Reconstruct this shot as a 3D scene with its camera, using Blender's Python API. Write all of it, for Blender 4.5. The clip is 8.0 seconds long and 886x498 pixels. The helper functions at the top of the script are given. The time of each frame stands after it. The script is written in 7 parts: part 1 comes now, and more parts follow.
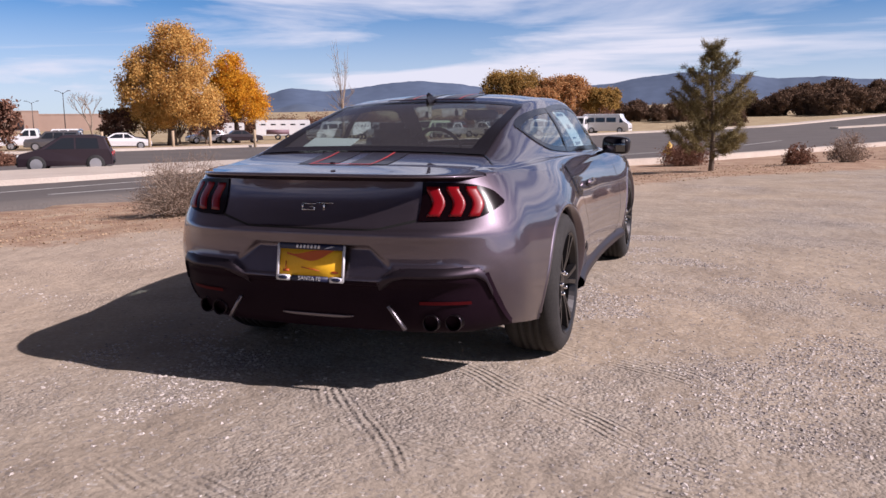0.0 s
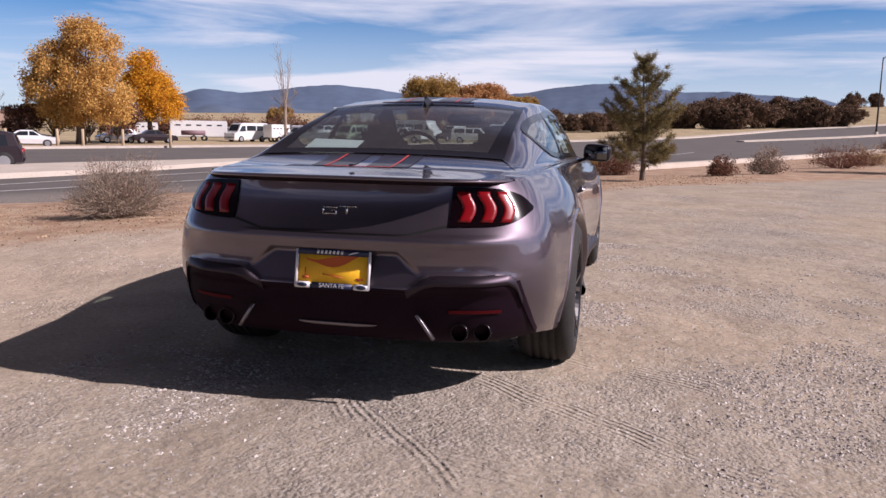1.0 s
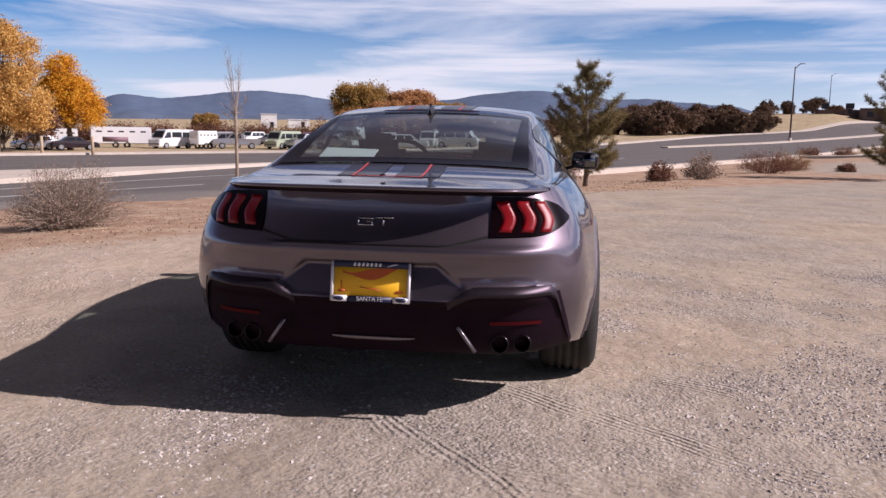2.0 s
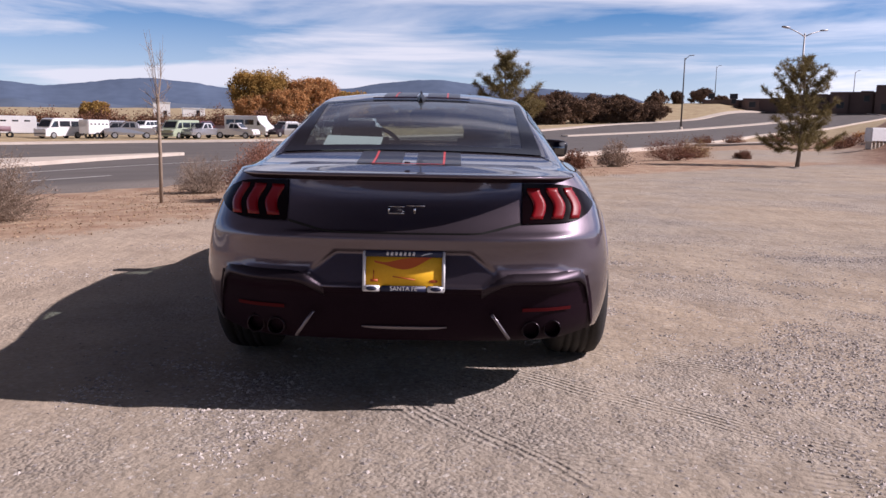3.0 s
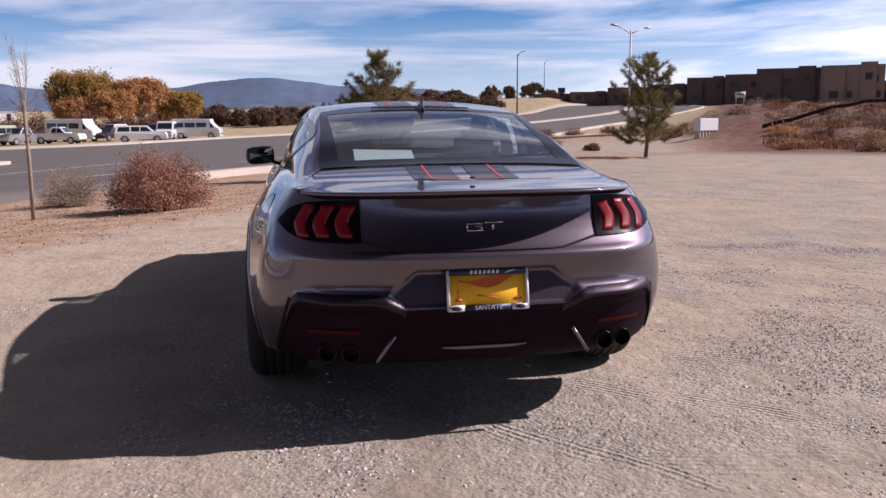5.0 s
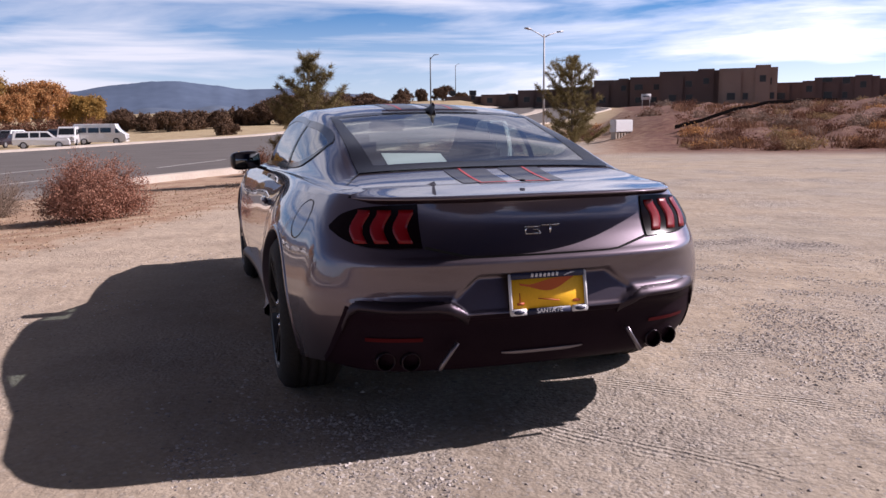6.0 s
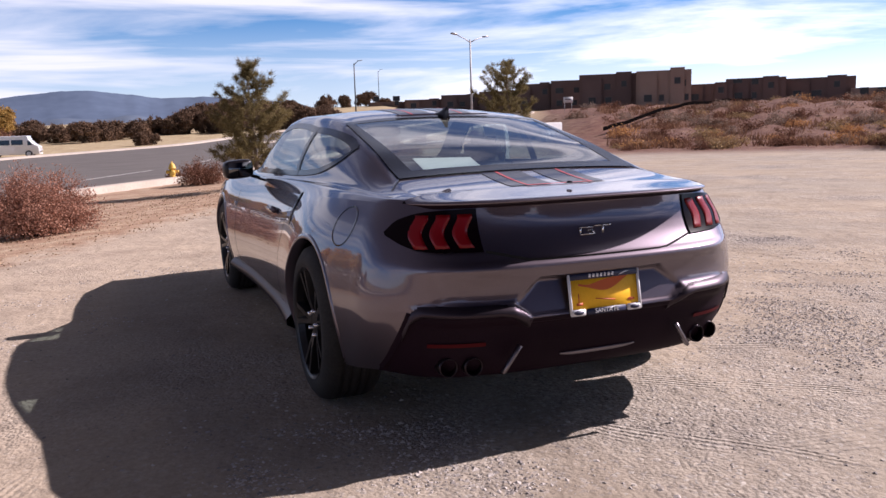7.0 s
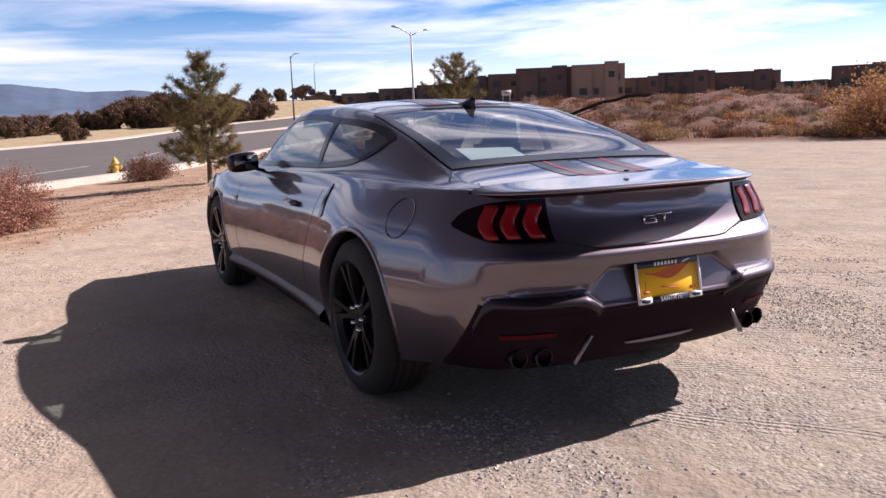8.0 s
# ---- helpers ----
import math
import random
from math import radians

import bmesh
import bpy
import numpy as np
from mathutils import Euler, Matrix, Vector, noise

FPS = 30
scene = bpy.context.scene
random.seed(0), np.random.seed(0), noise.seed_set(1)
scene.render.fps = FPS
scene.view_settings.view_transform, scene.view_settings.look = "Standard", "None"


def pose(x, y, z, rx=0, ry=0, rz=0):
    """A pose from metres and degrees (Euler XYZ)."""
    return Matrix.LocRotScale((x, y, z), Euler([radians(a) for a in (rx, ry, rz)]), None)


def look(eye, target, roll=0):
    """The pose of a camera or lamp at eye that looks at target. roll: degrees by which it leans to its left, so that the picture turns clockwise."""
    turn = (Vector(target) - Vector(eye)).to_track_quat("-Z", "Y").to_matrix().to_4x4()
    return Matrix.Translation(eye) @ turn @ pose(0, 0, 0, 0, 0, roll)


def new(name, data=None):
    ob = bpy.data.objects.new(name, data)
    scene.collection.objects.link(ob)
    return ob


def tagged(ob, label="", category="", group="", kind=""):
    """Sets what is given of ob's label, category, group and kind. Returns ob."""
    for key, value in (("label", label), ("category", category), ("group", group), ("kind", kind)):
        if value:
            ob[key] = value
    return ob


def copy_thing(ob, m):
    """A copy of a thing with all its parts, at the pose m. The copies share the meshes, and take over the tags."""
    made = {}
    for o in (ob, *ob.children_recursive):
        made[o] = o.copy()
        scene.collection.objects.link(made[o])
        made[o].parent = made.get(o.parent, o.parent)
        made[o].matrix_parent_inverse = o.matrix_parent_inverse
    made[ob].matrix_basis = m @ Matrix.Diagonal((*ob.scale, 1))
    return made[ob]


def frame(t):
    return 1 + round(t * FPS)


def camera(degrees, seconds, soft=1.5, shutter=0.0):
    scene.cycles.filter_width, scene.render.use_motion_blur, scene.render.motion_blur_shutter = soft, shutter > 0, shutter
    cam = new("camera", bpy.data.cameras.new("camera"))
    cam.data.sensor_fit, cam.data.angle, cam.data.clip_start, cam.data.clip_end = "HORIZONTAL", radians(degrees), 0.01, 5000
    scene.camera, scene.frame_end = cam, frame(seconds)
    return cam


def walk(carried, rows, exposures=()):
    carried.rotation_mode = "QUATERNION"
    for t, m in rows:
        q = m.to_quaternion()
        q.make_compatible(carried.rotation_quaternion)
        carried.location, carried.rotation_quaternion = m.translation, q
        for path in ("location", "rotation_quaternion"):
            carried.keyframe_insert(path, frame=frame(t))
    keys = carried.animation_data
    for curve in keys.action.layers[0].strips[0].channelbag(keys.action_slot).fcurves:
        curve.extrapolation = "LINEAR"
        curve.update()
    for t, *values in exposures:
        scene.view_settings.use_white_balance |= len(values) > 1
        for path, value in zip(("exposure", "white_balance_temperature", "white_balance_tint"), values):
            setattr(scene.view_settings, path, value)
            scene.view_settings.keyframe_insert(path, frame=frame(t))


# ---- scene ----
cam = camera(57.5, 8.0)
PATH = [
    (0, (1.581, -3.888, 1.144), (0.944, -2.018, 0.826), -0.4),
    (0.5, (1.37, -3.914, 1.148), (0.831, -2.011, 0.85), 0.1),
    (1, (1.118, -3.906, 1.129), (0.68, -1.979, 0.826), 1.0),
    (1.5, (0.921, -3.924, 1.149), (0.555, -1.981, 0.844), 1.0),
    (1.7, (0.83, -3.923, 1.135), (0.504, -1.971, 0.844), 1.1),
    (2.8, (0.286, -3.98, 1.13), (0.205, -2.002, 0.845), 0.8),
    (3, (0.186, -3.952, 1.116), (0.163, -1.976, 0.809), 1.0),
    (3.5, (-0.042, -3.914, 1.141), (0.026, -1.939, 0.828), -0.2),
    (4, (-0.31, -3.895, 1.153), (-0.143, -1.925, 0.851), 0.1),
    (4.5, (-0.541, -3.878, 1.166), (-0.272, -1.922, 0.85), -0.3),
    (4.7, (-0.596, -3.858, 1.179), (-0.297, -1.906, 0.862), -0.3),
    (5.8, (-1.094, -3.656, 1.173), (-0.545, -1.756, 0.873), -0.5),
    (6, (-1.207, -3.637, 1.181), (-0.636, -1.745, 0.874), -0.7),
    (6.5, (-1.464, -3.567, 1.202), (-0.798, -1.703, 0.916), -2.8),
    (7, (-1.655, -3.463, 1.185), (-0.912, -1.63, 0.887), -1.7),
    (7.5, (-1.883, -3.337, 1.171), (-1.055, -1.546, 0.839), -2.4),
    (7.8, (-1.973, -3.238, 1.175), (-1.094, -1.471, 0.848), -2.0),
    (8, (-2.065, -3.228, 1.183), (-1.184, -1.461, 0.865), -1.9),
]
walk(cam, [(t, look(eye, target, roll)) for t, eye, target, roll in PATH],
     exposures=[(0, 0.35, 6250, 28), (1.2, 0.33, 6250, 28), (4.5, 0.35, 6150, 28), (6, 0.45, 6200, 28), (7, 0.64, 6250, 28), (8, 0.78, 6350, 27)])

# ---- sky and sun ----
SUN_TO = Vector((1.35, -0.055, 1.0)).normalized()
sun_el, sun_az = math.asin(SUN_TO.z), math.atan2(SUN_TO.x, SUN_TO.y)
sun = new("sun", bpy.data.lights.new("sun", "SUN"))
sun.data.energy, sun.data.angle, sun.data.color = 4.9, radians(0.5), (1.0, 0.94, 0.86)
sun.matrix_world = look((60, 0, 50), Vector((60, 0, 50)) - SUN_TO)

world = bpy.data.worlds.new("sky")
scene.world = world
world.use_nodes = True


def wire(tree, made, sockets):
    """Link pairs of (node, socket) names."""
    for a, b in sockets:
        tree.links.new(made[a[0]].outputs[a[1]], made[b[0]].inputs[b[1]])


def build_sky():
    t = world.node_tree
    t.nodes.clear()
    n = t.nodes.new
    sky = n("ShaderNodeTexSky")
    sky.sky_type, sky.sun_disc = "NISHITA", False
    sky.sun_elevation, sky.sun_rotation = sun_el, sun_az
    sky.altitude = 2100
    sky.air_density, sky.dust_density, sky.ozone_density = 1.0, 0.5, 1.5
    geo = n("ShaderNodeTexCoord")
    sep = n("ShaderNodeSeparateXYZ")
    t.links.new(geo.outputs["Generated"], sep.inputs[0])
    # thin streaks of high cloud, drawn out level, thinning overhead
    mp = n("ShaderNodeMapping")
    mp.inputs["Rotation"].default_value = (radians(3), radians(-4), 0)
    mp.inputs["Scale"].default_value = (1.15, 1.15, 11.0)
    t.links.new(geo.outputs["Generated"], mp.inputs[0])
    big = n("ShaderNodeTexNoise"); big.inputs["Scale"].default_value = 1.7
    big.inputs["Detail"].default_value = 9; big.inputs["Roughness"].default_value = 0.56
    big.inputs["Distortion"].default_value = 0.5
    t.links.new(mp.outputs[0], big.inputs["Vector"])
    ramp = n("ShaderNodeValToRGB")
    ramp.color_ramp.elements[0].position, ramp.color_ramp.elements[1].position = 0.415, 0.62
    t.links.new(big.outputs["Fac"], ramp.inputs[0])
    low = n("ShaderNodeMapRange")
    low.inputs["From Min"].default_value, low.inputs["From Max"].default_value = 0.03, 0.13
    low.inputs["To Min"].default_value, low.inputs["To Max"].default_value = 0.58, 0.0
    t.links.new(sep.outputs[2], low.inputs[0])
    mx = n("ShaderNodeMath"); mx.operation = "MAXIMUM"
    t.links.new(ramp.outputs[0], mx.inputs[0]); t.links.new(low.outputs[0], mx.inputs[1])
    # the cloud climbs higher over the mountains than elsewhere
    beyond = n("ShaderNodeVectorMath"); beyond.operation = "DOT_PRODUCT"
    beyond.inputs[1].default_value = (0.45, 0.89, 0)
    t.links.new(geo.outputs["Generated"], beyond.inputs[0])
    climb = n("ShaderNodeMapRange"); climb.interpolation_type = "SMOOTHSTEP"
    climb.inputs["From Min"].default_value, climb.inputs["From Max"].default_value = 0.50, 0.88
    climb.inputs["To Min"].default_value, climb.inputs["To Max"].default_value = 1.0, 0.42
    t.links.new(beyond.outputs["Value"], climb.inputs[0])
    lifted = n("ShaderNodeMath"); lifted.operation = "MULTIPLY"
    t.links.new(sep.outputs[2], lifted.inputs[0]); t.links.new(climb.outputs[0], lifted.inputs[1])
    # thin bright veil of cloud towards the sun
    toward = n("ShaderNodeVectorMath"); toward.operation = "DOT_PRODUCT"
    toward.inputs[1].default_value = SUN_TO
    t.links.new(geo.outputs["Generated"], toward.inputs[0])
    veil = n("ShaderNodeMapRange")
    veil.inputs["From Min"].default_value, veil.inputs["From Max"].default_value = 0.90, 0.995
    veil.inputs["To Min"].default_value, veil.inputs["To Max"].default_value = 0.0, 1.0
    t.links.new(toward.outputs["Value"], veil.inputs[0])
    thin = n("ShaderNodeMapRange")
    thin.inputs["From Min"].default_value, thin.inputs["From Max"].default_value = 0.17, 0.36
    thin.inputs["To Min"].default_value, thin.inputs["To Max"].default_value = 0.95, 0.0
    t.links.new(lifted.outputs[0], thin.inputs[0])
    cap = n("ShaderNodeMath"); cap.operation = "MULTIPLY"
    t.links.new(mx.outputs[0], cap.inputs[0]); t.links.new(thin.outputs[0], cap.inputs[1])
    blue = n("ShaderNodeMixRGB"); blue.blend_type = "MULTIPLY"; blue.inputs[0].default_value = 1.0
    blue.inputs[2].default_value = (0.53, 0.95, 1.23, 1)
    t.links.new(sky.outputs[0], blue.inputs[1])
    # overhead sky, out of view, darkened and tinted violet to deepen the shadows
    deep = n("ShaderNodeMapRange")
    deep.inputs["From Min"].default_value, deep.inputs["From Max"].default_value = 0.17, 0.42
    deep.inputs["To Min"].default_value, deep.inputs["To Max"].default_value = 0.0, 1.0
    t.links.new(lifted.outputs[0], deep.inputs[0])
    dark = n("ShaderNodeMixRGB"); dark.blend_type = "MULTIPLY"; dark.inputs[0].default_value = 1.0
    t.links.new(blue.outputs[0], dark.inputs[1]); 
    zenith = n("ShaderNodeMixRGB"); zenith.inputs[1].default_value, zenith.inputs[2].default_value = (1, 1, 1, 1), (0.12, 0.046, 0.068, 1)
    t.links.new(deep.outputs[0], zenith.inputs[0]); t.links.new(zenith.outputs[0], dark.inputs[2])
    mix = n("ShaderNodeMixRGB")
    # cloud is whiter on the sun's side
    sunny = n("ShaderNodeMapRange")
    sunny.inputs["From Min"].default_value, sunny.inputs["From Max"].default_value = 0.25, 0.95
    t.links.new(sep.outputs[0], sunny.inputs[0])
    white = n("ShaderNodeMixRGB")
    white.inputs[1].default_value, white.inputs[2].default_value = (10.6, 11.3, 11.5, 1), (23, 23.5, 23.3, 1)
    t.links.new(sunny.outputs[0], white.inputs[0]); t.links.new(white.outputs[0], mix.inputs[2])
    t.links.new(cap.outputs[0], mix.inputs[0])
    # added sheet of thin cloud away from the sun, unseen, brightens the car's flank
    north = n("ShaderNodeMapRange"); north.interpolation_type = "SMOOTHSTEP"
    north.inputs["From Min"].default_value, north.inputs["From Max"].default_value = -0.30, 0.65
    north.inputs["To Min"].default_value, north.inputs["To Max"].default_value = 0.0, 0.11
    side = n("ShaderNodeVectorMath"); side.operation = "DOT_PRODUCT"
    side.inputs[1].default_value = (-0.95, 0.30, 0)
    t.links.new(geo.outputs["Generated"], side.inputs[0]); t.links.new(side.outputs["Value"], north.inputs[0])
    high = n("ShaderNodeMapRange"); high.interpolation_type = "SMOOTHSTEP"
    high.inputs["From Min"].default_value, high.inputs["From Max"].default_value = 0.16, 0.45
    t.links.new(sep.outputs[2], high.inputs[0])
    sheet = n("ShaderNodeMath"); sheet.operation = "MULTIPLY"
    t.links.new(north.outputs[0], sheet.inputs[0]); t.links.new(high.outputs[0], sheet.inputs[1])
    over = n("ShaderNodeMixRGB"); over.inputs[2].default_value = (10.9, 10.0, 11.2, 1)
    t.links.new(sheet.outputs[0], over.inputs[0]); t.links.new(mix.outputs[0], over.inputs[1])
    glare = n("ShaderNodeMixRGB"); glare.blend_type = "ADD"
    glare.inputs[2].default_value = (14, 14, 14, 1)
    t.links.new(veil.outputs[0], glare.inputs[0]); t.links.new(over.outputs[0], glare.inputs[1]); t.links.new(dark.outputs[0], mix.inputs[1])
    bg = n("ShaderNodeBackground"); bg.inputs[1].default_value = 0.058
    t.links.new(glare.outputs[0], bg.inputs[0])
    out = n("ShaderNodeOutputWorld")
    t.links.new(bg.outputs[0], out.inputs[0])


build_sky()

# ---- materials ----
def base_mat(name, color, rough=0.6, metal=0.0, coat=0.0, spec=0.5):
    m = bpy.data.materials.new(name)
    m.use_nodes = True
    b = m.node_tree.nodes["Principled BSDF"]
    b.inputs["Base Color"].default_value = (*color, 1)
    b.inputs["Roughness"].default_value, b.inputs["Metallic"].default_value = rough, metal
    b.inputs["Coat Weight"].default_value = coat
    b.inputs["Specular IOR Level"].default_value = spec
    return m


def noisy(name, dark, light, scale=4.0, fine=40.0, rough=0.8, bump=0.2, dist=0.01, metal=0.0, coat=0.0, spread=0.0, island=False):
    """A surface that varies at two scales, with fine relief; spread: variation from piece to piece."""
    m = base_mat(name, dark, rough, metal, coat, 0.35)
    t, b = m.node_tree, m.node_tree.nodes["Principled BSDF"]
    n = t.nodes.new
    co = n("ShaderNodeTexCoord")
    a = n("ShaderNodeTexNoise"); a.inputs["Scale"].default_value = scale; a.inputs["Detail"].default_value = 5
    f = n("ShaderNodeTexNoise"); f.inputs["Scale"].default_value = fine; f.inputs["Detail"].default_value = 4
    t.links.new(co.outputs["Object"], a.inputs[0]); t.links.new(co.outputs["Object"], f.inputs[0])
    mixf = n("ShaderNodeMath"); mixf.operation = "MULTIPLY_ADD"; mixf.inputs[1].default_value = 0.5
    half = n("ShaderNodeMath"); half.operation = "MULTIPLY"; half.inputs[1].default_value = 0.5
    t.links.new(a.outputs[0], half.inputs[0])
    t.links.new(f.outputs[0], mixf.inputs[0]); t.links.new(half.outputs[0], mixf.inputs[2])
    last = mixf.outputs[0]
    if spread:
        src = n("ShaderNodeNewGeometry") if island else n("ShaderNodeObjectInfo")
        sock = src.outputs["Random Per Island"] if island else src.outputs["Random"]
        sp = n("ShaderNodeMath"); sp.operation = "MULTIPLY_ADD"; sp.inputs[1].default_value = spread
        t.links.new(sock, sp.inputs[0]); t.links.new(last, sp.inputs[2])
        sb = n("ShaderNodeMath"); sb.operation = "SUBTRACT"; sb.inputs[1].default_value = spread / 2
        t.links.new(sp.outputs[0], sb.inputs[0])
        last = sb.outputs[0]
    r = n("ShaderNodeValToRGB")
    r.color_ramp.elements[0].position, r.color_ramp.elements[1].position = 0.3, 0.7
    r.color_ramp.elements[0].color, r.color_ramp.elements[1].color = (*dark, 1), (*light, 1)
    t.links.new(last, r.inputs[0]); t.links.new(r.outputs[0], b.inputs["Base Color"])
    if bump:
        bp = n("ShaderNodeBump"); bp.inputs["Strength"].default_value = bump; bp.inputs["Distance"].default_value = dist
        t.links.new(f.outputs[0], bp.inputs["Height"]); t.links.new(bp.outputs[0], b.inputs["Normal"])
    return m


def paint(name, color, rough=0.32, metal=0.75, flake=600):
    """Metallic car paint under clear coat, with dust."""
    m = base_mat(name, color, rough, metal, 1.0)
    t, b = m.node_tree, m.node_tree.nodes["Principled BSDF"]
    b.inputs["Coat Roughness"].default_value = 0.04
    n = t.nodes.new
    co = n("ShaderNodeTexCoord")
    f = n("ShaderNodeTexNoise"); f.inputs["Scale"].default_value = flake
    d = n("ShaderNodeTexNoise"); d.inputs["Scale"].default_value = 3.0; d.inputs["Detail"].default_value = 6
    t.links.new(co.outputs["Object"], f.inputs[0]); t.links.new(co.outputs["Object"], d.inputs[0])
    r = n("ShaderNodeValToRGB")
    r.color_ramp.elements[0].position, r.color_ramp.elements[1].position = 0.35, 0.7
    r.color_ramp.elements[0].color = (*[c * 0.88 for c in color], 1)
    r.color_ramp.elements[1].color = (*[c * 1.15 for c in color], 1)
    t.links.new(f.outputs[0], r.inputs[0]); t.links.new(r.outputs[0], b.inputs["Base Color"])
    mr = n("ShaderNodeMapRange"); mr.inputs["To Min"].default_value, mr.inputs["To Max"].default_value = rough - 0.06, rough + 0.10
    t.links.new(d.outputs[0], mr.inputs[0]); t.links.new(mr.outputs[0], b.inputs["Roughness"])
    return m


def deep_paint(name, color, flake_rough=0.46, share=0.5):
    """Dark metallic paint: coarse flakes that scatter, under a deep glossy coat that mirrors."""
    m = paint(name, color, flake_rough, 0.9)
    t, b = m.node_tree, m.node_tree.nodes["Principled BSDF"]
    b.inputs["Coat Roughness"].default_value = 0.015
    n = t.nodes.new
    g = n("ShaderNodeBsdfPrincipled")
    g.inputs["Base Color"].default_value = (*color, 1)
    g.inputs["Metallic"].default_value, g.inputs["Roughness"].default_value = 1.0, 0.11
    g.inputs["Coat Weight"].default_value, g.inputs["Coat Roughness"].default_value = 1.0, 0.015
    mx = n("ShaderNodeMixShader"); mx.inputs[0].default_value = share
    t.links.new(b.outputs[0], mx.inputs[1]); t.links.new(g.outputs[0], mx.inputs[2])
    t.links.new(mx.outputs[0], t.nodes["Material Output"].inputs[0])
    return m


def glass(name, tint, rough=0.0, clear=0.7, dust=0.0, gloss=0.11, bend=3.6):
    """Tinted pane: a sheet that lets light straight through and mirrors at its gloss."""
    m = bpy.data.materials.new(name)
    m.use_nodes = True
    t = m.node_tree
    t.nodes.clear()
    n = t.nodes.new
    tr = n("ShaderNodeBsdfTransparent"); tr.inputs[0].default_value = (*[c * clear for c in tint], 1)
    gl = n("ShaderNodeBsdfGlossy"); gl.inputs[1].default_value = rough
    lw = n("ShaderNodeLayerWeight"); lw.inputs[0].default_value = 0.5
    pw = n("ShaderNodeMath"); pw.operation = "POWER"; pw.inputs[1].default_value = bend
    t.links.new(lw.outputs["Facing"], pw.inputs[0])
    fr = n("ShaderNodeMath"); fr.operation = "MULTIPLY_ADD"; fr.inputs[1].default_value, fr.inputs[2].default_value = 0.86, gloss
    t.links.new(pw.outputs[0], fr.inputs[0])
    mx = n("ShaderNodeMixShader"); out = n("ShaderNodeOutputMaterial")
    t.links.new(fr.outputs[0], mx.inputs[0]); t.links.new(tr.outputs[0], mx.inputs[1])
    t.links.new(gl.outputs[0], mx.inputs[2])
    # a thin film of road dust, uneven
    co = n("ShaderNodeTexCoord"); no = n("ShaderNodeTexNoise"); no.inputs["Scale"].default_value = 5; no.inputs["Detail"].default_value = 6
    t.links.new(co.outputs["Object"], no.inputs[0])
    mr = n("ShaderNodeMapRange"); mr.inputs["To Min"].default_value, mr.inputs["To Max"].default_value = dust * 0.5, dust * 1.5
    t.links.new(no.outputs[0], mr.inputs[0])
    df = n("ShaderNodeBsdfDiffuse"); df.inputs[0].default_value = (0.50, 0.47, 0.44, 1)
    mx2 = n("ShaderNodeMixShader")
    t.links.new(mr.outputs[0], mx2.inputs[0]); t.links.new(mx.outputs[0], mx2.inputs[1]); t.links.new(df.outputs[0], mx2.inputs[2])
    t.links.new(mx2.outputs[0], out.inputs[0])
    return m


def leaf_mat(name, a, b_, rough=0.6, glow=0.25):
    """Leaves: colour varies from leaf to leaf, and some light passes through."""
    m = bpy.data.materials.new(name)
    m.use_nodes = True
    t = m.node_tree
    t.nodes.clear()
    n = t.nodes.new
    g = n("ShaderNodeNewGeometry")
    co = n("ShaderNodeTexCoord")
    no = n("ShaderNodeTexNoise"); no.inputs["Scale"].default_value = 0.6
    t.links.new(co.outputs["Object"], no.inputs[0])
    av = n("ShaderNodeMath"); av.operation = "MULTIPLY_ADD"; av.inputs[1].default_value = 0.42
    ad = n("ShaderNodeMath"); ad.operation = "MULTIPLY_ADD"; ad.inputs[1].default_value = 0.9; ad.inputs[2].default_value = -0.16
    t.links.new(no.outputs[0], ad.inputs[0])
    t.links.new(g.outputs["Random Per Island"], av.inputs[0]); t.links.new(ad.outputs[0], av.inputs[2])
    r = n("ShaderNodeValToRGB")
    r.color_ramp.elements[0].color, r.color_ramp.elements[1].color = (*a, 1), (*b_, 1)
    t.links.new(av.outputs[0], r.inputs[0])
    d = n("ShaderNodeBsdfDiffuse"); tl = n("ShaderNodeBsdfTranslucent"); mx = n("ShaderNodeMixShader")
    mx.inputs[0].default_value = glow
    t.links.new(r.outputs[0], d.inputs[0]); t.links.new(r.outputs[0], tl.inputs[0])
    out = n("ShaderNodeOutputMaterial")
    t.links.new(d.outputs[0], mx.inputs[1]); t.links.new(tl.outputs[0], mx.inputs[2]); t.links.new(mx.outputs[0], out.inputs[0])
    return m


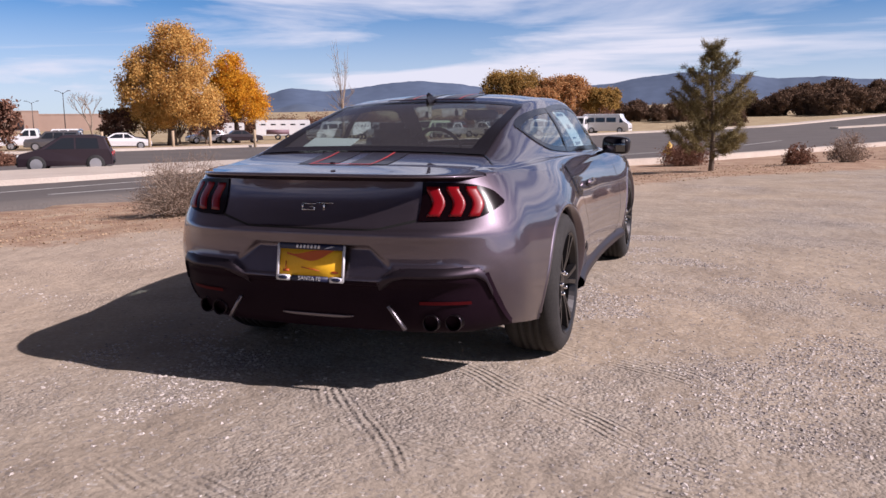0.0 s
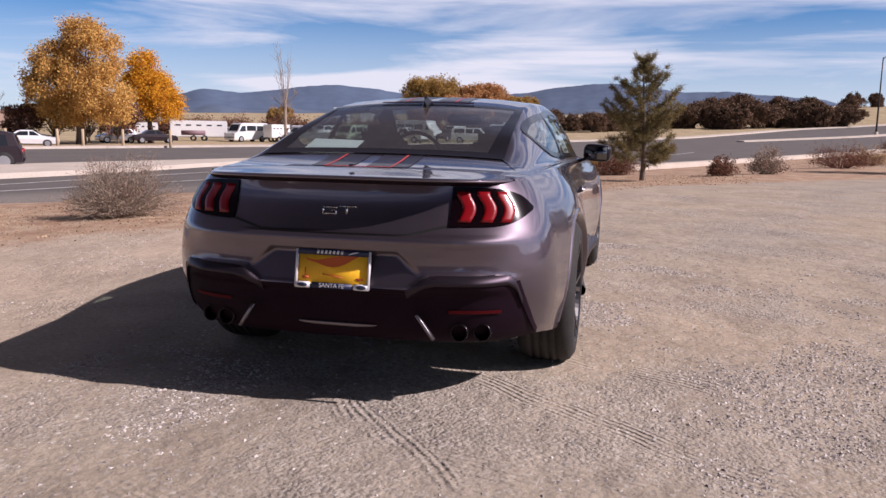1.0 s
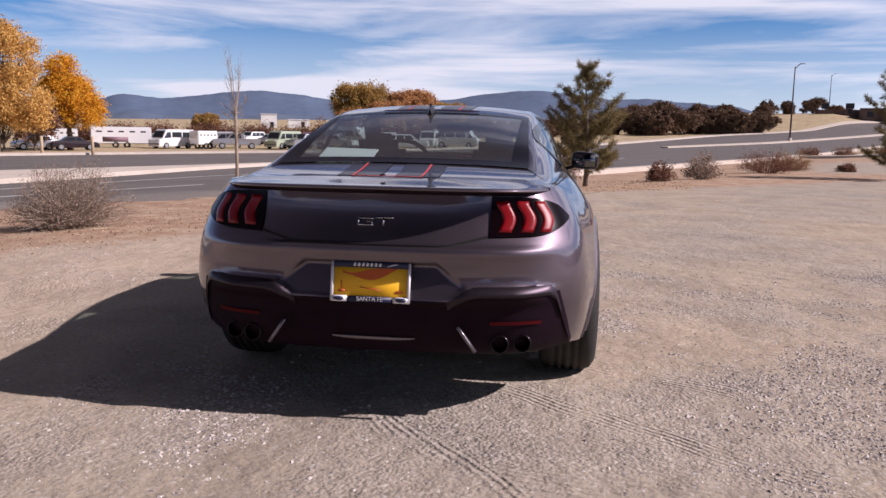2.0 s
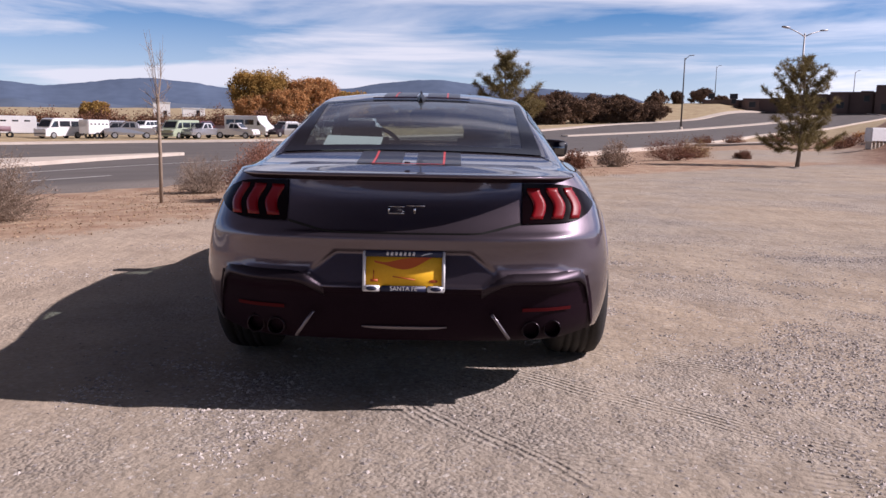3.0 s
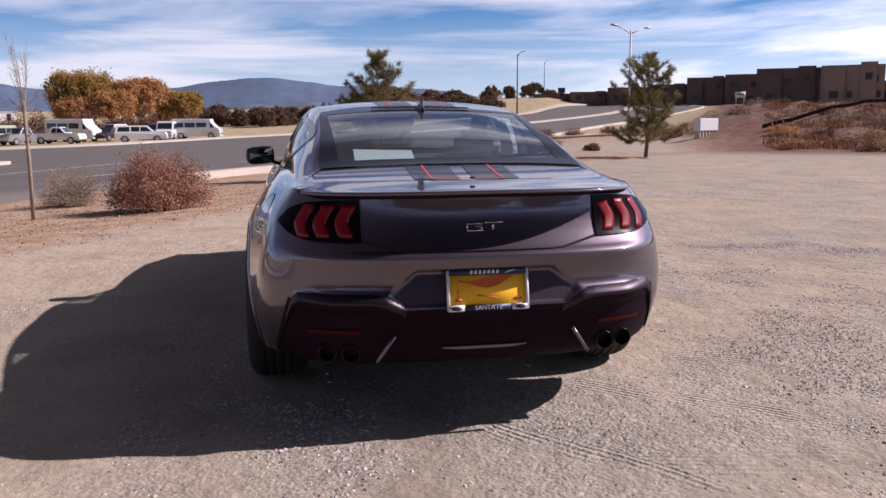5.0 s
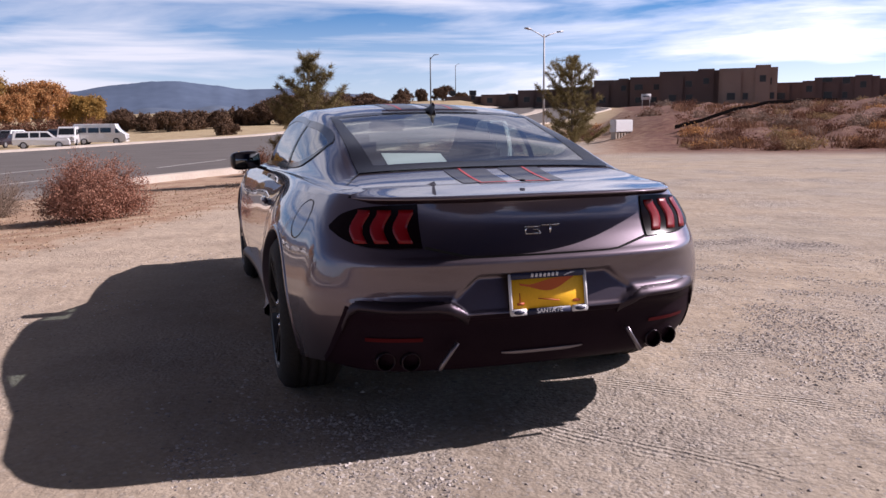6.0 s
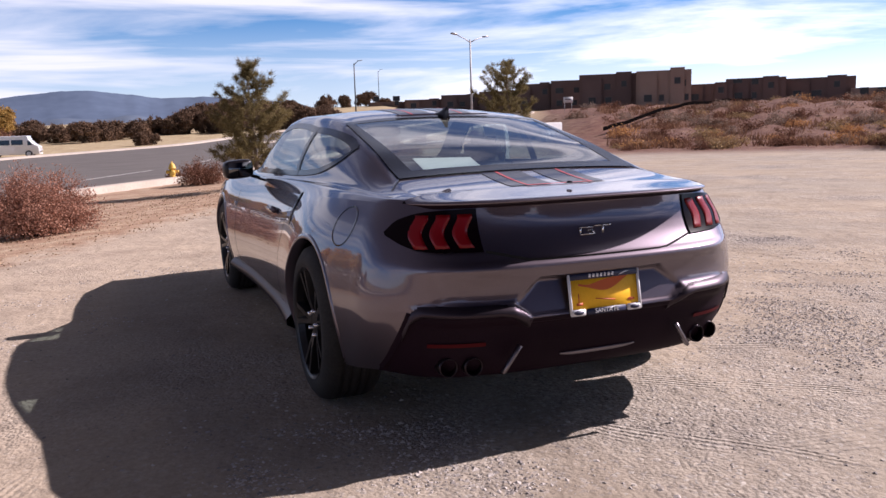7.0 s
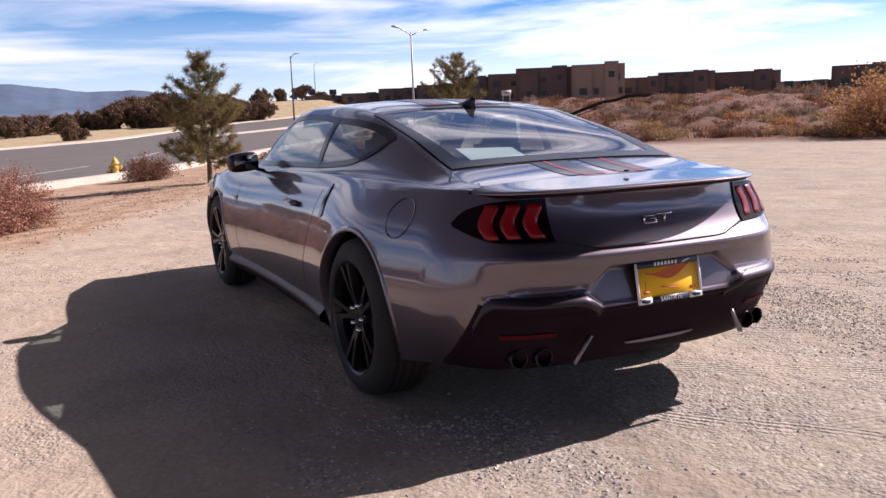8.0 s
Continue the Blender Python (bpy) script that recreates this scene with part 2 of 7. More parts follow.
def ground_material():
    """One sheet: pale trampled gravel on the lot, reddish dirt and dry grass off it."""
    m = base_mat("gravel_and_dirt", (0.3, 0.26, 0.22), 0.95, spec=0.2)
    t, b = m.node_tree, m.node_tree.nodes["Principled BSDF"]
    n = t.nodes.new
    co = n("ShaderNodeTexCoord")

    def noise_tex(scale, detail=5, rough=0.55):
        x = n("ShaderNodeTexNoise")
        x.inputs["Scale"].default_value, x.inputs["Detail"].default_value, x.inputs["Roughness"].default_value = scale, detail, rough
        t.links.new(co.outputs["Object"], x.inputs[0])
        return x

    def ramp(src, *stops):
        r = n("ShaderNodeValToRGB")
        while len(r.color_ramp.elements) < len(stops):
            r.color_ramp.elements.new(0.5)
        for e, (p, c) in zip(r.color_ramp.elements, stops):
            e.position, e.color = p, (*c, 1)
        t.links.new(src, r.inputs[0])
        return r

    def mix(f, a, c, kind="MIX"):
        x = n("ShaderNodeMixRGB"); x.blend_type = kind
        for i, s in ((0, f), (1, a), (2, c)):
            if isinstance(s, (int, float)):
                x.inputs[i].default_value = s
            else:
                t.links.new(s, x.inputs[i])
        return x

    def calc(op, a, c=None, d=None):
        x = n("ShaderNodeMath"); x.operation = op
        for i, s in enumerate((a, c, d)):
            if s is None:
                continue
            if isinstance(s, (int, float)):
                x.inputs[i].default_value = s
            else:
                t.links.new(s, x.inputs[i])
        return x.outputs[0]

    sep = n("ShaderNodeSeparateXYZ")
    t.links.new(co.outputs["Object"], sep.inputs[0])
    X, Y = sep.outputs[0], sep.outputs[1]
    patch, mid, grit, fine = noise_tex(0.55, 7, 0.62), noise_tex(2.2, 6), noise_tex(36, 5, 0.65), noise_tex(140, 3, 0.6)
    stone = n("ShaderNodeTexVoronoi"); stone.inputs["Scale"].default_value = 62
    t.links.new(co.outputs["Object"], stone.inputs[0])
    cell = n("ShaderNodeSeparateColor")
    t.links.new(stone.outputs["Color"], cell.inputs[0])
    track, rut = noise_tex(0.8, 2), noise_tex(7.0, 4)
    # packed tan dirt, pinker and greyer in places
    broad = noise_tex(0.22, 4)
    dirt = ramp(mid.outputs[0], (0.25, GR_DIRT_D), (0.75, GR_DIRT_L))
    pink = mix(0.5, dirt.outputs[0], ramp(broad.outputs[0], (0.35, (0.42, 0.33, 0.245)), (0.65, (0.32, 0.28, 0.24))).outputs[0])
    # loose grey chips lie in drifts; single chips are scattered everywhere
    stones = ramp(cell.outputs[0], (0.0, (0.20, 0.18, 0.17)), (0.45, (0.33, 0.295, 0.26)), (1.0, (0.50, 0.46, 0.41)))
    drift = ramp(patch.outputs[0], (0.47, (0.0, 0.0, 0.0)), (0.66, (1.0, 1.0, 1.0)))
    loose = n("ShaderNodeMapRange"); loose.inputs[1].default_value, loose.inputs[2].default_value = -3.2, -0.4
    loose.inputs[3].default_value, loose.inputs[4].default_value = 0.25, 1.0
    t.links.new(calc("MULTIPLY_ADD", Y, -0.25, X), loose.inputs[0])
    lone = n("ShaderNodeMath"); lone.operation = "GREATER_THAN"; lone.inputs[1].default_value = 0.88
    t.links.new(cell.outputs[1], lone.inputs[0])
    amount = calc("MINIMUM", calc("ADD", calc("MULTIPLY", calc("MULTIPLY", drift.outputs[0], 0.62), loose.outputs[0]), calc("MULTIPLY", calc("MULTIPLY", lone.outputs[0], 0.55), loose.outputs[0])), 0.8)
    lot = mix(amount, pink.outputs[0], stones.outputs[0])
    sand = n("ShaderNodeMixRGB"); sand.inputs[2].default_value = (0.47, 0.375, 0.285, 1)
    t.links.new(calc("MULTIPLY_ADD", loose.outputs[0], -0.8, 0.8), sand.inputs[0]); t.links.new(lot.outputs[0], sand.inputs[1])
    lot = sand
    gr = ramp(grit.outputs[0], (0.25, (0.76, 0.76, 0.76)), (0.75, (1.16, 1.16, 1.16)))
    mott = ramp(noise_tex(1.5, 6, 0.6).outputs[0], (0.30, (0.80, 0.79, 0.79)), (0.52, (1.0, 1.0, 1.0)), (0.70, (1.12, 1.11, 1.09)))
    lot2 = mix(1.0, mix(1.0, lot.outputs[0], gr.outputs[0], "MULTIPLY").outputs[0], mott.outputs[0], "MULTIPLY")
    # verge: dry grass, leaf litter and red earth
    verge = ramp(mid.outputs[0], (0.30, (0.28, 0.17, 0.112)), (0.5, (0.38, 0.26, 0.175)), (0.70, (0.48, 0.37, 0.26)))
    verge2 = mix(1.0, verge.outputs[0], gr.outputs[0], "MULTIPLY")
    # far fields of pale dry grass
    bank = ramp(mid.outputs[0], (0.30, (0.095, 0.042, 0.032)), (0.5, (0.15, 0.075, 0.054)), (0.72, (0.23, 0.14, 0.095)))
    onbank = n("ShaderNodeMapRange"); onbank.inputs[1].default_value, onbank.inputs[2].default_value = -1.5, 3.0
    t.links.new(calc("MULTIPLY_ADD", Y, -0.55, X), onbank.inputs[0])
    verge2 = mix(onbank.outputs[0], verge2.outputs[0], bank.outputs[0])
    field = ramp(patch.outputs[0], (0.3, (0.30, 0.22, 0.13)), (0.7, (0.47, 0.39, 0.24)))
    # the lot's edge
    v = calc("ADD", calc("MULTIPLY", X, 0.875), calc("MULTIPLY", Y, -0.485))
    wob = calc("MULTIPLY_ADD", mid.outputs[0], 1.4, -0.7)
    bend = calc("MULTIPLY", calc("MAXIMUM", calc("SUBTRACT", Y, 12.5), 0.0), 0.46)
    edge = calc("SUBTRACT", calc("ADD", calc("ADD", v, 4.95), wob), bend)
    inside = n("ShaderNodeMapRange"); inside.inputs[1].default_value, inside.inputs[2].default_value = -0.25, 0.25
    t.links.new(edge, inside.inputs[0])
    r2 = calc("POWER", calc("ADD", calc("MULTIPLY", X, X), calc("MULTIPLY", calc("ADD", Y, 4.0), calc("ADD", Y, 4.0))), 0.5)
    near = n("ShaderNodeMapRange"); near.inputs[1].default_value, near.inputs[2].default_value = 34.0, 30.0
    t.links.new(calc("MULTIPLY_ADD", mid.outputs[0], 3.0, r2), near.inputs[0])
    aim = calc("DIVIDE", X, calc("MAXIMUM", calc("ADD", Y, 4.0), 0.1))
    wander = calc("MULTIPLY_ADD", mid.outputs[0], 2.0, r2)

    def span(src, a, c):
        x = n("ShaderNodeMapRange"); x.inputs[1].default_value, x.inputs[2].default_value = a, c
        t.links.new(src, x.inputs[0])
        return x.outputs[0]

    drive = calc("MULTIPLY", calc("MULTIPLY", span(wander, 47.5, 45.5), span(wander, 31.0, 33.0)), calc("MULTIPLY", span(aim, 0.29, 0.33), span(aim, 0.52, 0.46)))
    onlot = calc("MAXIMUM", calc("MULTIPLY", inside.outputs[0], near.outputs[0]), drive)
    far = n("ShaderNodeMapRange"); far.inputs[1].default_value, far.inputs[2].default_value = 55.0, 95.0
    t.links.new(r2, far.inputs[0])
    off = mix(calc("MULTIPLY", far.outputs[0], calc("SUBTRACT", 1.0, onbank.outputs[0])), verge2.outputs[0], field.outputs[0])
    col = mix(onlot, off.outputs[0], lot2.outputs[0])
    t.links.new(col.outputs[0], b.inputs["Base Color"])
    # relief: grit, chips in the drifts, ruts, and treads along a few wheel tracks
    sn, cs = math.sin, math.cos
    treads = None
    for cx, cy, deg, half, pitch in ((0.26, -1.15, -50, 0.09, 190), (0.95, -0.75, -38, 0.08, 200), (1.5, -0.25, -24, 0.10, 190), (2.5, -0.9, 14, 0.09, 200), (-2.4, -1.2, 62, 0.08, 190), (1.15, -1.45, -8, 0.12, 185), (2.1, -1.3, -14, 0.12, 185), (2.7, 0.3, -20, 0.13, 180), (0.4, -2.0, -12, 0.12, 190)):
        a = radians(deg)
        along = calc("ADD", calc("MULTIPLY", X, cs(a)), calc("MULTIPLY_ADD", Y, sn(a), -cx * cs(a) - cy * sn(a)))
        across = calc("ADD", calc("MULTIPLY", X, -sn(a)), calc("MULTIPLY_ADD", Y, cs(a), cx * sn(a) - cy * cs(a)))
        across = calc("ADD", across, calc("MULTIPLY_ADD", track.outputs[0], 0.3, -0.15))
        side = calc("ABSOLUTE", across)
        wav = calc("SINE", calc("ADD", calc("MULTIPLY", across, pitch), calc("MULTIPLY", along, 14.0)))
        band = n("ShaderNodeMapRange"); band.inputs[1].default_value, band.inputs[2].default_value = half, half * 0.75
        t.links.new(side, band.inputs[0])
        worn = n("ShaderNodeMapRange"); worn.inputs[1].default_value, worn.inputs[2].default_value = 0.44, 0.60
        t.links.new(mid.outputs[0], worn.inputs[0])
        reach = n("ShaderNodeMapRange"); reach.inputs[1].default_value, reach.inputs[2].default_value = 0.95, 0.55
        t.links.new(calc("ABSOLUTE", along), reach.inputs[0])
        one = calc("MULTIPLY", calc("MULTIPLY", calc("MULTIPLY", wav, band.outputs[0]), worn.outputs[0]), reach.outputs[0])
        treads = one if treads is None else calc("ADD", treads, one)
    chips = calc("MULTIPLY", calc("SUBTRACT", 0.6, stone.outputs["Distance"]), calc("ADD", calc("MULTIPLY", drift.outputs[0], 0.35), 0.06))
    hsum = calc("ADD", calc("ADD", calc("MULTIPLY", grit.outputs[0], calc("MULTIPLY_ADD", calc("MULTIPLY", drift.outputs[0], loose.outputs[0]), 0.36, 0.09)), calc("MULTIPLY", fine.outputs[0], 0.08)),
                calc("ADD", calc("ADD", chips, calc("MULTIPLY", rut.outputs[0], 1.25)), calc("MULTIPLY", treads, 0.20)))
    bp = n("ShaderNodeBump"); bp.inputs["Strength"].default_value = 0.95; bp.inputs["Distance"].default_value = 0.024
    t.links.new(hsum, bp.inputs["Height"]); t.links.new(bp.outputs[0], b.inputs["Normal"])
    return m


GR_DIRT_D, GR_DIRT_L = (0.29, 0.235, 0.165), (0.44, 0.37, 0.272)
M_GROUND = ground_material()
M_ASPHALT = noisy("worn_asphalt", (0.085, 0.076, 0.070), (0.15, 0.134, 0.122), 0.4, 30, 0.9, 0.3, 0.01)
M_CONCRETE = noisy("pale_concrete", (0.42, 0.36, 0.30), (0.60, 0.53, 0.45), 0.8, 20, 0.9, 0.2)
M_LINE = noisy("worn_road_paint", (0.45, 0.44, 0.42), (0.75, 0.74, 0.7), 2, 40, 0.8, 0.1)
M_PAINT = deep_paint("dark_grey_metallic_paint", (0.134, 0.109, 0.131), 0.46, 0.28)
M_BLACK = noisy("satin_black_plastic", (0.010, 0.004, 0.008), (0.017, 0.008, 0.014), 6, 150, 0.58, 0.05, 0.002)
M_BLACK.node_tree.nodes["Principled BSDF"].inputs["Specular IOR Level"].default_value = 0.06
M_LEDGE = base_mat("satin_grey_bumper_ledge", (0.046, 0.036, 0.045), 0.42, 0.85, 0.0, 0.2)
M_PIPE = base_mat("dull_black_pipe", (0.035, 0.028, 0.033), 0.28, 0.9, 0.0, 0.2)
M_GLOSSB = base_mat("gloss_black", (0.007, 0.006, 0.007), 0.16, 0, 0.0, 0.3)
M_WELL = base_mat("wheel_well_liner", (0.006, 0.006, 0.006), 0.9)
M_RUBBER = noisy("tyre_rubber", (0.014, 0.013, 0.013), (0.035, 0.032, 0.03), 8, 90, 0.8, 0.2, 0.004)
M_RIM = base_mat("satin_black_alloy", (0.012, 0.011, 0.012), 0.36, 0.5, 0.1)
M_CHROME = base_mat("bright_metal", (0.75, 0.74, 0.74), 0.16, 1.0)
M_STRIPE = base_mat("dark_stripe_vinyl", (0.016, 0.012, 0.014), 0.38, 0.0, 0.3)
M_REDLINE = base_mat("red_pinstripe_vinyl", (0.60, 0.07, 0.07), 0.5, 0, 0.2)
M_GAPLINE = base_mat("grey_gap_vinyl", (0.30, 0.29, 0.30), 0.35, 0.3, 0.6)
M_GLASS = glass("tinted_glass", (0.86, 0.97, 0.95), 0.0, 0.84, 0.035, 0.115, 3.2)
M_SIDEGLASS = glass("reflecting_side_glass", (0.80, 0.95, 0.95), 0.0, 0.78, 0.02)
M_REDLENS = base_mat("red_lamp_lens", (0.21, 0.003, 0.006), 0.35, 0, 0.3, 0.2)
M_DARKRED = base_mat("dark_red_reflector", (0.07, 0.003, 0.005), 0.6, 0, 0.0, 0.1)
M_LENSB = base_mat("smoked_lamp_housing", (0.005, 0.002, 0.003), 0.18, 0, 0.0, 0.12)
M_FIN = base_mat("satin_metal_fin_edge", (0.20, 0.18, 0.20), 0.36, 0.9)
M_MIRRORSHELL = base_mat("black_mirror_shell", (0.008, 0.006, 0.008), 0.32, 0, 0.0, 0.25)
M_MIRROR = base_mat("dim_mirror", (0.14, 0.145, 0.15), 0.03, 1.0)
M_GREYLENS = base_mat("grey_lamp_lens", (0.30, 0.28, 0.30), 0.25, 0, 0.6)
M_SEAT = noisy("black_cloth", (0.012, 0.012, 0.014), (0.03, 0.03, 0.034), 10, 120, 0.85, 0.1)
M_PAPER = base_mat("white_paper", (0.78, 0.84, 0.84), 0.7)
M_PAPER_INK = base_mat("grey_print", (0.10, 0.14, 0.20), 0.7)
M_YELLOW = noisy("yellow_plate_card", (0.80, 0.42, 0.01), (0.92, 0.52, 0.02), 10, 120, 0.6, 0.0)
M_ORANGE = base_mat("orange_print", (0.48, 0.09, 0.012), 0.6)
M_WHITEPL = base_mat("white_plastic", (0.72, 0.72, 0.74), 0.4)
M_NAVY = base_mat("navy_print", (0.015, 0.02, 0.06), 0.5)

# ---- building helpers ----
def mesh_of(name, verts, faces, mat, smooth=True, mats=None, idx=None):
    me = bpy.data.meshes.new(name)
    me.from_pydata([tuple(map(float, v)) for v in verts], [], [tuple(map(int, f)) for f in faces])
    for m in (mats or [mat]):
        me.materials.append(m)
    if smooth:
        me.polygons.foreach_set("use_smooth", [True] * len(me.polygons))
    if idx is not None:
        me.polygons.foreach_set("material_index", idx)
    me.update()
    return me


def part(name, geo, mat, parent=None, label="", smooth=True):
    """One mesh object from (verts, faces), or from a ready mesh, under a thing or a part."""
    me = geo if isinstance(geo, bpy.types.Mesh) else mesh_of(name, geo[0], geo[1], mat, smooth)
    ob = new(name, me)
    if parent is not None:
        ob.parent = parent
    if label:
        tagged(ob, label=label)
    return ob


def thing(name, label, category, group="", at=None, kind=""):
    ob = new(name)
    ob.empty_display_size = 0.1
    if at is not None:
        ob.matrix_world = at
    return tagged(ob, label, category, group, kind)


class Curve:
    """Smooth, monotone curve through a few points (y, value)."""

    def __init__(self, *pts):
        p = np.array(sorted(pts), float)
        self.x, self.y = p[:, 0], p[:, 1]
        h = np.diff(self.x)
        d = np.diff(self.y) / h
        m = np.zeros(len(p))
        m[0], m[-1] = d[0], d[-1]
        for i in range(1, len(p) - 1):
            if d[i - 1] * d[i] > 0:
                w1, w2 = 2 * h[i] + h[i - 1], h[i] + 2 * h[i - 1]
                m[i] = (w1 + w2) / (w1 / d[i - 1] + w2 / d[i])
        self.m = m

    def __call__(self, v):
        v = np.clip(np.asarray(v, float), self.x[0], self.x[-1])
        i = np.clip(np.searchsorted(self.x, v) - 1, 0, len(self.x) - 2)
        h = self.x[i + 1] - self.x[i]
        t = (v - self.x[i]) / h
        return ((1 + 2 * t) * (1 - t) ** 2 * self.y[i] + t * (1 - t) ** 2 * h * self.m[i]
                + t * t * (3 - 2 * t) * self.y[i + 1] + t * t * (t - 1) * h * self.m[i + 1])


class Spline:
    """Natural cubic through a few points: no breaks in its bending, for panels that mirror."""

    def __init__(self, *pts):
        p = np.array(sorted(pts), float)
        self.x, self.y = p[:, 0], p[:, 1]
        n, h, d = len(p), np.diff(self.x), np.diff(self.y) / np.diff(self.x)
        A, r = np.eye(n), np.zeros(n)
        for i in range(1, n - 1):
            A[i, i - 1:i + 2] = h[i - 1], 2 * (h[i - 1] + h[i]), h[i]
            r[i] = 6 * (d[i] - d[i - 1])
        self.k = np.linalg.solve(A, r)

    def __call__(self, v):
        v = np.clip(np.asarray(v, float), self.x[0], self.x[-1])
        i = np.clip(np.searchsorted(self.x, v) - 1, 0, len(self.x) - 2)
        h = self.x[i + 1] - self.x[i]
        a, b = (self.x[i + 1] - v) / h, (v - self.x[i]) / h
        return a * self.y[i] + b * self.y[i + 1] + ((a ** 3 - a) * self.k[i] + (b ** 3 - b) * self.k[i + 1]) * h * h / 6


def grid_faces(rows, cols, closed=False):
    f = []
    for i in range(rows - 1):
        for j in range(cols - (0 if closed else 1)):
            k = (j + 1) % cols
            f.append((i * cols + j, i * cols + k, (i + 1) * cols + k, (i + 1) * cols + j))
    return f


def merge(*geos):
    """Several (verts, faces) as one."""
    V, F = [], []
    for v, f in geos:
        o = len(V)
        V += [tuple(q) for q in v]
        F += [tuple(i + o for i in q) for q in f]
    return V, F


def box(cx, cy, cz, sx, sy, sz, bevel=0.0, top=1.0):
    """A bevelled box; top narrows its upper face."""
    bm = bmesh.new()
    bmesh.ops.create_cube(bm, size=1)
    for v in bm.verts:
        k = top if v.co.z > 0 else 1.0
        v.co = Vector((v.co.x * sx * k + cx, v.co.y * sy * k + cy, v.co.z * sz + cz))
    if bevel:
        bmesh.ops.bevel(bm, geom=list(bm.edges), offset=bevel, segments=2, affect="EDGES")
    bm.verts.index_update()
    out = [tuple(v.co) for v in bm.verts], [tuple(v.index for v in f.verts) for f in bm.faces]
    bm.free()
    return out


def blob(rx, ry, rz, power=3.0, rings=16, sides=28):
    """A rounded box: a superellipsoid."""
    def pw(v):
        return math.copysign(abs(v) ** (2 / power), v)
    V = []
    for i in range(rings + 1):
        a = math.pi * (i / rings - 0.5)
        for k in range(sides):
            b = 2 * math.pi * k / sides
            V.append((rx * pw(math.cos(a)) * pw(math.cos(b)), ry * pw(math.cos(a)) * pw(math.sin(b)), rz * pw(math.sin(a))))
    return V, grid_faces(rings + 1, sides, True)


def tube(points, radii, sides=8, caps=True):
    """A tapered tube along points."""
    P = [Vector(p) for p in points]
    V, F = [], []
    ref = Vector((0, 0, 1)) if abs((P[-1] - P[0]).normalized().z) < 0.9 else Vector((1, 0, 0))
    for i, p in enumerate(P):
        d = (P[min(i + 1, len(P) - 1)] - P[max(i - 1, 0)]).normalized()
        a = d.cross(ref).normalized()
        b = d.cross(a)
        for k in range(sides):
            w = 2 * math.pi * k / sides
            V.append(tuple(p + (a * math.cos(w) + b * math.sin(w)) * radii[i]))
    F = grid_faces(len(P), sides, True)
    if caps:
        F += [tuple(range(sides))[::-1], tuple(range((len(P) - 1) * sides, len(P) * sides))]
    return V, F


def lathe(profile, axis="x", sides=48, closed=False):
    """Turn a profile of (along, radius) round an axis."""
    V = []
    for a, r in profile:
        for k in range(sides):
            w = 2 * math.pi * k / sides
            c, s = r * math.cos(w), r * math.sin(w)
            V.append((a, c, s) if axis == "x" else (c, a, s) if axis == "y" else (c, s, a))
    F = grid_faces(len(profile), sides, True)
    if closed:
        n = (len(profile) - 1) * sides
        F += [(n + j, n + (j + 1) % sides, (j + 1) % sides, j) for j in range(sides)]
    return V, F


def moved(geo, m):
    return [tuple(m @ Vector(v)) for v in geo[0]], geo[1]


def thick(V, F, n, d):
    """Give an open grid sheet a back at depth d along -n (constant vector), with rim."""
    k = len(V)
    back = [tuple(Vector(v) - Vector(n) * d) for v in V]
    count = {}
    for f in F:
        for a, b in zip(f, f[1:] + f[:1]):
            count[(a, b)] = count.get((a, b), 0) + 1
    rim = [(b, a, a + k, b + k) for a, b in count if (b, a) not in count]
    return list(V) + back, list(F) + [tuple(i + k for i in f[::-1]) for f in F] + rim

# ---- the coupe ----
# x to its right, y ahead, rear axle over the origin
WHEELBASE, TYRE_R = 2.86, 0.345
tail_y = Curve((0.20, -0.66), (0.24, -0.74), (0.27, -0.86), (0.31, -0.895), (0.40, -0.925), (0.47, -0.94), (0.505, -0.978), (0.53, -0.985), (0.545, -0.980),
               (0.562, -0.955), (0.60, -0.950), (0.65, -0.958), (0.682, -0.970), (0.695, -0.966), (0.708, -0.944), (0.725, -0.927), (0.745, -0.911), (0.765, -0.898), (0.785, -0.888),
               (0.81, -0.878), (0.84, -0.871), (0.87, -0.867), (0.898, -0.866), (0.94, -0.866))
nose_y = Curve((0.18, 3.55), (0.30, 3.74), (0.50, 3.82), (0.65, 3.80), (0.75, 3.70), (0.95, 3.55))
wide = Spline((-0.95, 0.832), (-0.6, 0.846), (-0.3, 0.895), (0.05, 0.934), (0.6, 0.908), (1.2, 0.888), (1.8, 0.889), (2.4, 0.913),
              (2.86, 0.925), (3.3, 0.89), (3.8, 0.80))
lean = Spline((0.15, 0.925), (0.30, 0.970), (0.48, 1.0), (0.64, 0.982), (0.78, 0.936), (0.88, 0.868), (0.95, 0.80))
foot = Curve((-0.96, 0.240), (-0.90, 0.245), (-0.82, 0.265), (-0.72, 0.278), (-0.58, 0.258), (-0.40, 0.235), (0.4, 0.20), (2.4, 0.20), (3.2, 0.2), (3.8, 0.22))
shoulder = Spline((-0.95, 0.922), (-0.72, 0.912), (-0.4, 0.906), (0.0, 0.898), (0.5, 0.876), (1.0, 0.866), (1.6, 0.862), (2.3, 0.858),
                  (2.86, 0.835), (3.3, 0.77), (3.8, 0.66))
TAIL_LEN, TAIL_POW, NOSE_POW = 0.42, 2.8, 2.4
HEX = ((-0.262, 0.640), (0.262, 0.640), (0.374, 0.548), (0.305, 0.497), (-0.305, 0.497), (-0.374, 0.548))


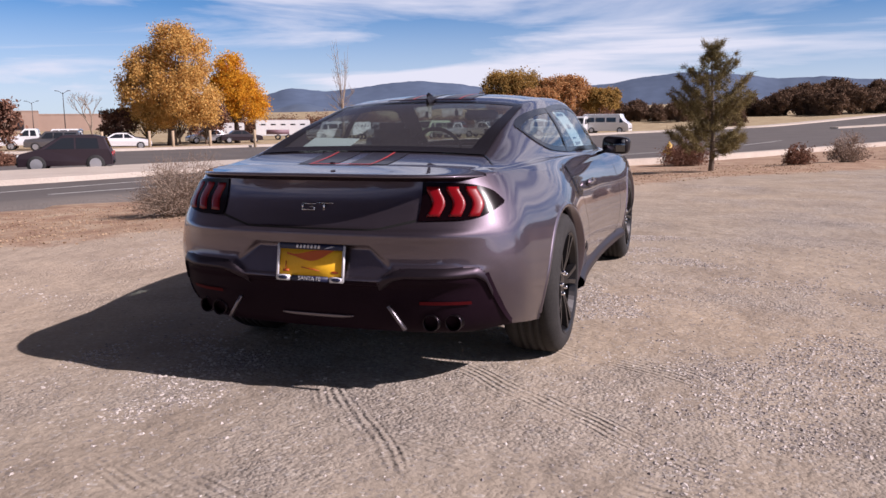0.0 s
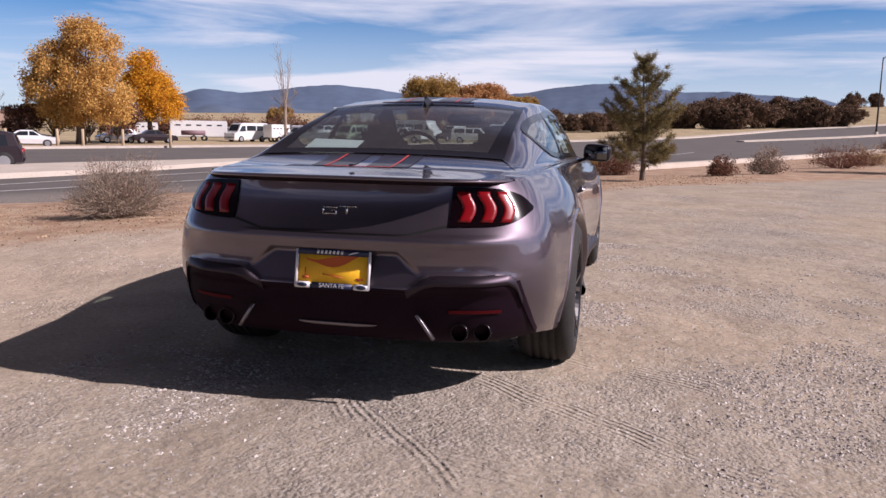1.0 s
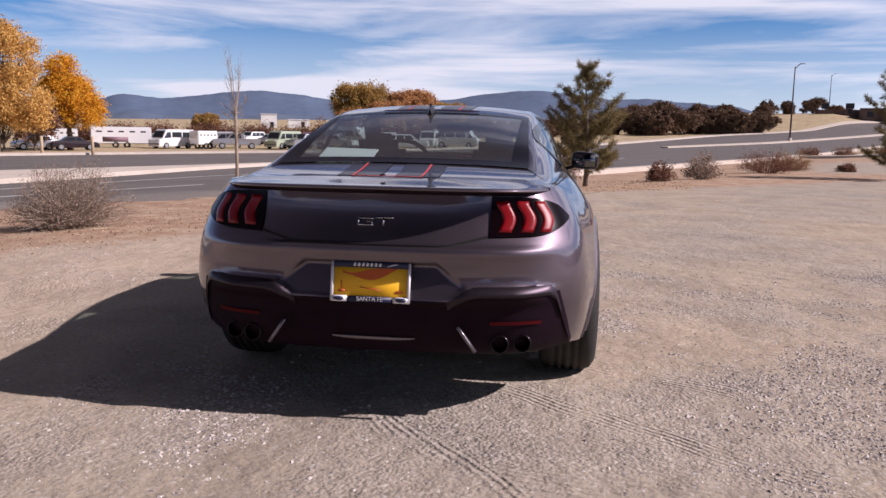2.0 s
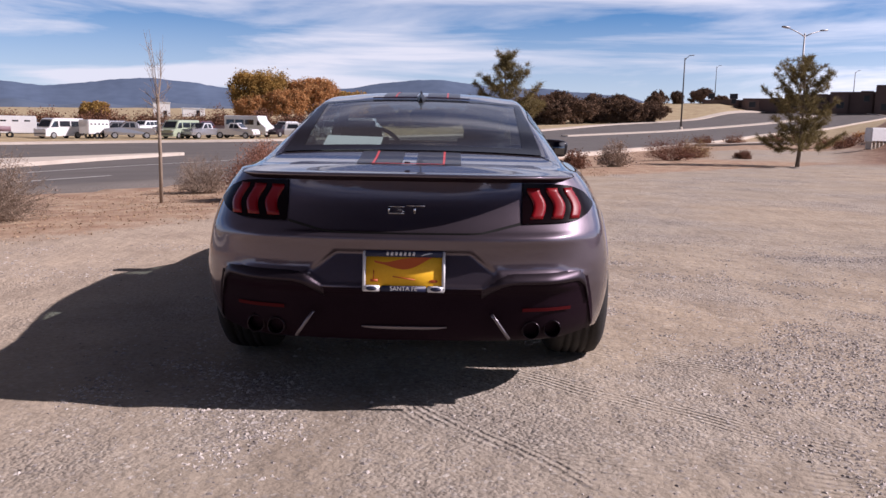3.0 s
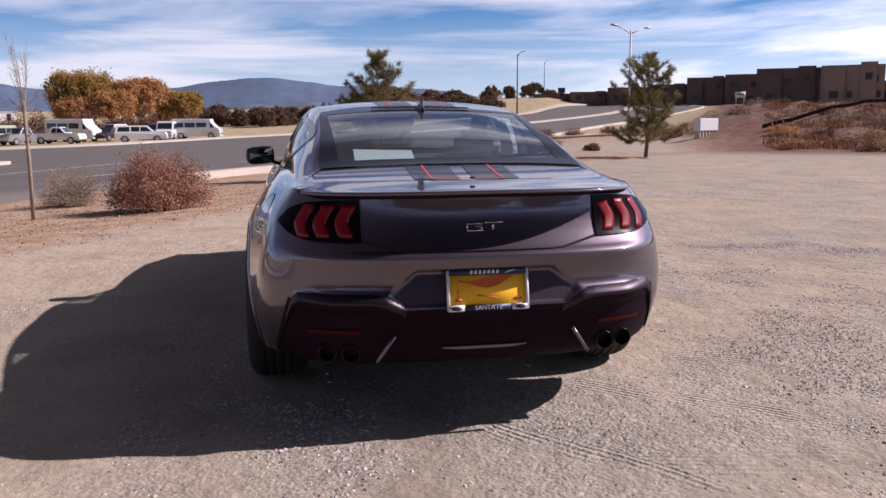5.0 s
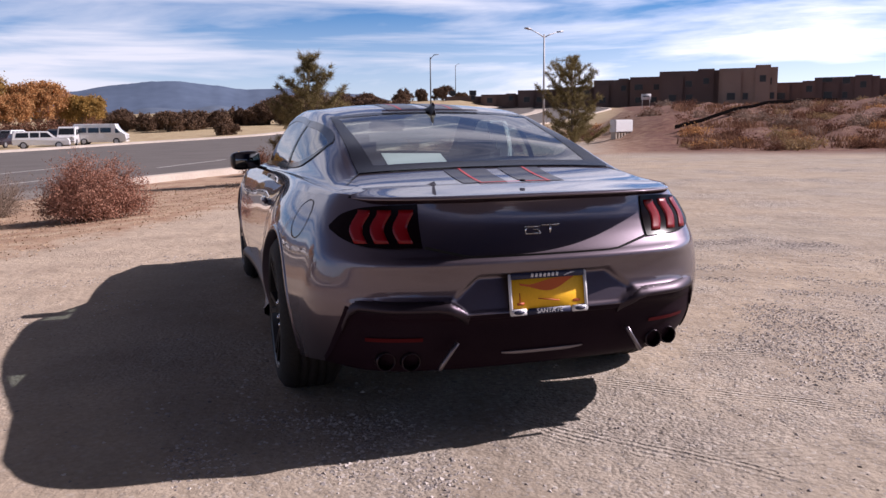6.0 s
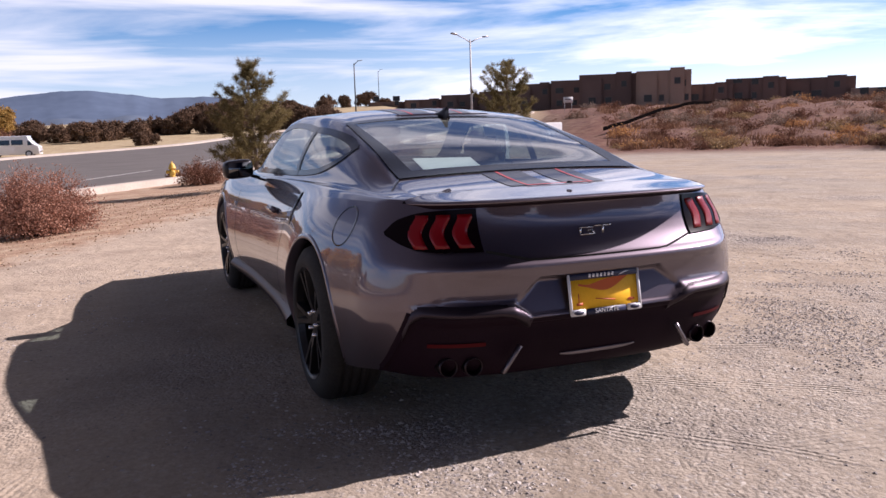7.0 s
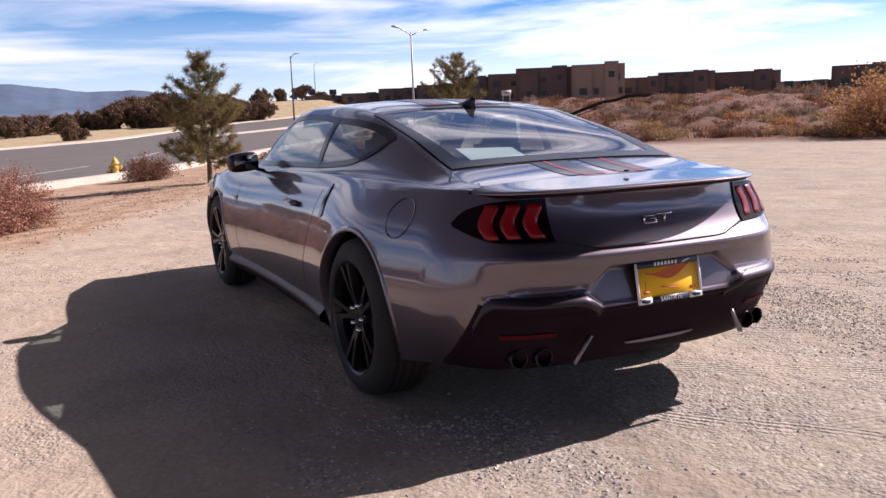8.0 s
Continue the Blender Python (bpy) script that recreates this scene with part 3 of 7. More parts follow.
# the corners are plainer than the middle of the tail
corner_y = Curve((0.20, -0.70), (0.26, -0.80), (0.32, -0.86), (0.40, -0.90), (0.50, -0.928), (0.60, -0.940), (0.68, -0.940), (0.76, -0.918), (0.84, -0.897), (0.90, -0.890), (0.94, -0.888))


def tail_mid(x, z, f):
    """The tail's profile, fading from the middle's ledges to the plain corner."""
    w = np.clip((f - 0.66) / 0.26, 0, 1)
    w = w * w * (3 - 2 * w)
    return tail_y(z) * (1 - w) + corner_y(z) * w


def tail_cap(y, z):
    """The rounding of the tail in plan, 0 at its middle, 1 along the sides."""
    q = np.clip((y - corner_y(z)) / TAIL_LEN, 0.0, 1.0)
    return (1 - (1 - q) ** TAIL_POW) ** (1 / TAIL_POW)


def side_x(y, z):
    """Half width of the lower body."""
    return wide(y) * lean(z) * tail_cap(y, z)


def tail_at(x, z):
    """The tail's surface: y at (x, z)."""
    y = -0.8
    for _ in range(4):
        f = np.clip(np.abs(x) / (wide(y) * lean(z)), 0, 0.998)
        y = tail_mid(x, z, f) + TAIL_LEN * (1 - (1 - f ** TAIL_POW) ** (1 / TAIL_POW))
    return y


def inside(poly, x, z):
    """How far (x, z) lies inside a convex polygon (negative outside)."""
    best = np.full(np.shape(x), 9.0)
    for (ax, az), (bx, bz) in zip(poly, poly[1:] + poly[:1]):
        ln = math.hypot(bx - ax, bz - az)
        best = np.minimum(best, ((x - ax) * (bz - az) - (z - az) * (bx - ax)) / ln)
    return best


def shell_point(station, row):
    """station: signed, 0 at the tail's middle; row 0 at the foot, 1 at the shoulder."""
    s, sg = abs(station), 1 if station >= 0 else -1
    if s <= 1:
        f = s * 0.97
        ynom = float(tail_at(f * wide(-0.75), 0.6))
    elif s <= 2:
        yA = float(tail_at(0.97 * wide(-0.75), 0.6))
        ynom = yA + (s - 1) * (2.95 - yA)
    else:
        f = 3 - s
        ynom = 2.95 + (1 - f) * 0.85
    z = float(foot(ynom)) + (float(shoulder(ynom)) - float(foot(ynom))) * row
    if s <= 1:
        y = float(tail_mid(0, z, f)) + TAIL_LEN * (1 - (1 - f ** TAIL_POW) ** (1 / TAIL_POW))
        x = f * float(wide(y) * lean(z))
        d = float(inside(HEX, sg * x, z))
        dip = min(1.0, max(0.0, d / 0.012))
        y = y * (1 - dip) + (-0.958 + 0.050 * (z - 0.497) / 0.143) * dip
    elif s <= 2:
        y0 = float(corner_y(z)) + TAIL_LEN * (1 - (1 - 0.97 ** TAIL_POW) ** (1 / TAIL_POW))
        y = y0 + (s - 1) * (2.95 - y0)
        x = float(side_x(y, z))
    else:
        x = float(side_x(2.95, z)) * f ** (2 / NOSE_POW)
        y = 2.95 + (float(nose_y(z)) - 2.95) * (1 - f ** NOSE_POW) ** (1 / NOSE_POW)
    return (sg * x, y, z)


RIM_S = np.concatenate([np.linspace(0, 1, 90), np.linspace(1, 2, 140)[1:]])
RIM = np.array([shell_point(q, 1.0) for q in RIM_S])


def rim_x(y):
    return float(np.interp(y, RIM[:, 1], RIM[:, 0]))


def rim_z(y):
    return float(np.interp(y, RIM[:, 1], RIM[:, 2]))


def valance_top(x):
    a = abs(x)
    return np.interp(a, (0, 0.305, 0.374, 0.42, 0.685, 0.715, 0.745, 0.775, 0.785), (0.495, 0.495, 0.545, 0.556, 0.556, 0.53, 0.42, 0.30, 0.0))


def body_shell():
    tail = [i / 100 for i in range(101)]
    mid = [1 + i / 190 for i in range(1, 191)]
    nose = [2 + (i / 40) for i in range(1, 41)]
    half = tail + mid + nose
    stations = [-s for s in half[:0:-1]] + half
    rows = [i / 76 for i in range(77)]
    V = [shell_point(s, r) for r in rows for s in stations]
    F = grid_faces(len(rows), len(stations))
    A = np.array(V)
    paintF, blackF = [], []
    for f in F:
        c = A[list(f)].mean(0)
        if abs(c[0]) > 0.55 and any(math.hypot(c[1] - yw, c[2] - TYRE_R) < 0.384 for yw in (0.0, WHEELBASE)):
            continue
        if c[1] < -0.30 and c[2] < valance_top(c[0]):
            blackF.append(f)
        elif c[2] < 0.235 and c[1] > -0.2:
            blackF.append(f)
        else:
            paintF.append(f)
    return V, paintF, blackF


def pruned(V, F):
    used = sorted({i for f in F for i in f})
    at = {o: k for k, o in enumerate(used)}
    return [V[i] for i in used], [tuple(at[i] for i in f) for f in F]


# upper body: sections from the shoulder over belt and roof edge to the middle
top_mid = Curve((-0.95, 0.928), (-0.86, 0.934), (-0.80, 0.938), (-0.6, 0.953), (-0.38, 0.985), (-0.30, 1.004), (0.0, 1.098), (0.3, 1.178), (0.55, 1.238), (0.62, 1.252), (0.8, 1.280), (1.1, 1.298),
                (1.4, 1.297), (1.6, 1.280), (1.75, 1.24), (2.25, 0.985), (2.35, 0.962), (2.86, 0.925), (3.3, 0.85), (3.6, 0.76), (3.8, 0.66))
edge_x = Spline((-0.95, 0.60), (-0.5, 0.60), (0.0, 0.572), (0.55, 0.546), (1.0, 0.548), (1.6, 0.572), (2.25, 0.665), (2.5, 0.66), (2.86, 0.62), (3.4, 0.5), (3.8, 0.35))
edge_z = Curve((-0.95, 0.926), (-0.6, 0.940), (-0.38, 0.968), (-0.30, 0.988), (0.0, 1.078), (0.3, 1.152), (0.55, 1.208), (0.8, 1.243), (1.1, 1.260), (1.4, 1.262), (1.62, 1.242), (1.8, 1.175),
               (2.25, 0.958), (2.4, 0.94), (2.86, 0.905), (3.3, 0.83), (3.8, 0.66))
belt_x = Spline((-0.95, 0.69), (-0.4, 0.69), (0.0, 0.705), (0.5, 0.725), (1.0, 0.737), (1.6, 0.746), (2.3, 0.745), (2.86, 0.72), (3.3, 0.62), (3.8, 0.4))
belt_z = Spline((-0.95, 0.926), (-0.5, 0.927), (0.0, 0.940), (0.6, 0.944), (1.0, 0.937), (1.6, 0.922), (2.3, 0.903), (2.86, 0.88), (3.3, 0.81), (3.8, 0.66))


def section(y):
    """The half section at y, from the shoulder to the middle, as fine points."""
    sx, sz = (rim_x(y), rim_z(y)) if y < 2.9 else (float(side_x(y, shoulder(y))), float(shoulder(y)))
    bx, bz = float(belt_x(y)), float(belt_z(y))
    ex, ez = float(edge_x(y)), float(edge_z(y))
    cz = float(top_mid(y))
    bx = min(bx, sx - 0.02)
    house = max(0.0, ez - bz)
    pts = [(sx, sz), (sx - (sx - bx) * 0.45, sz + (bz - sz) * 0.75), (bx, bz)]
    bulge = 0.035 * min(1, house / 0.25)
    for k in (0.25, 0.5, 0.75):
        pts.append((bx + (ex - bx) * k + bulge * 4 * k * (1 - k) * 0.5, bz + house * (k + 0.12 * 4 * k * (1 - k) * 0.5)))
    pts += [(ex, ez), (ex * 0.86, ez + (cz - ez) * 0.36), (ex * 0.6, ez + (cz - ez) * 0.74), (ex * 0.3, ez + (cz - ez) * 0.94), (0.0, cz)]
    P = np.array(pts)
    n = len(P)
    out = []
    for i in range(n - 1):
        p0, p1, p2 = P[max(i - 1, 0)], P[i], P[i + 1]
        p3 = P[i + 2] if i + 2 < n else np.array([-P[i][0], P[i][1]])
        steps = 5
        for s in range(steps):
            t = s / steps
            out.append(0.5 * (2 * p1 + (p2 - p0) * t + (2 * p0 - 5 * p1 + 4 * p2 - p3) * t * t + (3 * p1 - p0 - 3 * p2 + p3) * t ** 3))
    out.append(P[-1])
    return np.array(out)


SEC_Y = np.concatenate([np.arange(-0.66, 2.45, 0.016), np.arange(2.45, 3.72, 0.04)])
SEC = np.array([section(y) for y in SEC_Y])


def sec_at(y):
    i = int(np.clip(np.searchsorted(SEC_Y, y) - 1, 0, len(SEC_Y) - 2))
    t = (y - SEC_Y[i]) / (SEC_Y[i + 1] - SEC_Y[i])
    return SEC[i] * (1 - t) + SEC[i + 1] * t


def top_z(x, y):
    """Height of the upper body at (x, y)."""
    s = sec_at(y)
    return float(np.interp(abs(x), s[::-1, 0], s[::-1, 1]))


def pane_x(y, z):
    """Half width of the greenhouse at (y, z)."""
    s = sec_at(y)
    k = int(np.argmax(s[:, 1]))
    return float(np.interp(z, s[:, 1], s[:, 0]))


# glazed openings: (y, lower, upper) curves
front_lo = Curve((0.90, 0.956), (1.5, 0.944), (2.10, 0.930))
front_hi = Curve((0.90, 1.200), (1.15, 1.220), (1.40, 1.226), (1.58, 1.212), (1.75, 1.150), (1.95, 1.040), (2.06, 0.965), (2.10, 0.935))
quart_lo = Curve((0.18, 1.098), (0.22, 1.060), (0.33, 1.015), (0.5, 0.982), (0.87, 0.957))
quart_hi = Curve((0.18, 1.108), (0.3, 1.140), (0.5, 1.172), (0.7, 1.190), (0.87, 1.199))
REAR_Y0, REAR_Y1 = -0.335, 0.56
SHIELD_Y0, SHIELD_Y1 = 1.68, 2.26


def rear_half(y):
    return float(edge_x(y)) - 0.018 - 0.012 * max(0.0, (0.3 - y) / 0.6)


def upper_shell():
    cols = SEC.shape[1]
    V, F = [], []
    for y, s in zip(SEC_Y, SEC):
        V += [(x, y, z) for x, z in s] + [(-x, y, z) for x, z in s[-2::-1]]
    wid = 2 * cols - 1
    for f in grid_faces(len(SEC_Y), wid):
        c = np.mean([V[i] for i in f], 0)
        x, y, z = abs(c[0]), c[1], c[2]
        hole = False
        if REAR_Y0 + 0.03 < y < REAR_Y1 - 0.03 and x < rear_half(y) - 0.03:
            hole = True
        if SHIELD_Y0 + 0.03 < y < SHIELD_Y1 - 0.03 and x < float(edge_x(y)) - 0.05:
            hole = True
        if x > 0.45 and 0.92 < y < 2.05 and front_lo(y) + 0.015 < z < front_hi(y) - 0.015:
            hole = True
        if x > 0.45 and 0.21 < y < 0.85 and quart_lo(y) + 0.012 < z < quart_hi(y) - 0.012:
            hole = True
        if not hole:
            F.append(f[::-1])
    return pruned(V, F)


def top_sheet(y0, y1, xa, xb, off, ny=40, nx=10):
    """A sheet on the upper body from xa(y) to xb(y), lifted by off."""
    V = []
    for i in range(ny + 1):
        y = y0 + (y1 - y0) * i / ny
        a, b = xa(y), xb(y)
        for j in range(nx + 1):
            x = a + (b - a) * j / nx
            V.append((x, y, top_z(x, y) + off))
    return V, grid_faces(ny + 1, nx + 1)


def pane_sheet(y0, y1, lo, hi, off, sg, ny=40, nz=8):
    V = []
    for i in range(ny + 1):
        y = y0 + (y1 - y0) * i / ny
        a, b = float(lo(y)), float(hi(y))
        for j in range(nz + 1):
            z = a + (b - a) * j / nz
            V.append((sg * (pane_x(y, z) + off), y, z))
    return V, grid_faces(ny + 1, nz + 1)


def tail_sheet(x0, x1, lo, hi, off, nx=16, nz=8):
    """A sheet on the tail from x0 to x1, between lo(x) and hi(x), proud by off."""
    V = []
    for i in range(nx + 1):
        x = x0 + (x1 - x0) * i / nx
        for j in range(nz + 1):
            z = lo(x) + (hi(x) - lo(x)) * j / nz
            y, e = float(tail_at(x, z)), 0.003
            nrm = Vector((float(tail_at(x + e, z)) - y, -e, float(tail_at(x, z + e)) - y)).normalized()
            V.append((x + nrm.x * off, y + nrm.y * off, z + nrm.z * off))
    return V, grid_faces(nx + 1, nz + 1)


def ribbon(points, width, normal_off):
    """A narrow strip along points (Vector, outward normal)."""
    V = []
    for i, (p, nrm) in enumerate(points):
        a, b = points[max(i - 1, 0)][0], points[min(i + 1, len(points) - 1)][0]
        d = (Vector(b) - Vector(a)).normalized()
        s = d.cross(nrm).normalized() * width / 2
        q = Vector(p) + nrm * normal_off
        V += [tuple(q - s), tuple(q + s)]
    return V, grid_faces(len(points), 2)


def side_line(pts, sg, width=0.007, off=0.0015, steps=14):
    """A shut line on the lower side, through (y, z) points."""
    out = []
    for (ya, za), (yb, zb) in zip(pts, pts[1:]):
        for k in range(steps):
            t = k / steps
            y, z = ya + (yb - ya) * t, za + (zb - za) * t
            out.append((Vector((sg * float(side_x(y, z)), y, z)), Vector((sg, 0, 0.15)).normalized()))
    return ribbon(out, width, off)


lip_y = Spline((0.0, -0.956), (0.3, -0.946), (0.45, -0.908), (0.55, -0.845), (0.62, -0.765), (0.68, -0.655), (0.75, -0.48))


def deck_lip(rows):
    """The boot lid's rear edge: a thin blade that overhangs the tail panel, straighter in plan than it."""
    edge = [p for p in RIM if p[1] < -0.661]
    edge = [(-x, y, z) for x, y, z in edge[:0:-1]] + [tuple(p) for p in edge]
    cols = len(edge)
    # along the deck, share of the overhang, height over the rim
    prof = ((0.0, -0.1, -0.030), (0.0, 0.5, -0.014), (0.0, 0.97, -0.005), (0.0, 1.0, -0.001), (0.0, 0.985, 0.002), (0.04, 0.6, 0.005), (0.15, 0.2, 0.006), (0.4, 0, 0.005), (0.7, 0, 0.002), (1.0, 0, 0.0))
    V = []
    for t, share, up in [prof[r] for r in rows]:
        for x, ye, ze in edge:
            reach = min(1.0, max(0.0, (-0.661 - ye) / 0.08))
            over = max(0.0, ye - float(lip_y(abs(x)))) * share
            zin = top_z(x, -0.66)
            V.append((x, ye + (-0.658 - ye) * t - over, ze + (zin - ze) * t + up * reach))
    return V, grid_faces(len(rows), cols)


def edge_strip(curve_z, x0, x1, width, proud, n=50):
    """A rounded ledge along the tail, following a height curve."""
    V = []
    for i in range(n + 1):
        x = x0 + (x1 - x0) * i / n
        z = float(curve_z(x))
        for dz, out in ((-width, 0.002), (-width * 0.85, proud), (-width * 0.55, proud), (0.0, 0.2 * proud), (0.005, -0.006)):
            V.append((x, float(tail_at(x, max(0.28, z + dz))) - out, z + dz))
    return V, grid_faces(n + 1, 5)


def wheel(sg, y, parent):
    """Tyre, rim with split spokes, hub and brake disc."""
    w = 0.275 if y < 1 else 0.255
    xo = sg * (0.915 if y < 1 else 0.905)
    at = Matrix.Translation((xo - sg * w / 2, y, TYRE_R)) @ Matrix.Diagonal((sg, 1, 1, 1))
    hub = new("wheel")
    hub.parent = parent
    tread = [(-w / 2, 0.245), (-w / 2 + 0.006, 0.30), (-w / 2 + 0.03, 0.333), (-w / 2 + 0.055, TYRE_R - 0.003)]
    for g in (-0.055, -0.02, 0.02, 0.055):
        tread += [(g - 0.007, TYRE_R), (g - 0.005, TYRE_R - 0.008), (g + 0.005, TYRE_R - 0.008), (g + 0.007, TYRE_R)]
    tread += [(w / 2 - 0.055, TYRE_R - 0.003), (w / 2 - 0.03, 0.333), (w / 2 - 0.008, 0.30), (w / 2 - 0.004, 0.262), (w / 2 - 0.012, 0.245)]
    part("tyre", moved(lathe(tread, "x", 64), at), M_RUBBER, hub, "dusty black low-profile tyre")
    barrel = [(-w / 2 + 0.01, 0.245), (-w / 2 + 0.02, 0.225), (w / 2 - 0.04, 0.222), (w / 2 - 0.012, 0.238), (w / 2 - 0.006, 0.247), (w / 2 - 0.014, 0.249)]
    geos = [lathe(barrel, "x", 64)]
    for k in range(10):
        a = 2 * math.pi * (k // 2) / 5 + (0.17 if k % 2 else -0.17)
        a0 = 2 * math.pi * (k // 2) / 5 + (0.10 if k % 2 else -0.10)
        pts = []
        for r, ang, xx, wd in ((0.045, a0, w / 2 - 0.05, 0.018), (0.12, a0 * 0.5 + a * 0.5, w / 2 - 0.035, 0.014), (0.235, a, w / 2 - 0.022, 0.017)):
            pts.append((xx, r, ang, wd))
        V = []
        for xx, r, ang, wd in pts:
            for dx, ds in ((0.012, -0.7), (0.012, 0.7), (-0.022, 1.0), (-0.022, -1.0)):
                V.append((xx + dx, r * math.cos(ang) - ds * wd * math.sin(ang), r * math.sin(ang) + ds * wd * math.cos(ang)))
        geos.append((V, grid_faces(3, 4, True)))
    geos.append(lathe([(w / 2 - 0.07, 0.075), (w / 2 - 0.045, 0.07), (w / 2 - 0.038, 0.05), (w / 2 - 0.036, 0.03), (w / 2 - 0.036, 0.0)], "x", 32))
    part("rim", moved(merge(*geos), at), M_RIM, hub, "satin black split-spoke alloy rim", smooth=False)
    nuts = []
    for k in range(5):
        a = 2 * math.pi * (k + 0.5) / 5
        nuts.append(moved(lathe([(w / 2 - 0.045, 0.011), (w / 2 - 0.024, 0.010), (w / 2 - 0.02, 0.006), (w / 2 - 0.02, 0.0)], "x", 8), Matrix.Translation((0, 0.056 * math.cos(a), 0.056 * math.sin(a)))))
    for nut in nuts:
        part("lug_nut", moved(nut, at), M_CHROME, hub)
    part("brake_disc", moved(lathe([(-0.02, 0.06), (-0.02, 0.175), (0.005, 0.175), (0.005, 0.06)], "x", 40, True), at), base_mat("brake_iron", (0.10, 0.09, 0.085), 0.45, 0.8), hub)


def arch(sg, y, parent):
    lip, well = [], []
    for i in range(61):
        a = math.radians(-19 + (209 if y < 1 else 217) * i / 60)
        for r, dx in ((0.372, -0.05), (0.374, 0.0), (0.384, 0.005), (0.398, 0.003), (0.404, -0.008)):
            py, pz = y + r * math.cos(a), TYRE_R + r * math.sin(a)
            lip.append((sg * (float(side_x(py, pz)) + dx), py, pz))
        for xx in (min(0.90, float(side_x(y + 0.40 * math.cos(a), TYRE_R + 0.40 * math.sin(a))) - 0.012), 0.50):
            well.append((sg * xx, y + 0.40 * math.cos(a), TYRE_R + 0.40 * math.sin(a)))
    part("wheel_arch_lip", (lip, grid_faces(61, 5)), M_PAINT, parent)
    wv, wf = well, grid_faces(61, 2)
    n = len(wv)
    wv = wv + [(sg * 0.50, y, TYRE_R)]
    wf = wf + [(2 * i + 1, 2 * i + 3, n) for i in range(60)]
    part("wheel_well", (wv, wf), M_WELL, parent)


def build_coupe():
    car = thing("coupe", "dark grey two-door coupe with black wheels parked on gravel", "car")
    V, pf, bf = body_shell()
    body = part("body", pruned(V, pf), M_PAINT, car, "metallic dark grey painted side and tail panels")
    part("bumper_valance", pruned(V, bf), M_BLACK, car, "satin black lower bumper and sill")
    part("upper_body", upper_shell(), M_PAINT, car, "dark grey roof, pillars, bonnet and rear deck")
    part("boot_lid_edge", deck_lip(range(2, 10)), M_PAINT, car, "ducktail edge of the boot lid")
    # the shade beneath the lip is put into this part's black
    part("boot_lid_underside", deck_lip(range(3)), M_BLACK, car, "ducktail underside, its shade painted in black")
    # underside
    part("floor_pan", box(0, 1.62, 0.245, 1.42, 3.7, 0.05, 0.01), M_WELL, car)
    part("rear_crossmember", box(0, -0.52, 0.42, 1.15, 0.35, 0.12, 0.03), M_WELL, car)
    for sg in (1, -1):
        for y in (0.0, WHEELBASE):
            arch(sg, y, car)
            wheel(sg, y, car)
    # glass
    rw = part("rear_window", top_sheet(REAR_Y0, REAR_Y1, lambda y: -rear_half(y), rear_half, 0.004, 60, 40), M_GLASS, car, "sloping tinted rear window")
    rim = merge(top_sheet(REAR_Y0 - 0.012, REAR_Y0 + 0.065, lambda y: -rear_half(y) - 0.01, lambda y: rear_half(y) + 0.01, 0.006, 4, 40),
                top_sheet(REAR_Y1 - 0.05, REAR_Y1 + 0.012, lambda y: -rear_half(y) - 0.01, lambda y: rear_half(y) + 0.01, 0.006, 4, 40),
                top_sheet(REAR_Y0, REAR_Y1, lambda y: -rear_half(y) - 0.012, lambda y: -rear_half(y) + 0.022 + 0.05 * (0.56 - y) / 0.9, 0.006, 50, 3),
                top_sheet(REAR_Y0, REAR_Y1, lambda y: rear_half(y) - 0.022 - 0.05 * (0.56 - y) / 0.9, lambda y: rear_half(y) + 0.012, 0.006, 50, 3))
    part("window_border", rim, M_GLOSSB, rw, "black glass border")
    ws = part("windscreen", top_sheet(SHIELD_Y0, SHIELD_Y1, lambda y: -float(edge_x(y)) + 0.03, lambda y: float(edge_x(y)) - 0.03, 0.004, 40, 40), M_GLASS, car)
    for sg in (1, -1):
        for lo, hi, y0, y1, nm in ((front_lo, front_hi, 0.90, 2.10, "door_window"), (quart_lo, quart_hi, 0.18, 0.87, "quarter_window")):
            w = part(nm, pane_sheet(y0, y1, lo, hi, 0.003, sg), M_SIDEGLASS, car)
            b = 0.022
            rim = merge(pane_sheet(y0, y1, lambda y: lo(y) - 0.006, lambda y: min(lo(y) + b, hi(y) + 0.004), 0.006, sg, 40, 2),
                        pane_sheet(y0, y1, lambda y: max(hi(y) - b, lo(y) - 0.004), lambda y: hi(y) + 0.008, 0.006, sg, 40, 2),
                        pane_sheet(y0 - 0.016, y0 + 0.018, lo, hi, 0.006, sg, 3, 8), pane_sheet(y1 - 0.02, y1 + 0.016, lo, hi, 0.006, sg, 3, 8))
            part("window_seal", rim, M_GLOSSB, w, "black rubber window seal")
        part("pillar_trim", pane_sheet(0.862, 0.908, lambda y: float(front_lo(0.9)) - 0.004, lambda y: float(front_hi(0.9)) + 0.004, 0.0075, sg, 3, 10), M_GLOSSB, car, "black door pillar trim")
    part("brake_light_strip", top_sheet(0.545, 0.585, lambda y: -0.265, lambda y: 0.265, 0.014, 3, 24), M_BLACK, car, "high brake light slot at the roof's end")
    fin = []
    for y, w, h in ((0.50, 0.001, 0.052), (0.53, 0.012, 0.06), (0.57, 0.022, 0.045), (0.62, 0.026, 0.022), (0.67, 0.012, 0.004)):
        z = top_z(0, y)
        fin += [(-w - 0.012, y, z - 0.004), (-w * 0.5, y - 0.012, z + h * 0.6), (0, y - 0.018, z + h), (w * 0.5, y - 0.012, z + h * 0.6), (w + 0.012, y, z - 0.004)]
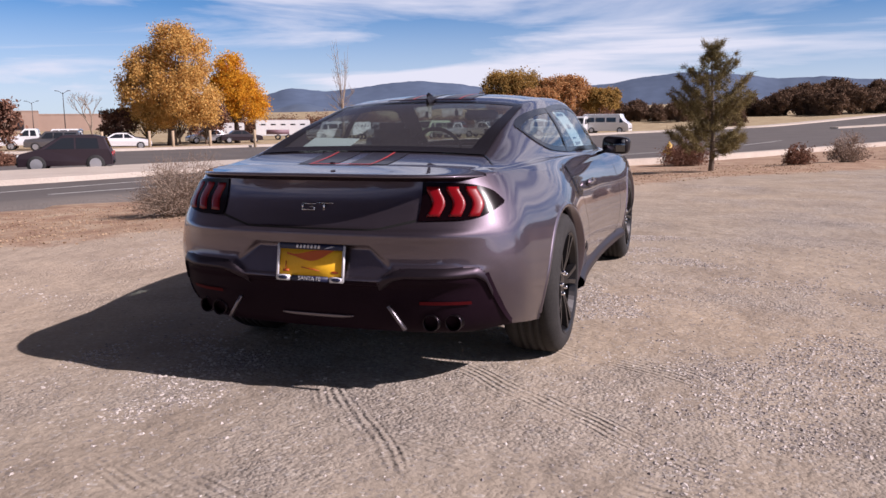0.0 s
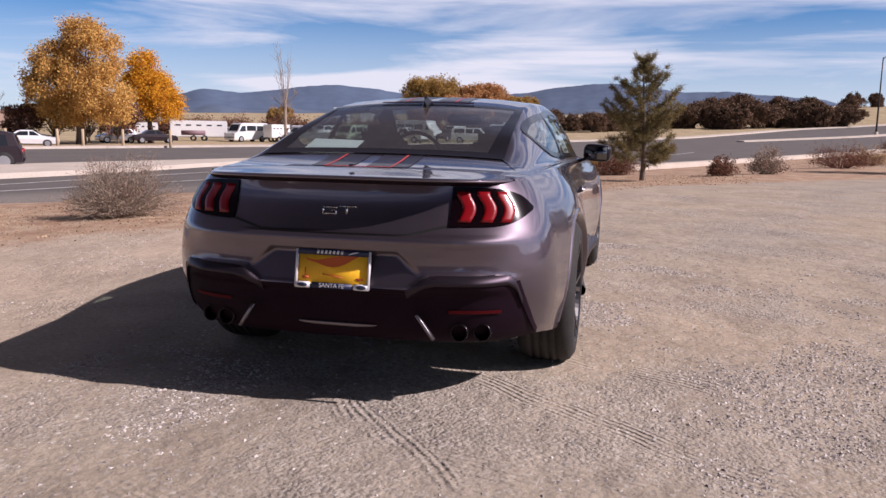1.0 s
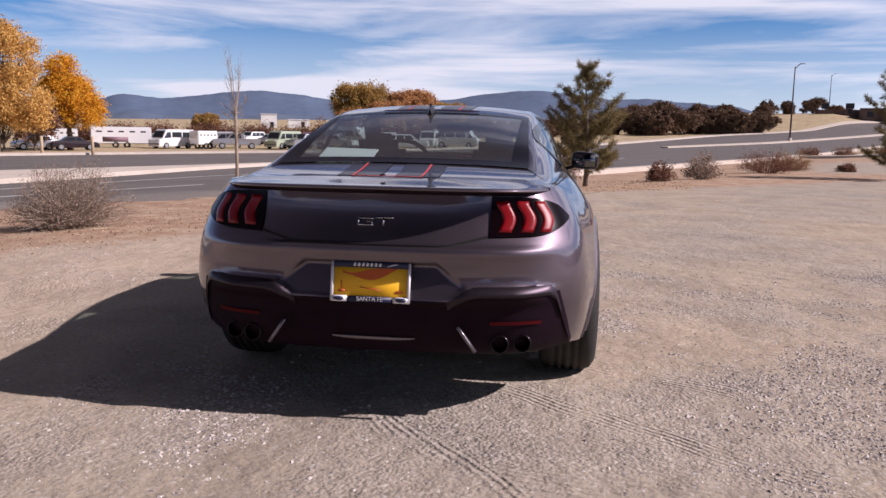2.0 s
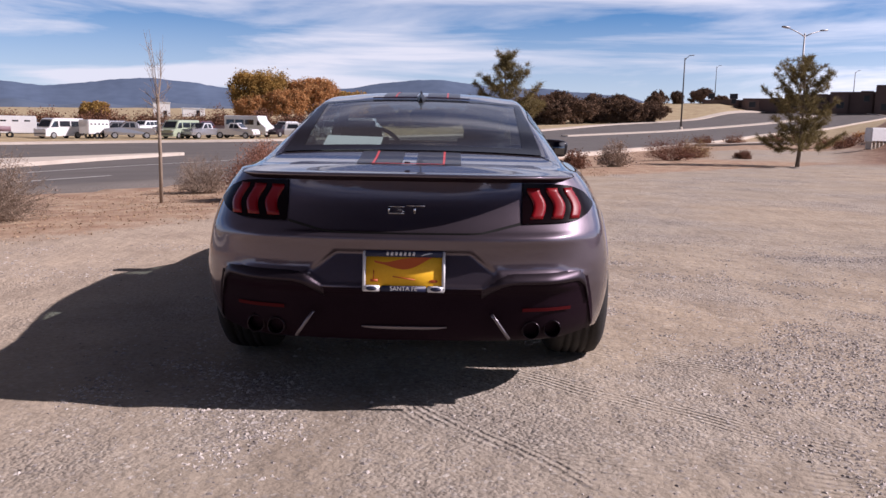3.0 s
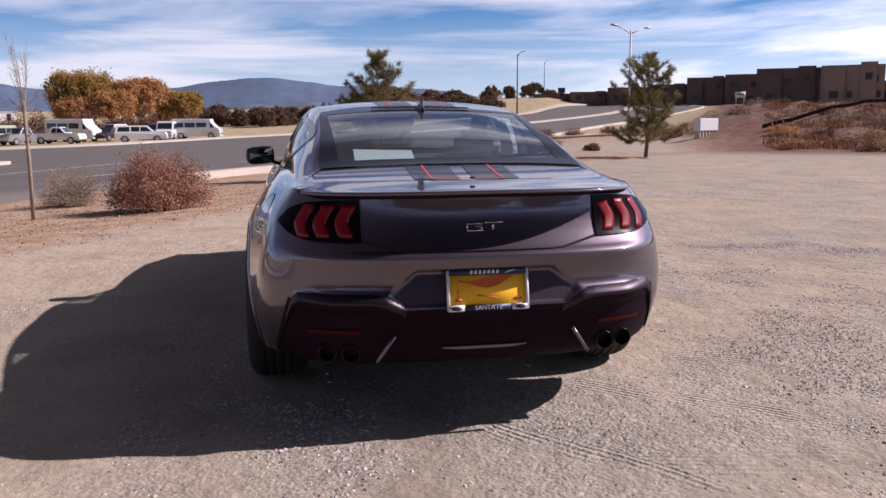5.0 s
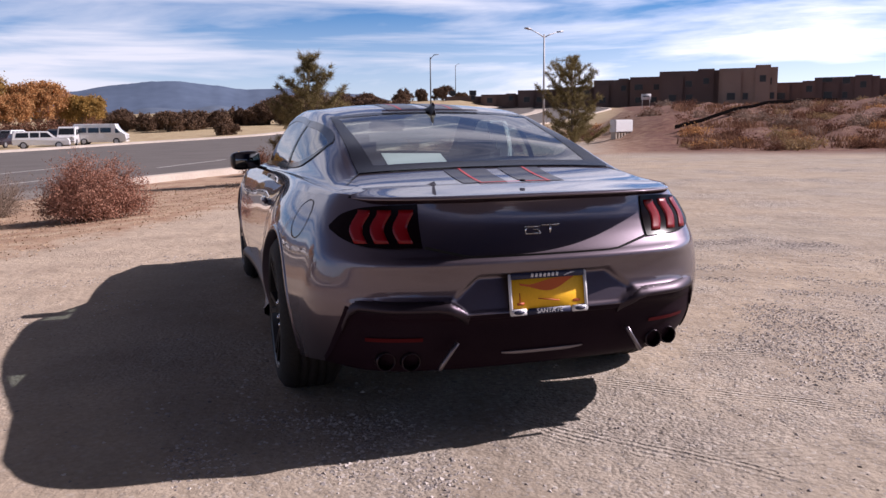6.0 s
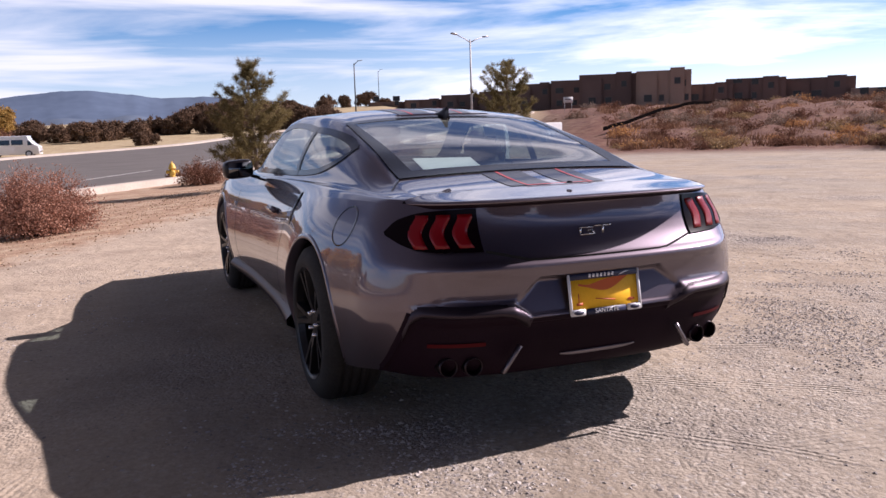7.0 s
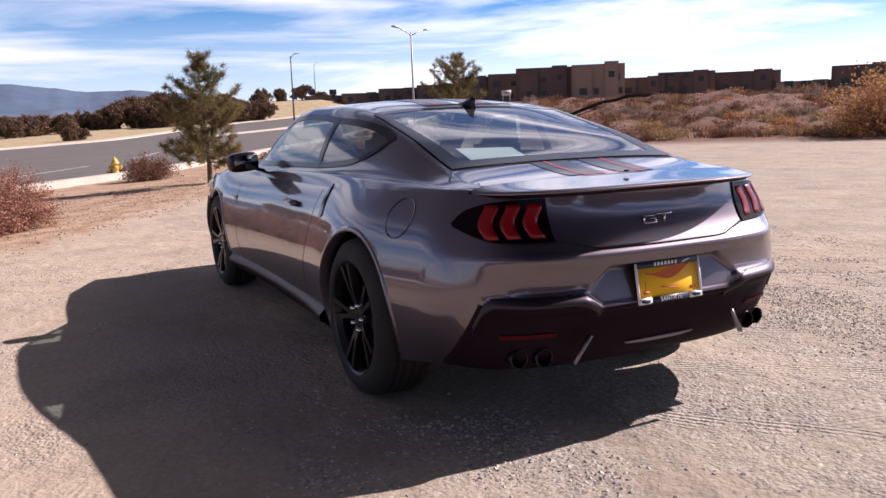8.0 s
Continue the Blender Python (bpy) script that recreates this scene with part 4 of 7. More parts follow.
    part("antenna_fin", (fin, grid_faces(5, 5) + [(0, 1, 2, 3, 4)]), M_MIRRORSHELL, car, "black shark-fin roof antenna")
    # stripes over roof and deck
    for sg in (1, -1):
        for y0, y1 in ((0.60, 1.48), (-0.64, -0.36), (2.40, 3.4)):
            st = part("stripe", top_sheet(y0, y1, lambda y: sg * 0.03, lambda y: sg * 0.215, 0.002, 24, 8), M_STRIPE, car, "dark vinyl racing stripe")
            part("pinstripe", top_sheet(y0, y1, lambda y: sg * 0.140, lambda y: sg * 0.149, 0.004, 24, 2), M_REDLINE, st, "thin red line in the stripe")
    part("stripe_end", top_sheet(-0.655, -0.643, lambda y: -0.15, lambda y: 0.15, 0.004, 2, 16), M_REDLINE, car, "red line across the stripe's end")
    part("boot_button", lathe([(0.0, 0.012), (0.006, 0.010), (0.006, 0.0)], "z", 12), M_BLACK, car).location = (0, -0.72, 0.957)
    # lamps
    lampx0, lampx1 = 0.452, 0.748
    hi = Curve((0.432, 0.893), (0.55, 0.889), (0.63, 0.881), (0.70, 0.856), (0.752, 0.806))
    lo = Curve((0.432, 0.738), (0.60, 0.741), (0.66, 0.748), (0.715, 0.770), (0.752, 0.802))
    for sg in (1, -1):
        lamp = part("tail_lamp", tail_sheet(lampx0, lampx1, lambda x: float(lo(abs(x))), lambda x: float(hi(abs(x))), 0.006, 26, 10) if sg > 0 else
                    tail_sheet(-lampx0, -lampx1, lambda x: float(lo(abs(x))), lambda x: float(hi(abs(x))), 0.006, 26, 10), M_LENSB, car, "smoked tail lamp with three red bars")
        for xt, xb, w in ((0.470, 0.482, 0.050), (0.545, 0.566, 0.048), (0.617, 0.640, 0.042)):
            V = []
            for i in range(9):
                t = i / 8
                z = 0.758 + 0.116 * t
                xm = xb + (xt - xb) * t + 0.020 * math.sin(math.pi * min(1.0, t * 1.15)) ** 1.2
                for j in range(5):
                    x = xm + w * j / 4
                    V.append((sg * x, float(tail_at(x, z)) - 0.009 - 0.002 * math.sin(math.pi * j / 4), z))
            n = len(V)
            V, F = thick(V, grid_faces(9, 5), (0, -1, 0), 0.010)
            part("red_bar", (V, F), M_REDLENS, lamp, "red lamp bar")
        part("red_reflector", tail_sheet(sg * 0.46, sg * 0.655, lambda x: 0.402, lambda x: 0.416, 0.006, 10, 2), M_DARKRED, car)
        for cx in (0.500, 0.586):
            pipe = lathe([(0.0, 0.031), (-0.004, 0.034), (0.01, 0.036), (0.16, 0.036), (0.16, 0.027), (0.004, 0.029)], "y", 32, True)
            part("exhaust_tip", moved(pipe, Matrix.Translation((sg * cx, float(tail_at(cx, 0.335)) - 0.014, 0.322))), M_PIPE, car, "dark polished exhaust tip")
        fin_pts = [(Vector((sg * (0.342 + 0.068 * t), -0.945 + 0.01 * t, 0.398 - 0.098 * t)), Vector((0, -1, 0))) for t in (0, 0.33, 0.66, 1)]
        fv, ff = ribbon(fin_pts, 0.011, 0.004)
        part("diffuser_fin", thick(fv, ff, (0, -1, 0), 0.02), M_FIN, car, "grey edged diffuser fin")
    rl = part("reverse_light", thick(*tail_sheet(-0.16, 0.17, lambda x: 0.326 + 0.008 * (abs(x) / 0.16) ** 4, lambda x: 0.340, 0.006, 20, 3), (0, -1, 0), 0.015), M_FIN, car, "pale lens strip low in the diffuser")
    for sg in (1, -1):
        part("bumper_ledge", edge_strip(valance_top, sg * 0.30, sg * 0.735, 0.038, 0.012), M_LEDGE, car, "satin black bumper ledge")
    for sg in (1, -1):
        edge = [(Vector((sg * x, float(tail_at(x, z)), z)), Vector((sg * float(tail_at(x + 0.004, z) - tail_at(x, z)) / 0.004, -1, 0)).normalized()) for x, z in
                [(0.715 + 0.03 * k / 12, 0.53 - 0.11 * k / 12) for k in range(12)] + [(0.745 + 0.032 * k / 10, 0.42 - 0.12 * k / 10) for k in range(11)]]
        part("valance_edge", ribbon(edge, 0.024, 0.0025), M_BLACK, car, "black upright edge of the bumper insert")
    part("bumper_ledge", edge_strip(valance_top, -0.31, 0.31, 0.02, 0.008), M_BLACK, car)
    # lower edge of the boot lid
    lid = []
    for i in range(61):
        x = -0.445 + 0.89 * i / 60
        z = float(np.interp(abs(x), (0, 0.26, 0.30, 0.445), (0.704, 0.705, 0.708, 0.742)))
        lid.append((Vector((x, float(tail_at(x, z)), z)), Vector((0, -1, 0))))
    part("boot_shut_line", ribbon(lid, 0.011, 0.004), M_WELL, car, "dark gap under the boot lid")
    # badge as plain bright bars
    badge = new("rear_badge")
    badge.parent = car
    for x, z, w, h in ((-0.030, 0.800, 0.062, 0.006), (-0.058, 0.788, 0.006, 0.024), (-0.030, 0.776, 0.062, 0.006), (-0.004, 0.783, 0.006, 0.012), (-0.016, 0.789, 0.022, 0.005),
                       (0.044, 0.804, 0.072, 0.006), (0.040, 0.788, 0.007, 0.03)):
        part("badge_bar", box(x, float(tail_at(0, z)) - 0.004, z, w, 0.008, h, 0.0015), M_CHROME, badge, "bright metal badge bar")
    # door shut lines, handles, fuel flap
    for sg in (1, -1):
        part("door_shut_line", side_line(((0.60, 0.86), (0.62, 0.70), (0.70, 0.50), (0.74, 0.30), (0.80, 0.25), (2.05, 0.25), (2.20, 0.40), (2.24, 0.84)), sg), M_GLOSSB, car)
        hx = float(side_x(1.02, 0.768))
        part("door_handle", moved(box(0, 0, 0, 0.035, 0.23, 0.030, 0.011), Matrix.Translation((sg * (hx + 0.014), 1.02, 0.768))), M_PAINT, car, "body-coloured pull handle")
        seam = [(Vector((sg * x, y, top_z(x, y))), Vector((sg * 0.3, 0, 0.95)).normalized()) for x, y in [(0.514 + 0.131 * k / 10, -0.249 - 0.204 * k / 10) for k in range(11)]]
        part("pillar_seam", ribbon(seam, 0.008, 0.003), M_GLOSSB, car, "seam across the rear pillar's foot")
        # no recess here: a flat black strip carries the scoop's inner shade
        scoop = []
        for i in range(13):
            t = i / 12
            y, z = 0.505 - 0.045 * t, 0.888 - 0.145 * t
            scoop.append((Vector((sg * float(side_x(y, z)), y, z)), Vector((sg, 0, 0.1)).normalized()))
        part("side_scoop", ribbon(scoop, 0.050, 0.004), M_GLOSSB, car, "side scoop behind the door, a flat shade-black strip")
        sill = []
        for k in range(41):
            y = 0.40 + 2.02 * k / 40
            flare = 0.6 + 0.4 * abs(2 * k / 40 - 1) ** 3
            for dx, z in ((-0.006, 0.315), (0.022 * flare, 0.292), (0.034 * flare, 0.278), (0.032 * flare, 0.250), (-0.02, 0.222)):
                sill.append((sg * (float(side_x(y, 0.29)) + dx), y, z))
        part("side_skirt", (sill, grid_faces(41, 5)), M_LEDGE, car, "satin grey side skirt ledge under the door")
        stalk = moved(box(0, 0, 0, 0.11, 0.05, 0.022, 0.008), pose(sg * 0.795, 1.90, 0.905, 0, sg * -18, 0))
        shell = moved(blob(0.094, 0.058, 0.060, 4.0), pose(sg * 0.900, 1.88, 0.957, 0, sg * 4, sg * -8))
        mir = part("door_mirror", merge(stalk, shell), M_MIRRORSHELL, car, "black door mirror")
        part("mirror_glass", moved(box(0, 0, 0, 0.150, 0.006, 0.088, 0.002), pose(sg * 0.892, 1.823, 0.957, 0, 0, sg * -8)), M_MIRROR, mir)
    flap = [(Vector((-float(side_x(-0.35 + 0.085 * math.cos(a), 0.806 + 0.075 * math.sin(a))) * 0.998, -0.35 + 0.085 * math.cos(a), 0.806 + 0.075 * math.sin(a))), Vector((-1, 0, 0.2)).normalized())
            for a in [2 * math.pi * i / 40 for i in range(41)]]
    part("fuel_flap_line", ribbon(flap, 0.006, 0.003), M_GLOSSB, car, "round fuel flap outline")
    part("wing_badge", box(-float(side_x(2.2, 0.70)) - 0.002, 2.28, 0.705, 0.006, 0.09, 0.03, 0.002), M_GREYLENS, car)
    # inside
    part("cabin_floor", box(0, 0.95, 0.42, 1.3, 2.4, 0.30, 0.03), M_SEAT, car)
    part("parcel_shelf", box(0, -0.14, 0.955, 1.04, 0.34, 0.03, 0.01), M_SEAT, car)
    part("dashboard", box(0, 2.08, 0.86, 1.34, 0.42, 0.16, 0.05), M_SEAT, car)
    for sg in (1, -1):
        part("front_seat", merge(moved(box(0, 0, 0, 0.48, 0.13, 0.60, 0.05, 0.86), pose(sg * 0.36, 0.95, 0.74, 14)), moved(box(0, 0, 0, 0.24, 0.09, 0.14, 0.04), pose(sg * 0.36, 0.84, 1.055, 10)),
                                 box(sg * 0.36, 1.22, 0.58, 0.50, 0.52, 0.16, 0.05)), M_SEAT, car, "black bucket seat with headrest")
        part("rear_seat_back", moved(box(0, 0, 0, 0.50, 0.12, 0.50, 0.05, 0.9), pose(sg * 0.29, 0.20, 0.74, 22)), M_SEAT, car)
    part("steering_wheel", moved(lathe([(0.0, 0.17), (0.012, 0.185), (0.0, 0.20), (-0.012, 0.185)], "y", 32, True), pose(-0.36, 1.72, 0.90, 20)), M_SEAT, car)
    part("mirror_inside", box(0, 1.60, 1.17, 0.24, 0.03, 0.07, 0.015), M_SEAT, car)
    return car


coupe = build_coupe()
def build_papers():
    """A sheet propped on the rear shelf, and the price sheet on a door window."""
    sheet = thing("paper_sheet", "white printed sheet propped on the rear shelf", "paper")
    V = [(x, y, top_z(x, y) - 0.014) for x, y in ((-0.42, -0.278), (-0.153, -0.296), (-0.150, -0.110), (-0.415, -0.075))]
    part("page", thick(V, [(0, 1, 2, 3)], (0, -0.5, 0.86), 0.002), M_PAPER, sheet, smooth=False)
    tagpaper = thing("window_sticker", "tall white price sheet behind the door window", "sticker")

    def at(y, z):
        return (pane_x(y, z) - 0.012, y, z)
    V = []
    for i in range(9):
        t = i / 8
        z = 1.180 - 0.225 * t
        for k in range(5):
            V.append(at(1.07 + 0.20 * t + (0.30 if t < 1 else 0.30) * k / 4, z))
    part("page", thick(V, grid_faces(9, 5), (1, 0, 0), 0.002), M_PAPER, tagpaper, smooth=False)
    for z, y0, w, h in ((1.165, 1.12, 0.20, 0.018), (1.09, 1.24, 0.09, 0.03), (1.02, 1.26, 0.12, 0.012), (0.985, 1.30, 0.16, 0.02)):
        q = [(pane_x(y, zz) - 0.009, y, zz) for y, zz in ((y0, z - h / 2), (y0 + w, z - h / 2), (y0 + w, z + h / 2), (y0, z + h / 2))]
        part("print_bar", thick(q, [(0, 1, 2, 3)], (1, 0, 0), 0.001), M_PAPER_INK, tagpaper, smooth=False)


build_papers()


def build_plate():
    """Dealer card in a printed frame, set in the tail's recess."""
    p = thing("licence_plate", "yellow dealer card in a white and navy plate frame", "licence plate", at=pose(0.005, -0.955, 0.562, -10))
    W, Hh = 0.312, 0.152
    part("card", box(0, 0, 0, 0.290, 0.004, 0.140, 0.001), M_YELLOW, p, "yellow card with an orange bird-like shape")
    part("frame_top", box(0, -0.004, Hh / 2 - 0.010, W - 0.02, 0.007, 0.024, 0.002), M_NAVY, p, "navy top band")
    part("frame_foot", box(0, -0.004, -Hh / 2 + 0.010, 0.17, 0.007, 0.022, 0.002), M_NAVY, p, "navy lower band")
    for sg in (1, -1):
        part("frame_side", box(sg * (W / 2 - 0.006), -0.004, 0, 0.012, 0.008, Hh, 0.003), M_WHITEPL, p, "white frame side")
        part("frame_corner", box(sg * (W / 2 - 0.034), -0.0045, -Hh / 2 + 0.010, 0.066, 0.007, 0.024, 0.003), M_WHITEPL, p)
        part("corner_oval", moved(lathe([(0.0, 0.011), (-0.001, 0.011), (-0.001, 0.0)], "y", 20), Matrix.Translation((sg * (W / 2 - 0.034), -0.0085, -Hh / 2 + 0.010)) @ Matrix.Diagonal((1.9, 1, 0.75, 1))), M_NAVY, p)
    # the dealer's name as plain slanted bars
    for k in range(7):
        part("print_bar", moved(box(0, 0, 0, 0.009, 0.001, 0.014), pose(-0.062 + 0.0165 * k, -0.0082, Hh / 2 - 0.010, 0, 14)), M_WHITEPL, p)
    part("print_mark", moved(box(0, 0, 0, 0.05, 0.001, 0.005, 0, 0.4), pose(0.085, -0.0082, Hh / 2 - 0.010, 0, -14)), M_WHITEPL, p)
    # a plain long shape, thick in the middle
    V = []
    for i in range(13):
        t = i / 12
        x = -0.112 + 0.215 * t
        zc = 0.036 - 0.055 * t + 0.075 * t * t
        h = 0.004 + 0.017 * math.sin(math.pi * min(1, max(0, (t - 0.15) / 0.85))) ** 1.5
        V += [(x, -0.0032, zc - h), (x, -0.0032, zc + h)]
    part("orange_shape", (V, grid_faces(13, 2)), M_ORANGE, p, "plain orange printed shape", smooth=False)
    part("orange_foot", moved(box(0, 0, 0, 0.085, 0.001, 0.004), pose(0.0, -0.0032, -0.026, 0, 8)), M_ORANGE, p)
    part("orange_mark", box(-0.112, -0.0032, -0.036, 0.028, 0.001, 0.010), M_ORANGE, p)
    part("orange_stem", box(-0.114, -0.0032, -0.014, 0.004, 0.001, 0.035), M_ORANGE, p)
    part("orange_oval", moved(lathe([(0.0, 0.01), (-0.001, 0.0)], "y", 16), Matrix.Translation((0.112, -0.003, -0.036)) @ Matrix.Diagonal((1.7, 1, 0.6, 1))), M_ORANGE, p)
    text = bpy.data.curves.new("city_name", "FONT")
    text.body, text.size, text.align_x, text.align_y, text.extrude = "SANTA FE", 0.0235, "CENTER", "CENTER", 0.0004
    text.materials.append(M_WHITEPL)
    ob = new("city_name", text)
    ob.parent = p
    ob.matrix_basis = pose(0, -0.0082, -Hh / 2 + 0.010, 90)


build_plate()

# ---- land ----
def ease(a, b, x):
    t = min(1.0, max(0.0, (x - a) / (b - a)))
    return t * t * (3 - 2 * t)


def land(x, y):
    """Height of the ground: level lot, a fall to the street, a rise along it, a bank beyond the lot."""
    v, u = 0.875 * x - 0.485 * y, 0.485 * x + 0.875 * y
    s = max(0.0, -v - 5.2)
    drop = 0.06 * s if s < 3 else 0.18 + 0.034 * (s - 3)
    drop = 1.35 * (1 - math.exp(-(drop / 1.35) ** 1.6)) ** (1 / 1.6) if drop > 0 else 0.0
    c = max(0.0, min(u, 230.0) - 24.0)
    z = -drop + 1.6e-4 * c * c
    a, r = math.degrees(math.atan2(x, y + 4)), math.hypot(x, y + 4)
    z += 2.4 * ease(182, 235, r) * ease(0, 9, a) * (1 - ease(17.5, 21, a))
    bank = 2.1 * ease(31, 58, r) + 2.2 * ease(58, 190, r)
    w = ease(24, 31, a) * (1 - ease(80, 110, a))
    return z * (1 - w) + bank * w


def spot(az, d):
    """A place by compass bearing from the lot and distance."""
    x, y = d * math.sin(radians(az)), -3.8 + d * math.cos(radians(az))
    return x, y, land(x, y)


NEAR = ((-17, -22), (-13, -6), (-10.7, 2), (-8.9, 8.4), (-6.2, 13.0), (-2.5, 19.6), (0.8, 24.0), (5.0, 32.0), (10.2, 42), (17.2, 54), (24.6, 68.5), (32, 82), (43, 98), (55, 111), (65, 122), (73, 134), (81, 151), (90, 173), (97, 194))
FAR = ((-75, 10), (-58, 28), (-46, 42), (-39, 54), (-30, 66), (-18, 76), (-8, 91), (0.4, 100), (7, 107), (15.5, 124), (30, 150), (42, 161), (50, 169), (61, 184), (68, 192), (74, 199), (79, 205), (82, 209))


def resample(pts, n):
    p = np.array(pts, float)
    s = np.arange(len(p))
    q = np.linspace(0, len(p) - 1, n)
    cx, cy = Curve(*zip(s, p[:, 0])), Curve(*zip(s, p[:, 1]))
    return np.stack([cx(q), cy(q)], 1)


STREET = np.concatenate([resample(NEAR, 60), resample(FAR, 60)[::-1]])


def on_street(x, y):
    """Whether a place lies between the street's two edges."""
    a, b = STREET, np.roll(STREET, -1, 0)
    cross = (a[:, 1] > y) != (b[:, 1] > y)
    xs = a[:, 0] + (y - a[:, 1]) * (b[:, 0] - a[:, 0]) / np.where(b[:, 1] == a[:, 1], 1e-9, b[:, 1] - a[:, 1])
    return int((cross & (x < xs)).sum()) % 2 == 1


def build_ground():
    rng = random.Random(3)
    rings = [0.0] + [0.25 * i for i in range(1, 40)] + list(np.geomspace(10, 4600, 105))
    n = 420
    V = []
    for r in rings:
        for k in range(n):
            a = 2 * math.pi * k / n
            x, y = r * math.sin(a), r * math.cos(a) - 1.5
            z = land(x, y)
            rough = 0.012 if r < 34 else 0.05
            if r > 9:
                z += rough * noise.noise((x * 0.9, y * 0.9, 0))
            if r > 33:
                z += 0.10 * noise.noise((x * 0.12, y * 0.12, 4.0)) * min(1, (r - 33) / 30)
            az = math.degrees(math.atan2(x, y + 4))
            if 26 < az < 80 and 33 < r < 80:
                z += 0.55 * (noise.noise((x * 0.28, y * 0.28, 9.0)) + 0.5 * noise.noise((x * 0.8, y * 0.8, 2.0))) * ease(33, 40, r) * (1 - ease(60, 80, r))
            if 12 < r < 300 and on_street(x, y):
                z -= 0.22
            V.append((x, y, z))
    F = grid_faces(len(rings), n, True)
    ob = part("ground", (V, F), M_GROUND)
    return tagged(ob, "pale gravel lot with dirt verges and dry fields", "ground", kind="structure")


build_ground()



def road_strip(a, b, lift, across, n):
    A, B = resample(a, n), resample(b, n)
    V = []
    for p, q in zip(A, B):
        V.append((p[0], p[1], land(*p) - 0.2))
        for j in range(across + 1):
            x, y = p + (q - p) * j / across
            V.append((x, y, land(x, y) + lift))
    return V, grid_faces(n, across + 2)


def offset(pts, d, n=120):
    p = resample(pts, n)
    t = np.gradient(p, axis=0)
    t /= np.linalg.norm(t, axis=1)[:, None]
    return p + np.stack([-t[:, 1], t[:, 0]], 1) * d


def kerb_strip(pts, width, height, n=120):
    """A raised strip of concrete along a line, with real sides."""
    A, B = offset(pts, 0, n), offset(pts, width, n)
    V = []
    for p, q in zip(A, B):
        za, zb = land(*p), land(*q)
        V += [(p[0], p[1], za - 0.3), (p[0], p[1], za + height), (q[0], q[1], zb + height), (q[0], q[1], zb - 0.3)]
    return V, grid_faces(n, 4)


road = tagged(part("road", road_strip(NEAR, FAR, 0.05, 26, 160), M_ASPHALT), "worn grey asphalt street with painted lines", "road", kind="structure")
tagged(part("kerb", kerb_strip(((-4.2, 16.6), (-2.5, 19.6), (0.8, 24.0), (5.0, 32.0), (10.2, 42), (17.2, 54), (24.6, 68.5), (32, 82), (43, 98), (55, 111), (65, 122), (73, 134), (81, 151), (90, 173), (97, 194)), -0.55, 0.18), M_CONCRETE, smooth=False), "pale concrete kerb along the street", "kerb", kind="structure")
tagged(part("kerb", kerb_strip(FAR, 2.2, 0.22), M_CONCRETE, smooth=False), "pale concrete kerb and walk across the street", "kerb", kind="structure")


def slab(near_pts, far_pts, name, label, height=0.20, n=40):
    A, B = resample(near_pts, n), resample(far_pts, n)
    V = []
    for p, q in zip(A, B):
        V.append((p[0], p[1], land(*p) - 0.2))
        for k in range(5):
            x, y = p + (q - p) * k / 4
            V.append((x, y, land(x, y) + height))
        V.append((q[0], q[1], land(*q) - 0.2))
    F = grid_faces(n, 7) + [tuple(range(7)), tuple(range((n - 1) * 7, n * 7))]
    return tagged(part(name, (V, F), M_CONCRETE, smooth=False), label, "median", kind="structure")


slab(((-34, -14), (-24, -2), (-18, 8), (-15.6, 13), (-14.6, 20), (-14.6, 28), (-13.8, 38)),
     ((-44, -6), (-33, 6), (-26, 14), (-22.4, 18.5), (-20.4, 24), (-17.2, 31), (-14.4, 38.6)), "median", "wide pale concrete median with a rounded nose")
slab(((13.5, 92), (19, 98), (29, 107.7), (41, 122.5), (50, 133), (60, 145), (71, 161), (79, 176)), ((12.8, 93.2), (18, 99.8), (27.8, 109.5), (39.6, 124.4), (48.6, 135), (58.4, 147), (69.4, 163), (77, 177.5)), "median", "narrow pale concrete median up the hill", n=60)
# painted lines
for pts, w in ((((-13.6, 6), (-12.4, 16), (-11.4, 22), (-9.0, 30), (-6, 40)), 0.16), (((-11.2, 9.0), (-8.6, 16.8)), 0.16), (((-7.2, 20), (-4.6, 25.5)), 0.16), (((-2.6, 30), (0.2, 37)), 0.16), (((3, 45), (5.5, 54)), 0.16)):
    A = offset(pts, 0, 24)
    B = offset(pts, w, 24)
    V = [(x, y, land(x, y) + 0.058) for p in zip(A, B) for x, y in p]
    tagged(part("road_line", (V, grid_faces(24, 2)), M_LINE), "worn white lane line on asphalt", "road marking", kind="structure")


